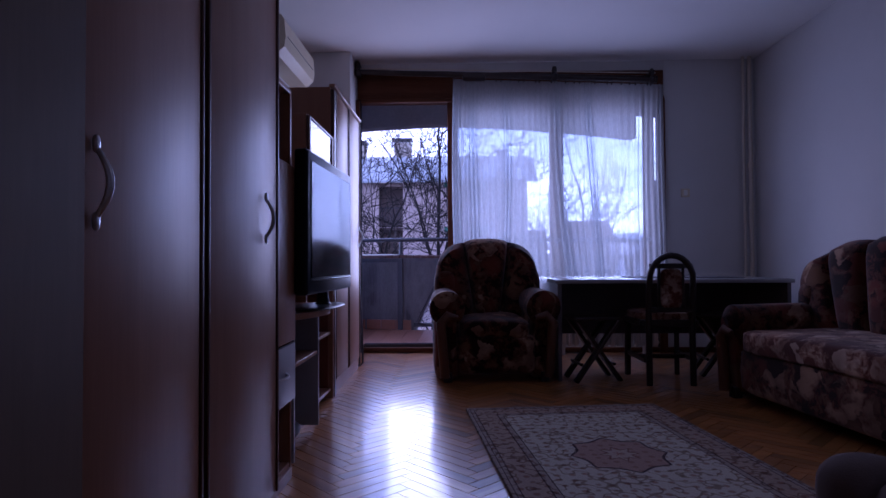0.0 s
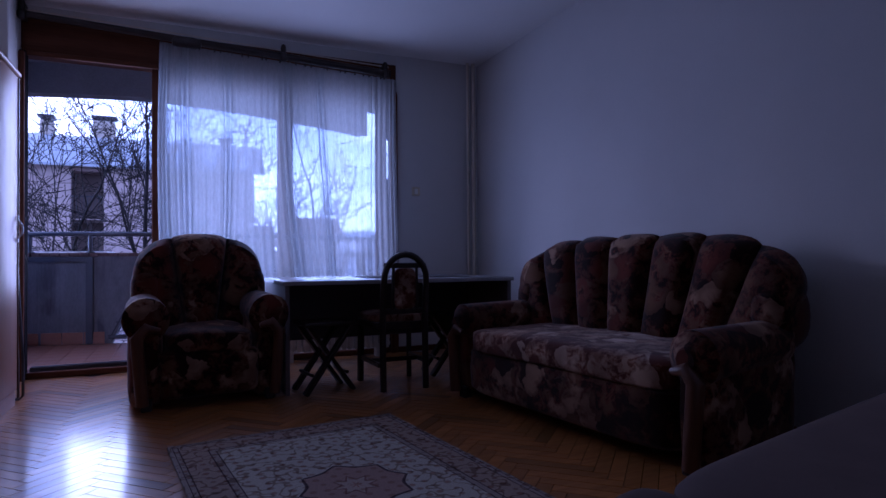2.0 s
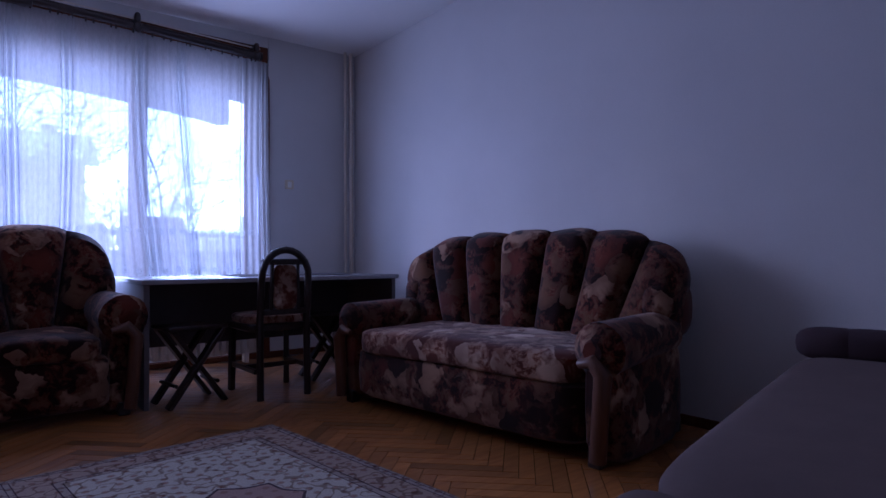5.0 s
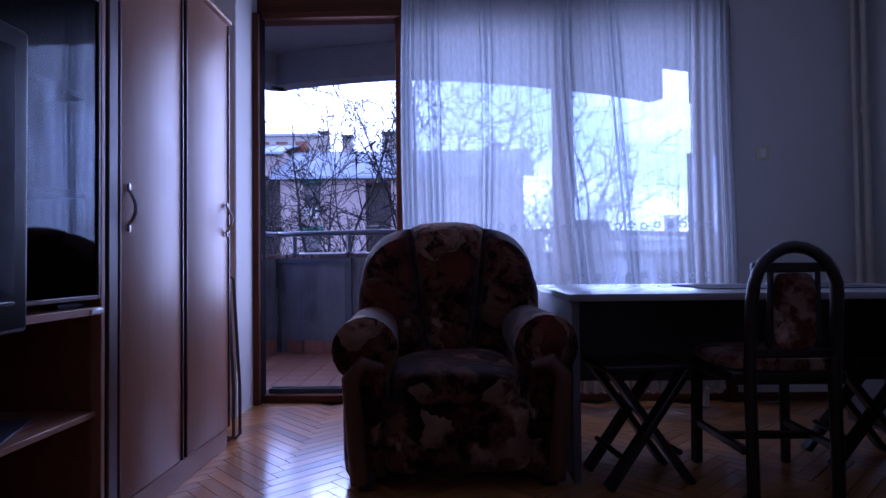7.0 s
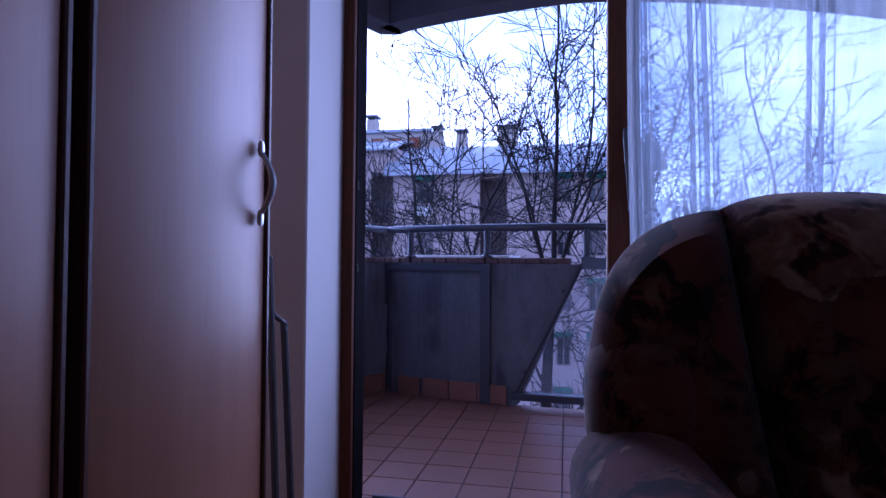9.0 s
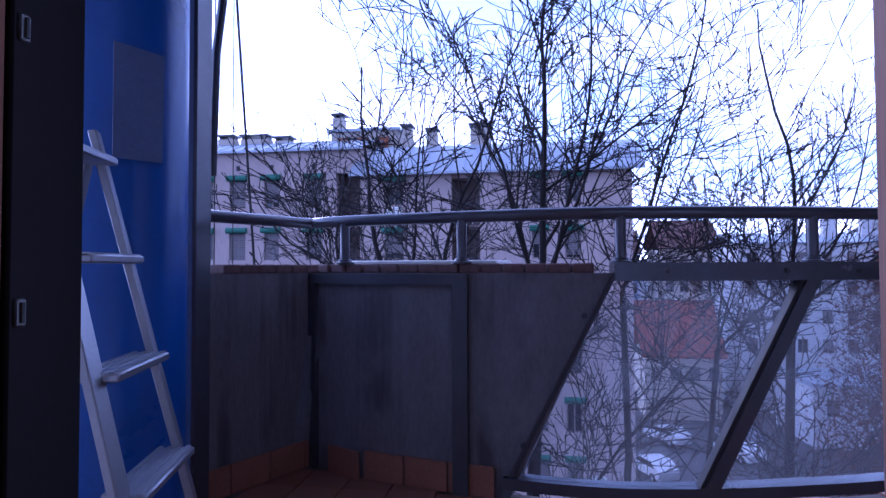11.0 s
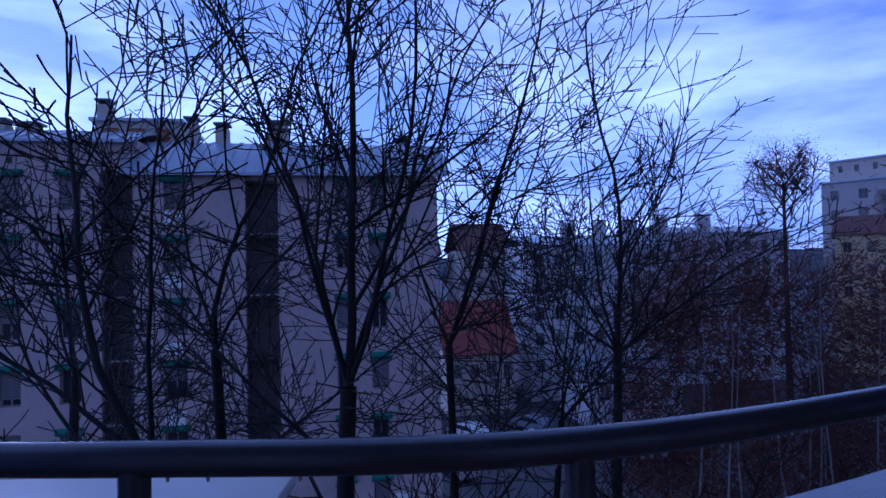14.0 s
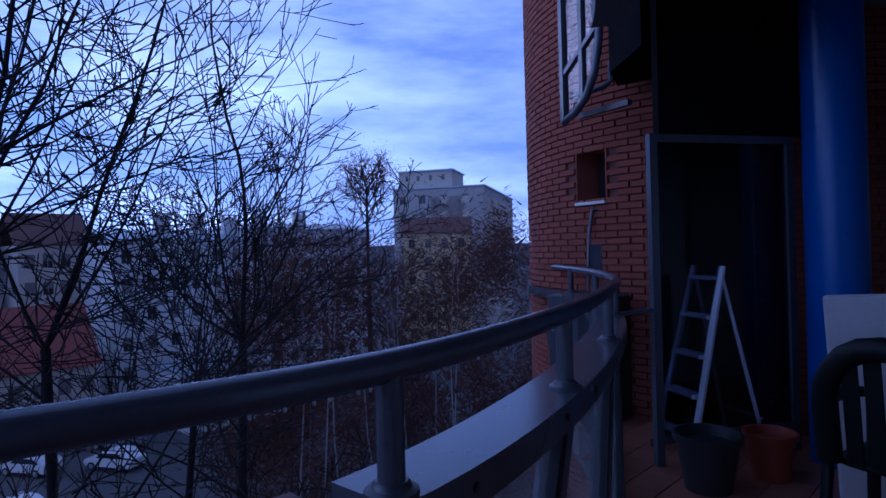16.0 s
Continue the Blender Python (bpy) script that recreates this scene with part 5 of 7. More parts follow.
step_ladder(pose(-1.098, 6.35, 0, 0, 0, 196), "aluminium stepladder standing by the blue column", M_ALU)
# second ladder stands in for the first one's reflection in the screen
step_ladder(pose(3.62, 8.13, 0, 0, 0, -34) @ Matrix.Scale(0.9, 4), "pale aluminium stepladder standing in for a reflection in the glass screen", M_ALU_MIRRORED)

# glass screen towards the neighbour's part
scr = empty("glass_screen", pose(0, 0, 0), "tall dark glass screen in a grey metal frame", "screen")
P, Q = (3.16, 8.28), (4.00, 7.72)
M0 = upright(P, Q)
L = (Vector(P) - Vector(Q)).length
for x0, x1, z0, z1, mat in ((0, 0.05, 0.0, 1.97, M_GREYPAINT), (L - 0.05, L, 0.0, 1.97, M_GREYPAINT), (0.05, L - 0.05, 1.92, 1.97, M_GREYPAINT), (0.05, L - 0.05, 0.13, 0.18, M_DARKMETAL)):
    bm = BM()
    slab(bm, [(x0, z0), (x1, z0), (x1, z1), (x0, z1)], 0.045, M0)
    part("frame_bar", bm, mat, scr)
bm = BM()
slab(bm, [(0.05, 0.18), (L - 0.05, 0.18), (L - 0.05, 1.92), (0.05, 1.92)], 0.006, M0)
part("pane", bm, M_SCREENGLASS, scr, "dark smoky glass")
bm = BM()
tube(bm, [(3.16, 8.28, 0.93), (2.75, 8.32, 0.93)], 0.014, 8)
part("tie_bar", bm, M_GREYPAINT, scr)


# panel added above the screen, with the shade put into its black colour
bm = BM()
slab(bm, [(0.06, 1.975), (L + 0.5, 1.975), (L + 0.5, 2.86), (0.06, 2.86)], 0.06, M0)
structure("wall_screen_top", bm, M_SHADEBLACK, "added panel between the glass screen and the soffit, black to stand for shade", "wall")

# sheet added behind the glass, black for shade, hiding the brick tower
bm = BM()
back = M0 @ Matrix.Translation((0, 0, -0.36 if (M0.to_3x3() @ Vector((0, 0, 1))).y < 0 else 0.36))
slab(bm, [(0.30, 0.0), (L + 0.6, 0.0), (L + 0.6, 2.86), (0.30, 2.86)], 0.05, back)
structure("wall_neighbour", bm, M_SHADEBLACK, "added black sheet behind the glass screen that stands in for shade", "wall")

# pots, plastic chair, board
def pot(name, x, y, r, h, mat, label):
    bm = BM()
    lathe(bm, [(r * 0.68, 0.0), (r * 0.92, h * 0.86), (r, h * 0.87), (r * 1.02, h), (r * 0.93, h), (r * 0.86, h * 0.8)], 28, x, y)
    root = thing(name, bm, mat, label, "pot", "plant pots")
    bm = BM()
    lathe(bm, [(r * 0.83, h * 0.74), (r * 0.84, h * 0.78), (r * 0.3, h * 0.80)], 20, x, y)
    part("soil", bm, M_BARK, root, "dry dark soil")


pot("flower_pot", 3.02, 7.93, 0.175, 0.30, M_BLACKM, "large empty black plastic flower pot on the tiles")
pot("flower_pot", 3.38, 7.72, 0.14, 0.26, M_REDPOT, "red terracotta coloured flower pot on the tiles")

pc = empty("plastic_chair", pose(2.72, 7.02, 0, 0, 0, 75), "dark green-black moulded plastic garden chair", "chair")
M_PLCH = plain("dark_green_plastic", (0.006, 0.008, 0.008), 0.5, var=0.1, spec=0.2)
bm = BM()
puff(bm, (0, 0, 0.42), (0.46, 0.44, 0.035), 5, 22, 8)
part("seat", bm, M_PLCH, pc)
for s in (-1, 1):
    for y in (-0.2, 0.2):
        bm = BM()
        bar(bm, (s * 0.25, y * 1.15, 0.0), (s * 0.23, y, 0.64 if y < 0 else 0.42), 0.05, 0.035, 0.01)
        part("leg", bm, M_PLCH, pc)
    bm = BM()
    tube(bm, [(s * 0.26, -0.24, 0.62), (s * 0.27, -0.1, 0.645), (s * 0.265, 0.1, 0.65), (s * 0.22, 0.22, 0.66)], [0.022, 0.028, 0.028, 0.024], 10)
    part("armrest", bm, M_PLCH, pc)
bm = BM()
arch = [(-0.22 * math.cos(math.pi * k / 10), 0.24 + 0.03 * math.sin(math.pi * k / 10), 0.66 + 0.24 * math.sin(math.pi * k / 10)) for k in range(11)]
tube(bm, [(-0.22, 0.21, 0.42)] + arch + [(0.22, 0.21, 0.42)], 0.048, 12)
part("back_frame", bm, M_PLCH, pc)
for k in range(4):
    x = -0.12 + 0.08 * k
    bm = BM()
    bar(bm, (x, 0.215, 0.42), (x, 0.262, 0.88 - 1.6 * x * x), 0.062, 0.012, 0.004)
    part("back_slat", bm, M_PLCH, pc)
bm = BM()
box(bm, -0.34, 0.34, -0.02, 0.02, 0.0, 1.06, 0.018, seg=3)
board = thing("white_board", bm, plain("dull_board", (0.40, 0.385, 0.39), 0.6, var=0.1), "white laminated board with rounded corners leaning upright", "board")
board.matrix_world = pose(3.22, 7.02, 0, 0, 3, 97)

# framed door of the next flat at the dark wall
nd = empty("window_2", pose(0, 0, 0), "narrow white framed balcony door of the next flat", "window", kind="structure")
NM = upright((4.50, 6.33), (4.72, 7.05))
for x0, x1, z0, z1 in ((0.0, 0.05, 0.05, 2.2), (0.62, 0.67, 0.05, 2.2), (0.05, 0.62, 2.15, 2.2), (0.05, 0.62, 0.05, 0.12)):
    bm = BM()
    slab(bm, [(x0, z0), (x1, z0), (x1, z1), (x0, z1)], 0.06, NM @ pose(0, 0, -0.05))
    part("frame_bar", bm, M_GREYPAINT, nd)
bm = BM()
slab(bm, [(0.05, 0.12), (0.62, 0.12), (0.62, 2.15), (0.05, 2.15)], 0.01, NM @ pose(0, 0, -0.05))
part("pane", bm, M_DARKGLASS, nd)

# round brick stair tower beside the balcony
TC, TR, C_H, B_L = Vector((6.05, 8.72, 0)), 2.0, 0.054, 0.215
WA, WH = radians(166.6), 0.15 / 2.0
bm = BM()
for z0, z1, hole in ((-15.0, 1.68, False), (1.68, 2.10, True), (2.10, 9.0, False)):
    lo, hi = (WA + WH, WA - WH + 2 * math.pi) if hole else (0.0, 2 * math.pi)
    arc = [lo + (hi - lo) * k / 72 for k in range(73)]
    ring = [[bm.verts.new((TC.x + (TR - 0.02) * math.cos(q), TC.y + (TR - 0.02) * math.sin(q), z)) for q in arc] for z in (z0, z1)]
    for k in range(72):
        bm.faces.new((ring[0][k], ring[0][k + 1], ring[1][k + 1], ring[1][k]))
tower_wall = structure("wall_stair_tower", bm, M_MORTAR, "round red brick stair tower", "wall")
WM = Matrix.Translation(TC) @ Matrix.Rotation(WA - math.pi / 2, 4, "Z") @ Matrix.Translation((0, TR, 0))
tw = empty("window_3", WM, "small deep window in the brick tower", "window", kind="structure")
for x0, x1, y0, y1, z0, z1, mat, nm in ((-0.165, -0.15, -0.26, 0.0, 1.68, 2.10, M_BRICK, "reveal"), (0.15, 0.165, -0.26, 0.0, 1.68, 2.10, M_BRICK, "reveal"), (-0.165, 0.165, -0.26, 0.0, 2.10, 2.115, M_BRICK, "reveal"),
                                       (-0.165, 0.165, -0.28, -0.26, 1.66, 2.115, M_BLACKM, "pane"), (-0.16, 0.16, -0.26, 0.03, 1.65, 1.675, M_WHITEP, "window_sill"), (-0.03, 0.03, -0.25, -0.22, 1.69, 2.09, M_WHITEP, "window_frame")):
    bm = BM()
    box(bm, x0, x1, y0, y1, z0, z1, 0.002)
    part(nm, bm, mat, tw)

# end of the upper balcony's glazed balustrade, seen from below
ub = empty("upper_balustrade", pose(0, 0, 0), "end of the upper balcony's glass balustrade in grey metal", "balustrade")
UM = upright((3.78, 9.52), (3.55, 8.72)) @ Matrix.Translation((0.37, -0.24, 0))
CURVE = [(0.0, 2.50), (0.13, 2.545), (0.24, 2.63), (0.33, 2.78), (0.38, 3.0), (0.40, 3.3), (0.405, 4.2)]
for poly, th in (([(0, 2.50), (0.035, 2.52), (0.035, 4.2), (0, 4.2)], 0.06), ([(0.20, 2.62), (0.235, 2.65), (0.235, 4.2), (0.20, 4.2)], 0.05), ([(0.035, 2.84), (0.20, 2.96), (0.20, 3.0), (0.035, 2.88)], 0.045), ([(0.235, 2.985), (0.375, 3.09), (0.38, 3.13), (0.235, 3.025)], 0.045),
                 ([(0.035, 3.50), (0.20, 3.62), (0.20, 3.66), (0.035, 3.54)], 0.045)):
    bm = BM()
    slab(bm, poly, th, UM)
    part("frame_bar", bm, M_GREYPAINT, ub)
bm = BM()
tube(bm, [UM @ Vector((x, z, 0)) for x, z in CURVE], 0.030, 10)
part("curved_bar", bm, M_GREYPAINT, ub)
bm = BM()
slab(bm, [(x, z + 0.01) for x, z in CURVE] + [(0.02, 4.2)], 0.006, UM)
part("pane", bm, M_FOGGLASS, ub, "sky-reflecting glass")
bm = BM()
tube(bm, [UM @ Vector((0.0, 2.70, -0.1)), UM @ Vector((0.33, 2.70, -0.1)), UM @ Vector((0.39, 2.73, -0.1)), UM @ Vector((0.40, 2.86, -0.1))], 0.022, 10)
part("lower_rail", bm, M_GREYPAINT, ub)
bm = BM()
slab(bm, [(0.03, 2.53), (0.52, 2.53), (0.52, 2.57), (0.03, 2.57)], 0.04, UM @ pose(0, 0, -0.14))
part("bottom_bar", bm, M_DARKMETAL, ub)

# underside of the upper balcony; its black colour holds the shade
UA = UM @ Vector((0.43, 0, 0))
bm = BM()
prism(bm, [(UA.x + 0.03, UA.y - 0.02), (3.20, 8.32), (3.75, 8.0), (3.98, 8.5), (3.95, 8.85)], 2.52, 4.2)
structure("upper_balcony_floor", bm, M_SHADEBLACK, "underside of the upper balcony with shade put into its black colour", "ceiling")

# folded metal chair leaning at the tower
fc = empty("folding_chair", pose(4.08, 9.05, 0.95, 0, 0, -62), "folded grey metal chair leaning on the brick tower", "chair")
for s in (-1, 1):
    bm = BM()
    tube(bm, [(s * 0.15, 0, 0.0), (s * 0.13, 0.03, 0.45), (s * 0.10, 0.05, 0.66)], 0.012, 8)
    part("frame_tube", bm, M_GREYPAINT, fc)
bm = BM()
tube(bm, [(-0.10, 0.05, 0.66), (0.10, 0.05, 0.66)], 0.012, 8)
part("top_tube", bm, M_GREYPAINT, fc)
bm = BM()
box(bm, -0.13, 0.13, 0.02, 0.04, 0.1, 0.38, 0.006)
part("seat_panel", bm, M_DARKMETAL, fc)
bm = BM()
box(bm, 3.75, 4.45, 8.85, 9.4, 0.0, 0.94, 0.01)
thing("storage_box", bm, M_DARKMETAL, "dark metal storage box in the balcony's corner", "box")

# ---------------------------------------------------------------- outside
GROUND = -14.0
M_GROUND = plain("wet_asphalt_yard", (0.055, 0.053, 0.055), 0.75, var=0.35, scale=0.12, fine=3.0, bump=0.3, dist=0.02)
bm = BM()
g0 = [bm.verts.new(p) for p in ((-900, -200, GROUND), (900, -200, GROUND), (900, 1500, GROUND), (-900, 1500, GROUND))]
bm.faces.new(g0)
structure("ground", bm, M_GROUND, "dark wet asphalt yard and street level", "ground")
M_HILL = plain("far_hills", (0.055, 0.065, 0.075), 1.0, var=0.3, scale=0.02, fine=0.2, bump=0.0)
bm = BM()
hv = []
for k in range(81):
    a = radians(-70 + 140 * k / 80)
    top = 6 + 7 * noise.noise(Vector((k * 0.11, 3.3, 0))) + 3 * noise.noise(Vector((k * 0.5, 1.3, 0)))
    hv.append((bm.verts.new((600 * math.sin(a), 600 * math.cos(a), GROUND)), bm.verts.new((680 * math.sin(a), 680 * math.cos(a), top)), bm.verts.new((800 * math.sin(a), 800 * math.cos(a), GROUND))))
for a, b in zip(hv, hv[1:]):
    bm.faces.new((a[0], b[0], b[1], a[1]))
    bm.faces.new((a[1], b[1], b[2], a[2]))
structure("backdrop", bm, M_HILL, "low dark hills on the horizon", "backdrop")

M_PINK = plain("pinkish_render", (0.46, 0.365, 0.335), 0.9, var=0.14, scale=0.35, fine=6, bump=0.2, dist=0.01, stretch=(1, 1, 0.4))
M_PALE = plain("pale_grey_render", (0.54, 0.53, 0.53), 0.9, var=0.14, scale=0.3, fine=6, bump=0.2, dist=0.01, stretch=(1, 1, 0.4))
M_OCHRE = plain("ochre_render", (0.48, 0.38, 0.22), 0.9, var=0.14, scale=0.3, fine=6, bump=0.2, dist=0.01)
M_BEIGE = plain("beige_render", (0.46, 0.41, 0.35), 0.9, var=0.14, scale=0.3, fine=6, bump=0.2, dist=0.01)
M_TAUPEW = plain("grey_beige_render", (0.36, 0.335, 0.32), 0.9, var=0.16, scale=0.3, fine=6, bump=0.2, dist=0.01, stretch=(1, 1, 0.4))
M_BLUEW = plain("blue_grey_render", (0.20, 0.25, 0.36), 0.9, var=0.14, scale=0.3, fine=6)
M_ROOFMET = plain("sheet_metal_roof", (0.34, 0.38, 0.43), 0.42, 0.4, var=0.15, scale=0.5, fine=6, bump=0.2, dist=0.01)
M_ROOFRED = plain("red_roof_tiles", (0.22, 0.06, 0.045), 0.8, var=0.25, scale=1.0, fine=9, bump=0.5, dist=0.03)
M_ROOFDARK = plain("brown_roof_tiles", (0.12, 0.06, 0.05), 0.85, var=0.25, scale=1.0, fine=9, bump=0.5, dist=0.03)
M_SHUT = plain("grey_roller_shutter", (0.17, 0.15, 0.15), 0.6, var=0.1, scale=2, fine=30, stretch=(0.1, 0.1, 1))
M_WINFRAME = plain("weathered_window_frame", (0.24, 0.19, 0.17), 0.6, var=0.2, scale=3)
M_WINGL = plain("dark_window_glass", (0.025, 0.028, 0.035), 0.1, var=0.2, bump=0.0)
M_GREEN = plain("green_awning", (0.03, 0.16, 0.11), 0.6, var=0.2)
# loggia walls toned dark for the shade in the bays; wing balconies share it
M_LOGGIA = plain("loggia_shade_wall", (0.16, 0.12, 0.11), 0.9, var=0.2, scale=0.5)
M_ORANGE = plain("rust_boards", (0.34, 0.12, 0.06), 0.8, var=0.2)
SHARED = {}


def shared(key, make, mat):
    if key not in SHARED:
        SHARED[key] = mesh_of(key[0], make(), mat)
    return SHARED[key]


def child(name, me, parent, m):
    o = new(name, me)
    o.parent = parent
    o.matrix_local = m
    return o


def facade_window(parent, x0, x1, z0, z1, awning, shut, seed):
    """One window in an opening: surround, pane, part-closed roller shutter, perhaps a green awning box."""
    w, h = round(x1 - x0, 2), round(z1 - z0, 2)

    def fr():
        bm = BM()
        for a in ((-w / 2, -w / 2 + 0.07, 0, h), (w / 2 - 0.07, w / 2, 0, h), (-w / 2 + 0.07, w / 2 - 0.07, h - 0.07, h), (-w / 2 + 0.07, w / 2 - 0.07, 0, 0.07), (-0.03, 0.03, 0.07, h - 0.07)):
            box(bm, a[0], a[1], 0.14, 0.2, a[2], a[3])
        return bm

    def pn():
        bm = BM()
        box(bm, -w / 2 + 0.05, w / 2 - 0.05, 0.18, 0.22, 0.05, h - 0.05)
        return bm

    win = child("window", shared(("window", w, h), fr, M_WINFRAME), parent, pose((x0 + x1) / 2, 0, z0))
    child("pane", shared(("pane", w, h), pn, M_WINGL), win, pose(0, 0, 0))
    if shut > 0:
        hh = round(h * shut, 1)

        def sh():
            bm = BM()
            n = max(2, int(hh / 0.11))
            for k in range(n):
                box(bm, -w / 2 + 0.02, w / 2 - 0.02, 0.085, 0.11, h - hh + hh * k / n, h - hh + hh * (k + 0.88) / n)
            return bm
        tagged(child("roller_shutter", shared(("roller_shutter", w, h, hh), sh, M_SHUT), win, pose(0, 0, 0)), kind="stuff")
    if awning:
        def aw():
            bm = BM()
            tube(bm, [(-w / 2 - 0.1, -0.1, h + 0.02), (w / 2 + 0.1, -0.1, h + 0.02)], 0.15, 10)
            return bm
        child("awning_roll", shared(("awning_roll", w, h), aw, M_GREEN), win, pose(0, 0, 0))


def block(name, m, width, depth, z0, z1, cols, rows, mat, label, awning=False, loggias=(), rng_seed=1, category="building"):
    """A house block; its front looks to -y of m. cols, rows: windows' spans; loggias: open bays (x0, x1, first row)."""
    rng = random.Random(rng_seed)
    root = empty(name, m, label, category)
    bm = BM()
    bays = sorted([(a, b, None) for a, b in cols] + [(a, b, r) for a, b, r in loggias])
    x = 0.0
    for a, b, lg in bays:
        box(bm, x, a, 0, 0.3, z0, z1)
        z = z0
        spans = sorted((p, q) for i, (p, q) in enumerate(rows))
        for p, q in spans:
            if lg is not None:
                p, q = p - 1.0, q + 0.15
            box(bm, a, b, 0.0, 0.3, z, p)
            z = q
        box(bm, a, b, 0.0, 0.3, z, z1)
        x = b
    box(bm, x, width, 0, 0.3, z0, z1)
    box(bm, 0, 0.3, 0.3, depth, z0, z1)
    box(bm, width - 0.3, width, 0.3, depth, z0, z1)
    box(bm, 0.3, width - 0.3, depth - 0.3, depth, z0, z1)
    box(bm, 0.3, width - 0.3, 0.3, depth - 0.3, z1 - 0.3, z1)
    part("wall", bm, mat, root)
    for a, b, lg in bays:
        for i, (p, q) in enumerate(rows):
            if lg is None:
                facade_window(root, a, b, p, q, awning and (i < 4 or rng.random() < 0.8), rng.choice((0, 0.5, 0.8, 0.9, 1.0)), rng_seed)
            else:
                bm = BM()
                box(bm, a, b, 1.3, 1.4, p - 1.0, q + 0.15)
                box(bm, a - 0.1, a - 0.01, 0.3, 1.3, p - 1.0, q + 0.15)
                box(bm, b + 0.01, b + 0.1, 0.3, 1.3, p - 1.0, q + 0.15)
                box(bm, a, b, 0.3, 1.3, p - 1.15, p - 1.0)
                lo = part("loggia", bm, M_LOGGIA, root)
                bm = BM()
                tube(bm, [(a, 0.05, p + 0.05), (b, 0.05, p + 0.05)], 0.03, 6)
                for k in range(9):
                    xx = a + (b - a) * (k + 0.5) / 9
                    tube(bm, [(xx, 0.05, p - 1.0), (xx, 0.05, p + 0.05)], 0.012, 5)
                tagged(part("railing", bm, M_DARKMETAL, lo), kind="stuff")
    return root


def gable_roof(root, x0, x1, y0, y1, z, rise, mat, over=0.4, arc=0.0):
    """Roof over a block: two slopes, or a low arc of sheet metal with standing seams."""
    bm = BM()
    n = 12
    ys = [y0 - over + (y1 - y0 + 2 * over) * k / n for k in range(n + 1)]
    prof = []
    for k, y in enumerate(ys):
        u = abs(2 * k / n - 1)
        prof.append((y, z + rise * ((1 - u) * (1 - arc) + arc * (1 - u ** 2.2))))
    line = prof + [(y, zz - 0.12) for y, zz in prof[::-1]]
    a = [bm.verts.new((x0 - over, y, zz)) for y, zz in line]
    b = [bm.verts.new((x1 + over, y, zz)) for y, zz in line]
    for i in range(len(line)):
        j = (i + 1) % len(line)
        bm.faces.new((a[i], a[j], b[j], b[i]))
    for k in range(n):
        bm.faces.new((a[k], a[k + 1], a[len(line) - 2 - k], a[len(line) - 1 - k])[::-1])
        bm.faces.new((b[k], b[k + 1], b[len(line) - 2 - k], b[len(line) - 1 - k]))
    roof = part("roof", bm, mat, root)
    if arc:
        bm = BM()
        k = x0
        while k < x1:
            for (ya, za), (yb, zb) in zip(prof, prof[1:]):
                bar(bm, (k, ya, za + 0.02), (k, yb, zb + 0.02), 0.03, 0.05, 0.0)
            k += 0.62
        tagged(part("seams", bm, mat, roof), kind="stuff")
    return roof


def chimney(root, x, y, z0, z1, w, mat=None):
    bm = BM()
    box(bm, x - w / 2, x + w / 2, y - 0.35, y + 0.35, z0, z1)
    c = part("chimney", bm, mat or M_BEIGE, root)
    bm = BM()
    box(bm, x - w / 2 - 0.08, x + w / 2 + 0.08, y - 0.43, y + 0.43, z1 + 0.16, z1 + 0.26)
    for s in (-1, 1):
        box(bm, x + s * (w / 2 - 0.1) - 0.05, x + s * (w / 2 - 0.1) + 0.05, y - 0.3, y + 0.3, z1, z1 + 0.16)
    part("cowl", bm, M_DARKMETAL, c)


ROWS_L = [(3.84, 5.35), (1.25, 2.72), (-1.38, 0.12), (-4.0, -2.5), (-6.6, -5.1), (-9.2, -7.7), (-11.8, -10.3)]
LX = -30.0
lcols = [(a - LX, b - LX) for a, b in ((-28.6, -27.8), (-26.9, -26.1), (-21.9, -21.1), (-19.01, -18.14), (-17.09, -16.26), (-15.37, -14.5), (-13.51, -12.72), (-11.3, -10.49))]
bl = block("apartment_building", pose(LX, 33.0, 0), 21.68, 9.0, GROUND, 6.75, lcols, ROWS_L, M_PINK, "pinkish apartment block with green awning rolls over its windows", True, [(-24.6 - LX, -23.0 - LX, 0), (-9.73 - LX, -8.45 - LX, 0)], 3)
gable_roof(bl, 0, 21.3, 0, 9.0, 6.72, 1.2, M_ROOFMET, 0.35, 0.6)
for x, w, h in ((-20.87, 0.9, 8.25), (-17.2, 0.9, 8.3), (-15.5, 1.6, 8.25), (-13.85, 0.9, 8.1), (-24.0, 1.2, 8.2)):
    chimney(bl, x - LX, 3.2, 7.2, h - 0.25, w)
for x in (-18.6, -16.7, -14.9, -13.1, -10.9):
    bm = BM()
    box(bm, x - LX - 0.08, x - LX + 0.08, -0.06, 0.0, 5.75, 6.0)
    part("vent", bm, M_BLACKM, bl)
for x, z in ((-17.8, 3.7), (-7.0, 0.7), (-20.2, 3.75), (-19.7, -2.9)):
    bm = BM()
    box(bm, x - LX - 0.38, x - LX + 0.38, -0.32, -0.02, z, z + 0.5, 0.02)
    u = part("outdoor_unit", bm, M_WHITEP, bl)
    bm = BM()
    lathe(bm, [(0.2, 0.0), (0.2, 0.01)], 14)
    bmesh.ops.transform(bm, matrix=pose(x - LX - 0.08, -0.325, z + 0.25, 90, 0, 0), verts=bm.verts)
    part("fan_grille", bm, M_BLACKM, u)

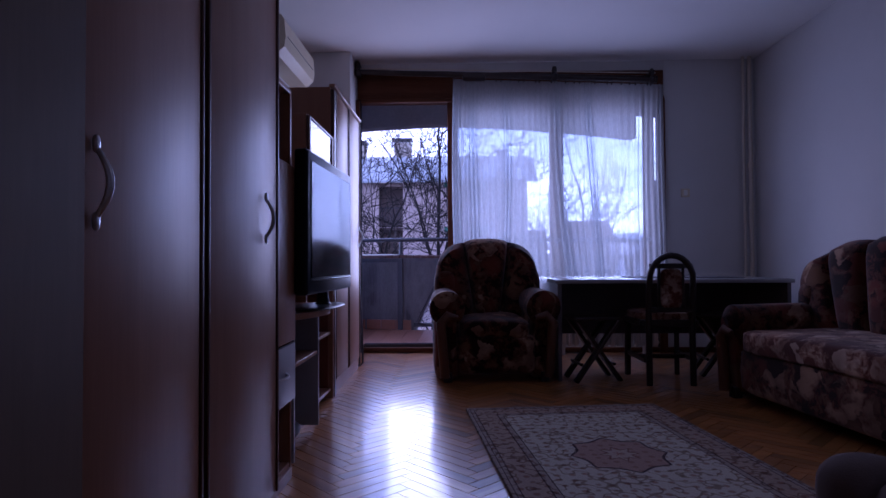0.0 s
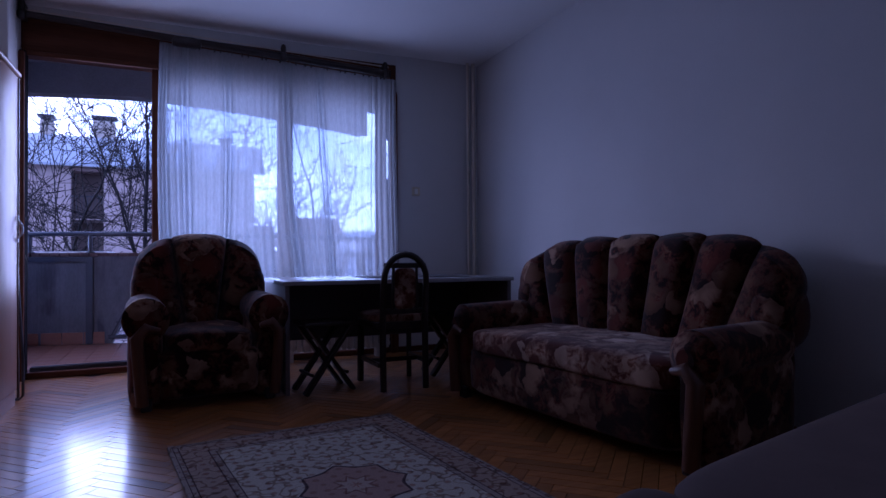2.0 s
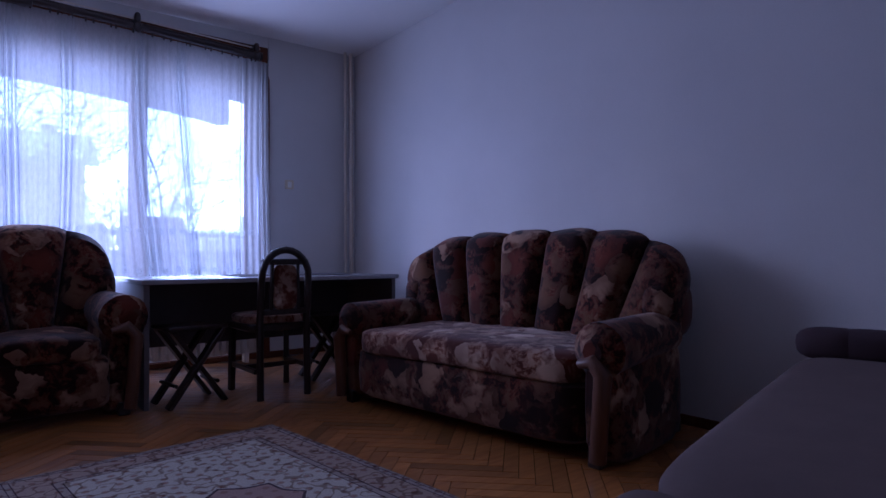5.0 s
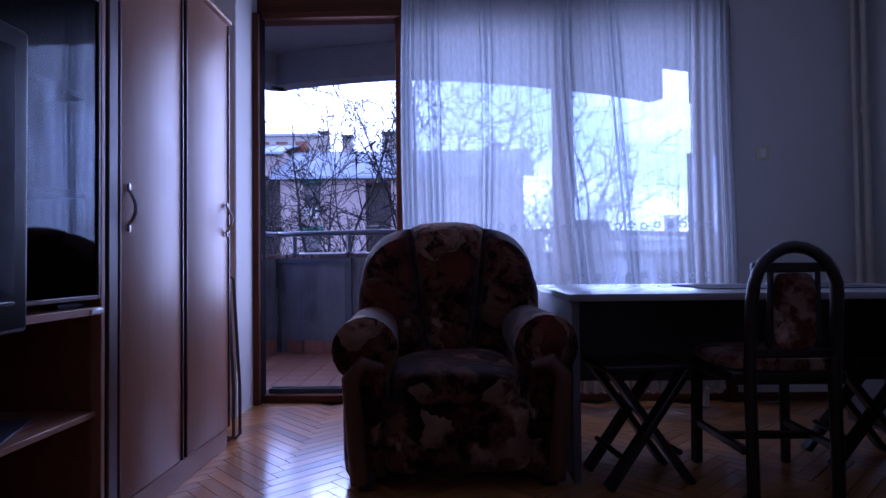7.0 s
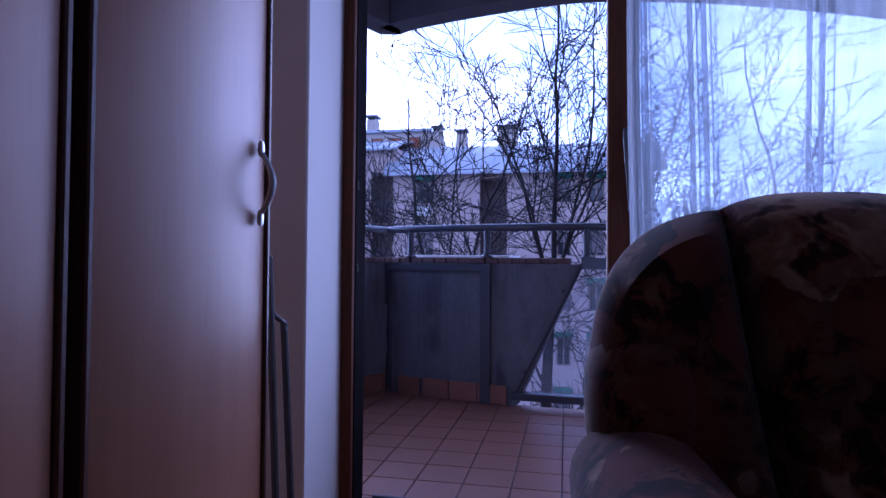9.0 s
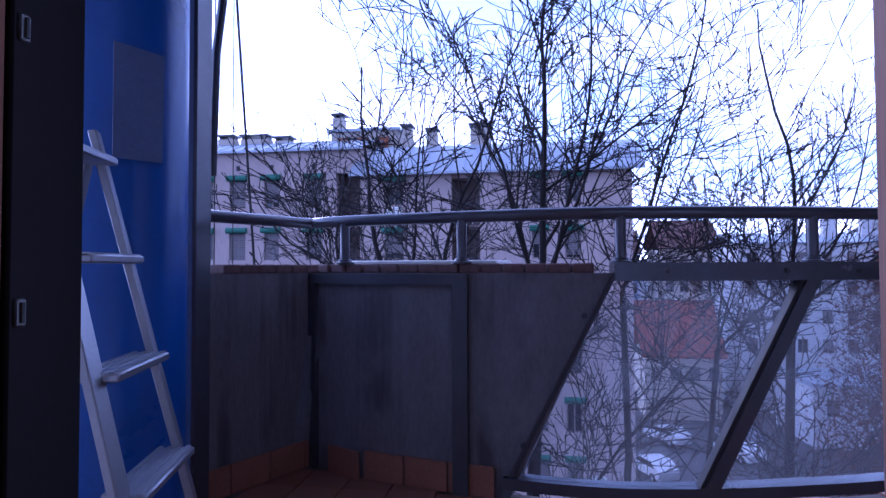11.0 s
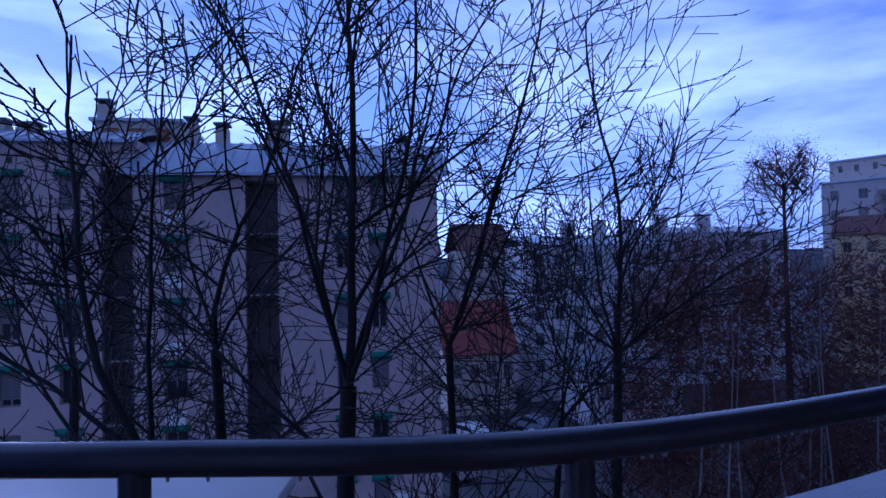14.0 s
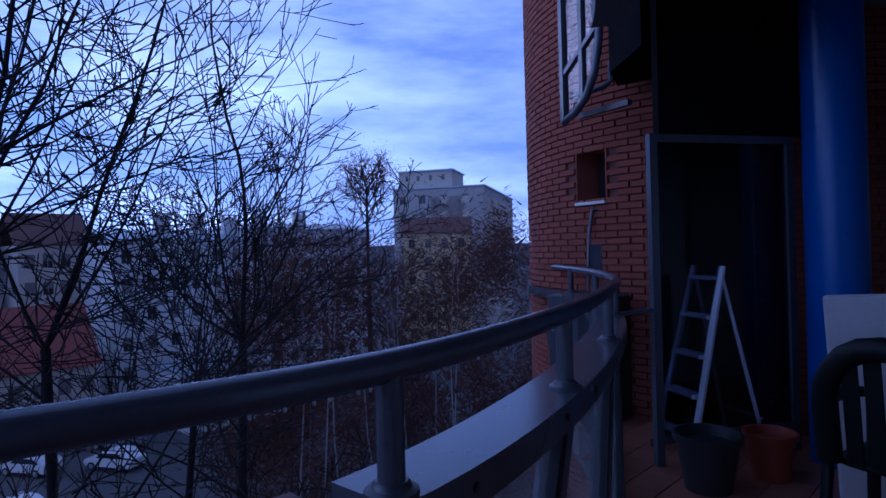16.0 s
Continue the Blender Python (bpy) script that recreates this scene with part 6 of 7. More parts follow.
ROWS_R = [(3.80, 5.05), (1.25, 2.62), (-1.35, 0.05), (-3.95, -2.5), (-6.55, -5.1), (-9.15, -7.7)]
RX = -8.3
rcols = [(a - RX, b - RX) for a, b in ((-7.19, -6.28), (-0.27, 0.40), (1.2, 1.92))]
br = block("apartment_building", pose(RX, 32.5, 0), 12.45, 9.0, GROUND, 5.36, rcols, ROWS_R, M_PINK, "pinkish apartment block with a curved sheet metal roof", True, [(-3.98 - RX, -2.64 - RX, 0)], 8)
gable_roof(br, 0, 12.45, 0, 9.0, 5.30, 2.1, M_ROOFMET, 0.5, 0.85)
for x, w, h in ((-6.85, 0.5, 8.45), (-5.5, 0.55, 8.2), (-2.95, 1.0, 8.35), (3.0, 0.6, 7.6)):
    chimney(br, x - RX, 3.6, 6.8, h - 0.25, w)
for x, z in ((-6.7, 3.2), (-6.7, 0.6), (-6.7, -2.1), (2.5, -8.9), (-6.7, -4.9)):
    bm = BM()
    box(bm, x - RX - 0.38, x - RX + 0.38, -0.32, -0.02, z, z + 0.5, 0.02)
    part("outdoor_unit", bm, M_WHITEP, br)
pent = block("roof_storey", pose(-11.3, 36.6, 0), 3.75, 4.0, 6.9, 8.35, [(0.35, 1.05), (1.45, 2.15), (2.6, 3.3)], [(7.35, 8.05)], M_BEIGE, "low attic storey with rust coloured boards on the roof", False, (), 4)
for a in (0.4, 1.5, 2.65):
    bm = BM()
    box(bm, a, a + 0.6, 0.02, 0.06, 7.4, 8.0)
    part("boarding", bm, M_ORANGE, pent, "rust coloured boards")
bm = BM()
box(bm, -0.2, 3.95, -0.2, 4.2, 8.35, 8.5)
part("roof", bm, M_ROOFMET, pent)
chimney(pent, 0.3, 0.5, 8.5, 9.2, 0.55)

# houses further back
def simple_house(x0, x1, y, depth, z1, mat, roofmat, rise, label, seed, nx, rot=0, z0=GROUND, step=2.9, awn=False, arc=0.0, top=1.0):
    w = x1 - x0
    cols = [((k + 0.32) * w / nx, (k + 0.32) * w / nx + 1.0) for k in range(nx)]
    rows = []
    z = z1 - top - 1.4
    while z > z0 + 1.0:
        rows.append((z, z + 1.4))
        z -= step
    h = block("house", pose(x0, y, 0, 0, 0, rot), w, depth, z0, z1, cols, rows, mat, label, awn, (), seed, "house")
    if rise:
        gable_roof(h, 0, w, 0, depth, z1, rise, roofmat, 0.4, arc)
    else:
        bm = BM()
        box(bm, -0.2, w + 0.2, -0.2, depth + 0.2, z1, z1 + 0.25)
        part("roof", bm, roofmat, h)
    return h


simple_house(10.2, 17.3, 66, 9, -7.9, M_BEIGE, M_ROOFRED, 5.2, "low beige house under a steep red tiled roof", 11, 4)
simple_house(6.0, 12.5, 84, 8, 2.6, M_BLUEW, M_ROOFDARK, 3.0, "blue-grey house with a dark roof in the distance", 12, 4)
h = simple_house(14.5, 21.0, 80, 9, 3.0, M_BEIGE, M_ROOFDARK, 3.6, "house with a brown tiled roof and attic windows", 13, 4)
h = simple_house(20.2, 36.5, 70, 11, 3.2, M_PALE, M_ROOFMET, 1.2, "pale grey three storey house with chimneys", 14, 7)
for x, w in ((5.9, 1.6), (9.8, 1.4), (13.6, 1.7)):
    chimney(h, x, 3.0, 3.0, 5.9, w, M_PALE)
h = simple_house(37.0, 56.0, 74, 11, 4.6, M_PALE, M_ROOFMET, 1.0, "long grey house behind the bare trees", 15, 8)
for x in (3.0, 9.0):
    chimney(h, x, 3.0, 4.6, 6.8, 1.8, M_PALE)
simple_house(22.0, 31.0, 58, 8, -9.0, M_PALE, M_ROOFMET, 0.0, "low pale annex with a flat roof in the yard", 16, 3)
simple_house(-6, 5.5, 96, 9, 1.2, M_BEIGE, M_ROOFRED, 3.2, "distant beige house with a red roof", 17, 4)
simple_house(60, 90, 150, 12, 5.0, M_PALE, M_ROOFDARK, 3.0, "distant terrace under dark roofs", 18, 9)
h = simple_house(64.5, 75.0, 76.0, 8, 4.2, M_OCHRE, M_ROOFDARK, 2.6, "ochre villa with a dark hipped roof", 19, 4, -50)
tower_m = pose(74.0, 88.5, 0, 0, 0, -62)
tb = block("tower_block", tower_m, 17.0, 34.0, GROUND, 12.6, [(1.2, 2.4), (5.0, 6.2), (9.0, 10.2), (13.0, 14.2)], [(z, z + 1.5) for z in (9.9, 6.9, 3.9, 0.9, -2.1, -5.1)], M_TAUPEW, "tall grey apartment block with a set-back attic", False, (), 20)
bm = BM()
box(bm, -0.3, 17.3, -0.3, 34.3, 12.6, 12.85)
part("roof", bm, M_ROOFMET, tb)
att = block("attic_storey", tower_m @ pose(0.6, 1.8, 0), 10.2, 9.0, 12.85, 16.0, [(1.2, 1.8), (3.4, 4.0), (5.8, 6.4), (8.2, 8.8)], [(14.3, 15.3)], M_BEIGE, "set-back beige attic on the tower block", False, (), 21)
bm = BM()
box(bm, -0.3, 10.5, -0.3, 9.3, 16.0, 16.25)
part("roof", bm, M_ROOFMET, att)
side = block("tower_wing", tower_m @ pose(17.05, 0, 0, 0, 0, 90), 30.0, 10.0, GROUND, 11.0, [(2 + 4 * k, 3.2 + 4 * k) for k in range(7)], [(z, z + 1.5) for z in (8.4, 5.4, 2.4, -0.6, -3.6, -6.6)], M_BEIGE, "beige side wing with small balconies", False, (), 22)
for k in range(6):
    for z in (8.0, 5.0, 2.0, -1.0):
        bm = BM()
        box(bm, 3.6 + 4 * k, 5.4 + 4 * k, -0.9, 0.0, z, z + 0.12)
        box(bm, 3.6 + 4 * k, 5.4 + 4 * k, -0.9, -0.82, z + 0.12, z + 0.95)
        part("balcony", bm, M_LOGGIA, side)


# cars on the yard
def car(x, y, rot, colour, label):
    m = plain("car_paint", colour, 0.25, 0.2, var=0.05, bump=0.0)
    root = empty("car", pose(x, y, GROUND, 0, 0, rot), label, "car", "parked cars")
    bm = BM()
    slab(bm, [(-2.05, 0.28), (2.0, 0.28), (2.08, 0.55), (1.95, 0.78), (1.0, 0.92), (0.45, 1.38), (-1.1, 1.42), (-1.75, 0.98), (-2.1, 0.9)], 1.66, Matrix(((1, 0, 0, 0), (0, 0, -1, 0), (0, 1, 0, 0), (0, 0, 0, 1))))
    bmesh.ops.bevel(bm, geom=list(bm.edges), offset=0.07, segments=2, affect="EDGES")
    part("body", bm, m, root)
    bm = BM()
    slab(bm, [(0.92, 0.95), (0.44, 1.31), (-1.05, 1.34), (-1.6, 0.98)], 1.68, Matrix(((1, 0, 0, 0), (0, 0, -1, 0), (0, 1, 0, 0), (0, 0, 0, 1))))
    part("side_window", bm, M_WINGL, root)
    bm = BM()
    box(bm, -0.42, 0.42, -0.7, 0.7, -0.01, 0.012, 0, pose(0.735, 0, 1.155, 0, 39, 0))
    part("windscreen", bm, M_WINGL, root)
    for sx in (-1.3, 1.3):
        for sy in (-0.78, 0.78):
            bm = BM()
            tube(bm, [(sx, sy - 0.1, 0.31), (sx, sy + 0.1, 0.31)], 0.31, 16)
            wh = part("wheel", bm, M_BLACKM, root)
            bm = BM()
            tube(bm, [(sx, sy - 0.105, 0.31), (sx, sy + 0.105, 0.31)], 0.18, 10)
            part("rim", bm, M_STEEL, wh)


WHITE = (0.7, 0.7, 0.7)
car(18.7, 75.0, 8, WHITE, "white parked hatchback on the yard")
car(10.6, 58.3, 120, WHITE, "white parked car seen from above")
car(7.9, 49.8, 112, WHITE, "pale parked car near the trees")
car(11.0, 72.0, 5, (0.06, 0.06, 0.07), "dark parked car by the house wall")
car(15.0, 54.6, 118, WHITE, "white car parked at the kerb")
car(16.8, 59.5, 122, (0.25, 0.26, 0.3), "grey parked car in the row")


# ---------------------------------------------------------------- bare trees
class Wood:
    def __init__(self):
        self.v, self.f = [], []

    def limb(self, pts, rs, sides):
        base, side = len(self.v), None
        for i, p in enumerate(pts):
            d = (pts[min(i + 1, len(pts) - 1)] - pts[max(i - 1, 0)]).normalized()
            if side is None:
                side = d.orthogonal()
            side = (side - d * side.dot(d)).normalized()
            up = d.cross(side)
            for k in range(sides):
                a = 2 * math.pi * k / sides
                self.v.append(p + rs[i] * (math.cos(a) * side + math.sin(a) * up))
        for i in range(len(pts) - 1):
            for k in range(sides):
                a, b = base + i * sides + k, base + i * sides + (k + 1) % sides
                self.f.append((a, b, b + sides, a + sides))

    def ob(self, name, mat, parent, label=""):
        me = bpy.data.meshes.new(name)
        me.from_pydata([tuple(p) for p in self.v], [], self.f)
        me.materials.append(mat)
        me.polygons.foreach_set("use_smooth", [True] * len(me.polygons))
        o = new(name, me)
        o.parent = parent
        if label:
            o["label"] = label
        return o


def grow(w, rng, p, d, length, r, level, kids, tips, rise=0.034, wild=0.092, least=0.0052):
    n = max(3, min(9, int(length / 0.22)))
    pts, rs, dirs = [p], [r], [d]
    for i in range(n):
        d = (d + Vector((rng.gauss(0, wild), rng.gauss(0, wild), rng.gauss(0, wild) + rise))).normalized()
        p = p + d * (length / n)
        pts.append(p)
        rs.append(max(least, r * (1 - 0.72 * (i + 1) / n)))
        dirs.append(d)
    w.limb(pts, rs, 7 if r > 0.025 else 5 if r > 0.01 else 3)
    if level >= len(kids):
        tips.append(p)
        return
    for k in range(kids[level]):
        u = 0.12 + 0.86 * (k + rng.random()) / kids[level]
        i = min(n - 1, int(u * n))
        q = pts[i].lerp(pts[i + 1], u * n - i)
        az, open_ = rng.random() * 2 * math.pi, radians(rng.uniform(28, 62))
        side = dirs[i].orthogonal().normalized()
        side = Matrix.Rotation(az, 3, dirs[i]) @ side
        dd = (dirs[i] * math.cos(open_) + side * math.sin(open_)).normalized()
        if dd.z < -0.1:
            dd.z *= -0.4
        grow(w, rng, q, dd, length * rng.uniform(0.36, 0.62) * (1.1 - 0.45 * u), max(least, rs[i] * 0.55), level + 1, kids, tips, rise, wild, least)


def bare_tree(name, x, y, fork, r, leaders, kids, label, seed, low=3, spread=0.55, length=3.6, leaves=40, mat=None, foot=None, low_z=-3.5):
    rng = random.Random(seed)
    root = empty(name, pose(0, 0, 0), label, "tree", "bare trees")
    w = Wood()
    fx, fy = foot or (x, y)
    f = Vector((x, y, fork))
    pts = [Vector((fx, fy, GROUND)).lerp(f, k / 8) + Vector((0.08 * math.sin(k * 1.3 + seed), 0.08 * math.cos(k * 1.9), 0)) * (0 if k == 8 else 1) for k in range(9)]
    w.limb(pts, [r * (1.9 - 0.9 * k / 8) for k in range(9)], 10)
    w.ob("trunk", M_BARK, root)
    tips = []
    for k, (dx, dy, dz, ln) in enumerate(leaders):
        w = Wood()
        grow(w, rng, f, Vector((dx, dy, dz)).normalized(), 0.88 * ln, r * (0.62 if k == 0 else 0.40), 0, kids, tips)
        w.ob("limb", mat or M_BARK, root)
    for k in range(low):
        z = fork - 0.3 - (fork - low_z) * (k + rng.random()) / low
        az = rng.random() * 2 * math.pi
        u = (z - GROUND) / (fork - GROUND)
        p = Vector((fx, fy, GROUND)).lerp(f, u)
        w = Wood()
        grow(w, rng, p, Vector((math.cos(az), math.sin(az), 0.75)).normalized(), length * rng.uniform(0.55, 0.95), r * 0.34, 0, kids, tips)
        w.ob("limb", mat or M_BARK, root)
    if leaves:
        bm = BM()
        for k in range(leaves):
            p = rng.choice(tips)
            a = Vector((rng.gauss(0, 1), rng.gauss(0, 1), rng.gauss(0, 1))).normalized() * rng.uniform(0.008, 0.02)
            b = a.orthogonal().normalized() * rng.uniform(0.006, 0.012)
            bm.faces.new([bm.verts.new(p + v) for v in (-a, b, a, -b)])
        tagged(part("withered_leaves", bm, M_DEADLEAF, root, "few withered brown leaves", False), kind="stuff")
    return root


M_TWIG = plain("fine_brown_twigs", (0.085, 0.05, 0.04), 0.95, var=0.3, scale=2)
M_DEADLEAF = plain("dead_leaf", (0.10, 0.06, 0.04), 0.9, var=0.3)
KIDS = (10, 6, 2)
bare_tree("tree", 0.03, 10.87, 0.55, 0.058, [(0.0, 0.0, 1, 4.6), (-0.45, 0.1, 1, 3.6), (0.5, 0.15, 1, 3.8), (-0.25, 0.4, 1, 3.6), (0.25, -0.1, 1, 3.8)], KIDS, "tall bare tree with a dense fan of thin twigs", 21, 5)
bare_tree("tree", 3.10, 13.05, 0.35, 0.05, [(0.0, 0.0, 1, 4.3), (-0.55, 0.1, 1, 2.7), (0.5, 0.1, 1, 3.2), (0.9, -0.1, 0.6, 2.9), (-0.9, 0.2, 0.7, 2.2), (-0.2, 0.5, 1, 2.2)], (9, 5, 2), "bare tree with spreading limbs in front of the yard", 22, 8)
bare_tree("tree", 0.95, 12.0, 0.65, 0.036, [(0.15, 0, 1, 4.2), (-0.35, 0.1, 1, 3.0), (0.55, 0.0, 1, 3.3), (0.3, 0.4, 1, 3.0)], (9, 5, 2), "slender bare tree with many upright shoots", 23, 5)
bare_tree("tree", -0.98, 11.5, 0.75, 0.04, [(0.05, 0, 1, 3.4), (-0.4, 0.1, 1, 2.8), (0.35, 0.2, 1, 2.6)], (9, 5, 2), "thin bare tree beside the larger one", 24, 6)
bare_tree("tree", -1.04, 10.1, 0.30, 0.045, [(-0.38, 0.0, 1, 3.3), (-0.9, 0.2, 0.75, 2.6), (-0.1, 0.1, 1, 2.4)], (8, 6, 2), "bare tree leaning out over the yard", 25, 4, foot=(0.3, 10.8))
bare_tree("tree", 1.75, 11.3, 0.10, 0.026, [(0.8, 0.0, 0.75, 2.2), (0.35, 0.3, 1, 2.4), (0.1, 0.0, 1, 3.0)], (9, 5, 2), "bare tree with a long limb reaching sideways", 26, 6, foot=(0.9, 11.2))
bare_tree("tree", -3.0, 14.0, 0.2, 0.05, [(0, 0, 1, 3.0), (0.5, 0, 1, 2.4), (-0.5, 0, 1, 2.6)], (8, 6, 2), "bare tree further along the yard", 27, 5)

# brown thicket of shrubs and birches across the yard
M_THICKET = plain("rusty_twigs", (0.075, 0.025, 0.016), 0.95, var=0.35, scale=0.3, fine=4)
M_BIRCH = plain("birch_bark", (0.20, 0.17, 0.16), 0.8, var=0.25, scale=3, fine=20)
rng = random.Random(77)
verts, faces = [], []
for c in range(190):
    az = radians(rng.uniform(27, 58))
    dist = rng.uniform(28, 44)
    cx, cy, cz = dist * math.sin(az), 6.7 + dist * math.cos(az), rng.uniform(GROUND, 2.2)
    rr = rng.uniform(1.2, 2.6)
    for k in range(460):
        o = Vector((rng.gauss(0, 0.5), rng.gauss(0, 0.5), rng.gauss(0, 0.6))) * rr
        d = Vector((rng.gauss(0, 0.5), rng.gauss(0, 0.5), rng.uniform(0.1, 1.2))).normalized() * rng.uniform(0.25, 0.8)
        s = d.orthogonal().normalized() * rng.uniform(0.02, 0.05)
        p = Vector((cx, cy, cz)) + o
        b0 = len(verts)
        verts += [tuple(p - s), tuple(p + s), tuple(p + d)]
        faces.append((b0, b0 + 1, b0 + 2))
me = bpy.data.meshes.new("thicket")
me.from_pydata(verts, [], faces)
me.materials.append(M_THICKET)
tagged(new("thicket", me), "dense rust-brown leafless thicket filling the yard", "bushes", "", "stuff")
for k in range(12):
    az, dist = radians(rng.uniform(32, 52)), rng.uniform(25, 30)
    x, y = dist * math.sin(az), 6.7 + dist * math.cos(az)
    root = empty("birch", pose(0, 0, 0), "pale bare birch trunk among the brown thicket", "tree", "birches")
    w = Wood()
    pts = [Vector((x + 0.25 * math.sin(k + j * 0.8), y, GROUND + 16.0 * j / 8 - rng.random())) for j in range(9)]
    w.limb(pts, [0.075 * (1.05 - j / 8) for j in range(9)], 6)
    w.ob("trunk", M_BIRCH, root)
    w, tips = Wood(), []
    for j in range(3, 8):
        for q in range(3):
            a = rng.random() * 6.28
            grow(w, rng, pts[j], Vector((math.cos(a), math.sin(a), 0.9)).normalized(), 2.6, 0.025, 0, (5,), tips, least=0.010)
    w.ob("crown", M_THICKET, root)
# leafy brown tree on the skyline
lt = empty("tree", pose(0, 0, 0), "tall tree with sparse brown leaves on the skyline", "tree")
w, tips = Wood(), []
w.limb([Vector((39.4, 54.5, GROUND + 22 * k / 6)) for k in range(7)], [0.35 - 0.04 * k for k in range(7)], 8)
w.ob("trunk", M_BARK, lt)
w = Wood()
for k in range(14):
    a = k * 2.4
    grow(w, rng, Vector((39.4, 54.5, 4.6 + 0.33 * k)), Vector((math.cos(a), math.sin(a), 0.9)).normalized(), 5.2 - 0.16 * k, 0.09, 0, (10, 7), tips, least=0.014)
w.ob("crown", M_TWIG, lt)
bm = BM()
for k in range(5200):
    p = rng.choice(tips) + Vector((rng.gauss(0, 0.45), rng.gauss(0, 0.45), rng.gauss(0, 0.45)))
    a = Vector((rng.gauss(0, 1), rng.gauss(0, 1), rng.gauss(0, 1))).normalized() * rng.uniform(0.05, 0.10)
    b = a.orthogonal().normalized() * 0.05
    bm.faces.new([bm.verts.new(p + v) for v in (-a, b, a, -b)])
tagged(part("leaves", bm, M_THICKET, lt, "sparse brown leaves", False), kind="stuff")

# ---------------------------------------------------------------- parquet, tiles, bricks
PW, PN = 0.062, 6
PL = PW * PN


def plank_mesh():
    bm = BM()
    box(bm, 0.0008, PL - 0.0008, 0.0008, PW - 0.0008, -0.013, 0.0)
    for v in bm.verts:
        if v.co.z > -0.001:
            v.co.x += 0.0009 if v.co.x < PL / 2 else -0.0009
            v.co.y += 0.0009 if v.co.y < PW / 2 else -0.0009
    return mesh_of("plank", bm, M_PARQUET, False)


plank = plank_mesh()
c45 = Matrix.Rotation(radians(45), 4, "Z")
spots = []
N = 130
for i in range(-N, N):
    for k in range(-16, 17):
        spots.append(c45 @ pose(i * PW + k * 2 * PL, i * PW, 0))
        spots.append(c45 @ pose(i * PW + PL + PW + k * 2 * PL, (i + 1) * PW - PL, 0, 0, 0, 90))


def middle(m):
    return m @ Vector((PL / 2, PW / 2, 0))


inside_room = []
for m in spots:
    c = middle(m)
    if LEFT - 0.05 < c.x < RIGHT + 0.05 and HALL_BACK < c.y < FRONT + 0.02 and not (c.x > HALL + 0.1 and c.y < BACK - 0.1):
        inside_room.append((m, c))
near = sorted(inside_room, key=lambda mc: abs(mc[1].x - 0.35) + 0.45 * abs(mc[1].y - 3.6))[:300]
taken = {id(m) for m, c in near}
for m, c in near:
    o = new("plank", plank)
    o.parent = floor
    o.matrix_local = m
vs, fs = [], []
pv = [v.co.copy() for v in plank.vertices]
pf = [tuple(p.vertices) for p in plank.polygons]
for m, c in inside_room:
    if id(m) in taken:
        continue
    b0 = len(vs)
    vs += [tuple(m @ v) for v in pv]
    fs += [tuple(b0 + k for k in f) for f in pf]
me = bpy.data.meshes.new("planks")
me.from_pydata(vs, [], fs)
me.materials.append(M_PARQUET_REST)
rest = new("planks", me)
rest.parent = floor
tagged(rest, kind="stuff")

# balcony tiles
T = 0.20
bm = BM()
box(bm, 0.003, T - 0.003, 0.003, T - 0.003, -0.012, 0.0, 0.0015)
tile = mesh_of("tile", bm, M_TERRA, False)
poly = [(-1.33, 5.70), (4.2, 5.70), (4.6, 7.0)] + [(p.x, p.y) for p in EDGE[::-1]]


def in_poly(x, y, pts):
    odd, j = False, len(pts) - 1
    for i in range(len(pts)):
        if (pts[i][1] > y) != (pts[j][1] > y) and x < (pts[j][0] - pts[i][0]) * (y - pts[i][1]) / (pts[j][1] - pts[i][1]) + pts[i][0]:
            odd = not odd
        j = i
    return odd


for i in range(-7, 24):
    for j in range(0, 24):
        x, y = i * T, 5.70 + j * T
        if in_poly(x + T / 2, y + T / 2, poly) or in_poly(x + T / 2, y + 0.02, poly):
            o = new("tile", tile)
            o.parent = bfloor
            o.matrix_local = pose(x, y, 0)
bm = BM()
box(bm, 0.003, T - 0.003, -0.012, 0.0, 0.003, 0.125, 0.0015)
skirt = mesh_of("skirting_tile", bm, M_TERRA, False)
s = 0.02
while s < S_POST[2] - 0.5:
    p, nrm = along(s)
    o = new("skirting_tile", skirt)
    o.parent = bfloor
    o.matrix_local = Matrix.Translation(p - nrm * 0.002) @ Matrix.Rotation(math.atan2(-nrm.x, nrm.y), 4, "Z")
    s += T
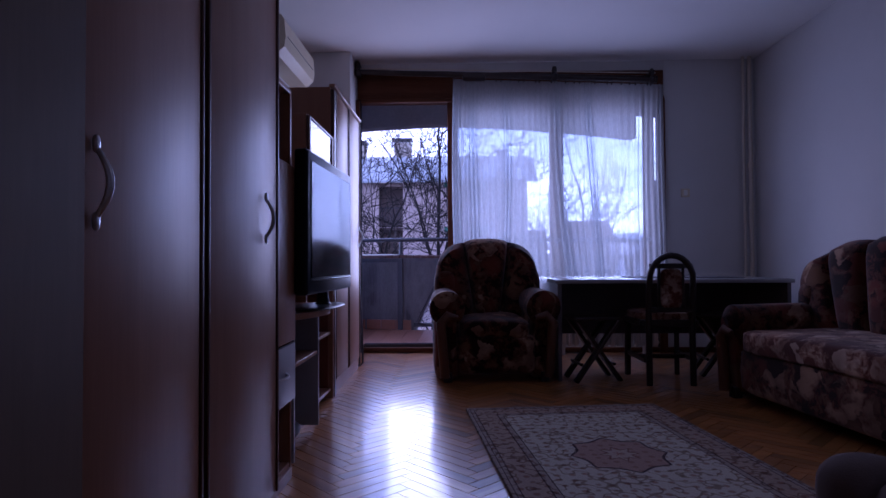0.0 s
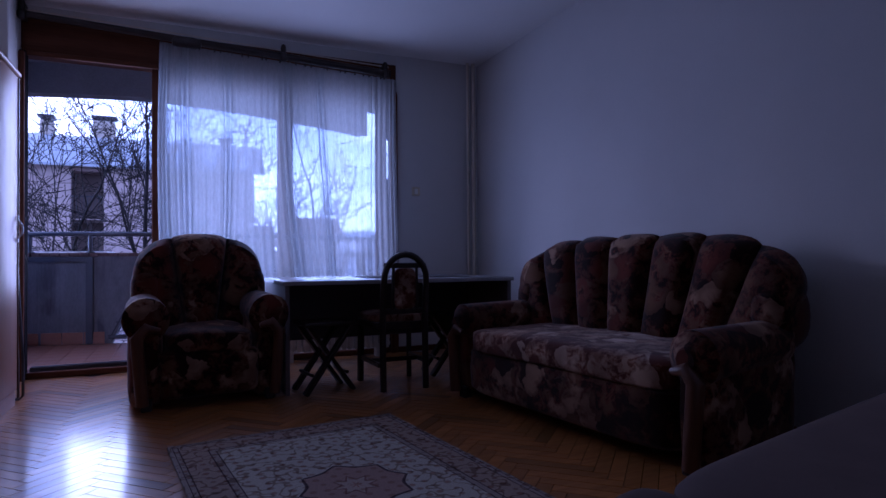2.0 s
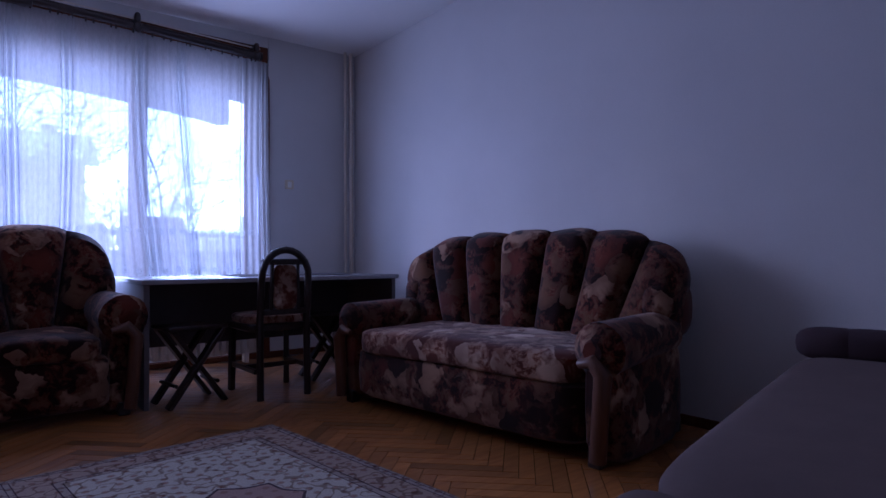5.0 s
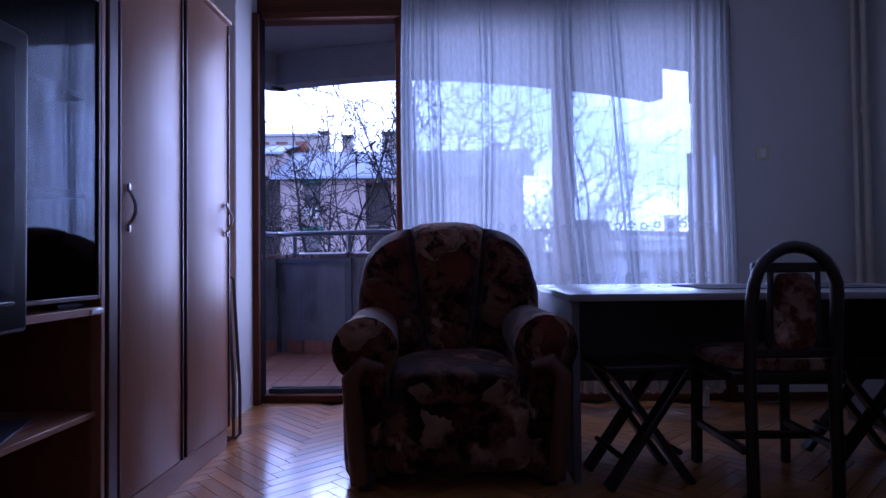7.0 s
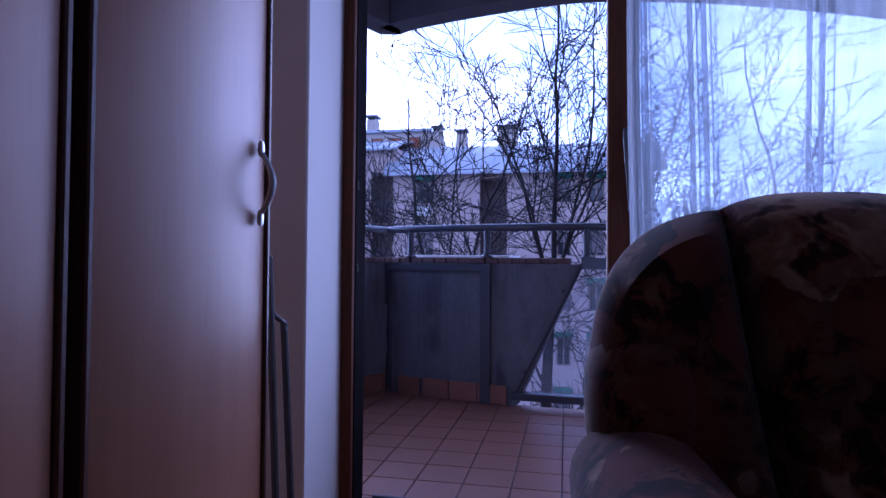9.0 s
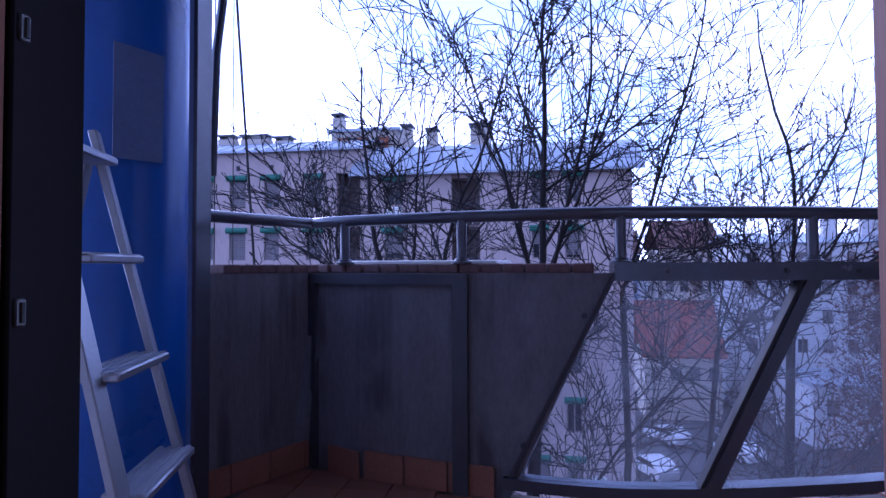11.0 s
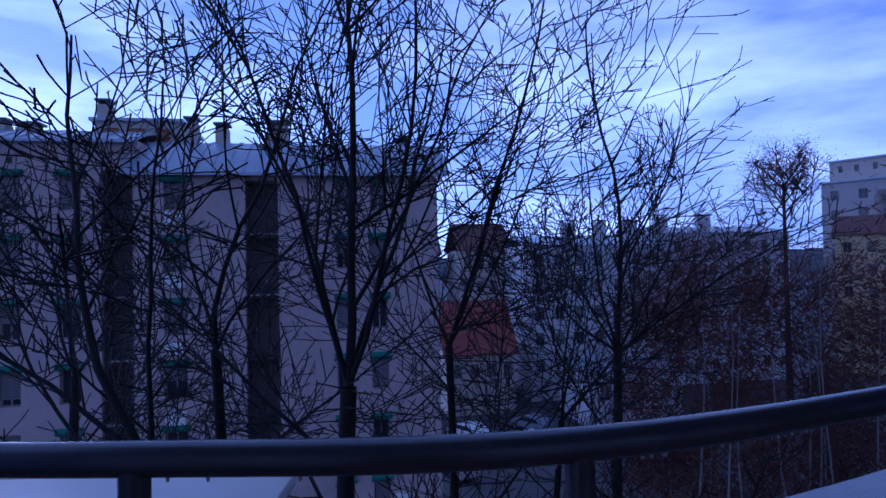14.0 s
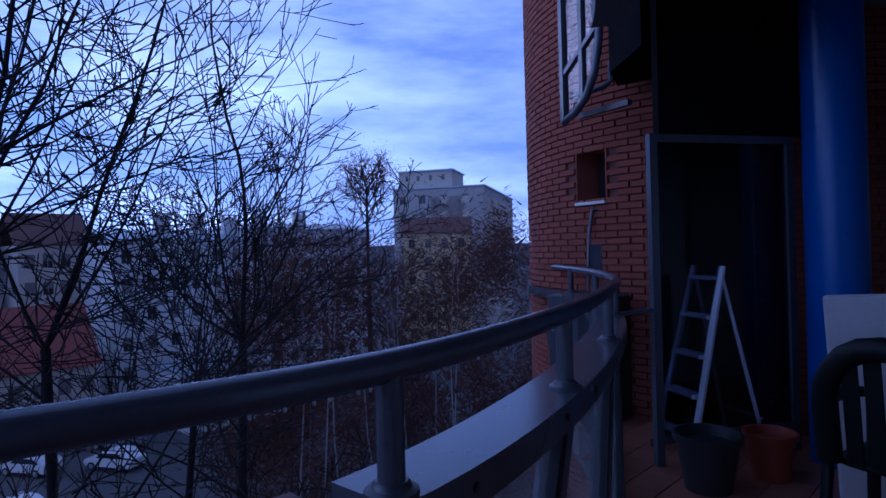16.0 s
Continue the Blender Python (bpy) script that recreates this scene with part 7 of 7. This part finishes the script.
# brick cap of the parapet
cap = empty("brick_row", pose(0, 0, 0), "row of worn red bricks along the parapet's top", "bricks")
bm = BM()
box(bm, 0.004, 0.086, -0.006, 0.14, 0.905, 0.943, 0.005)
capb = mesh_of("brick", bm, M_CAPBRICK, False)
s = S_KINK - 0.5
while s < S_POST[2] - 0.1:
    p, nrm = along(s)
    o = new("brick", capb)
    o.parent = cap
    o.matrix_local = Matrix.Translation(p) @ Matrix.Rotation(math.atan2(-nrm.x, nrm.y), 4, "Z")
    s += 0.092
# tower bricks
brick_vs, brick_fs, singles = [], [], []
steps = int(2 * math.pi * TR / B_L)
bm = BM()
box(bm, -B_L / 2 + 0.006, B_L / 2 - 0.006, -0.05, 0.0, 0.006, C_H - 0.006, 0.0)
brick = mesh_of("brick", bm, M_BRICK, False)
bv = [v.co.copy() for v in brick.vertices]
bf = [tuple(p.vertices) for p in brick.polygons]
rng = random.Random(9)
for row in range(-70, 90):
    for k in range(steps):
        a = (k + 0.5 * (row % 2)) * 2 * math.pi / steps
        if not (radians(105) < a < radians(262)):
            continue
        z = 1.0 + row * C_H
        if abs(a - WA) * TR < 0.20 and 1.68 < z + C_H / 2 < 2.10:
            continue
        m = Matrix.Translation(TC + Vector((0, 0, z))) @ Matrix.Rotation(a - math.pi / 2, 4, "Z") @ Matrix.Translation((0, TR + 0.004 * rng.random(), 0))
        if radians(150) < a < radians(190) and 1.2 < z < 3.3 and len(singles) < 300:
            singles.append(m)
        else:
            b0 = len(brick_vs)
            brick_vs += [tuple(m @ v) for v in bv]
            brick_fs += [tuple(b0 + q for q in f) for f in bf]
for m in singles:
    o = new("brick", brick)
    o.parent = tower_wall
    o.matrix_local = m
me = bpy.data.meshes.new("bricks")
me.from_pydata(brick_vs, [], brick_fs)
me.materials.append(M_BRICK)
o = new("bricks", me)
o.parent = tower_wall
tagged(o, kind="stuff")

# lay the balcony and the view beyond it against the house
for ob in list(scene.objects):
    if ob.parent is None and ob not in INDOORS:
        ob.location.y += SLIDE
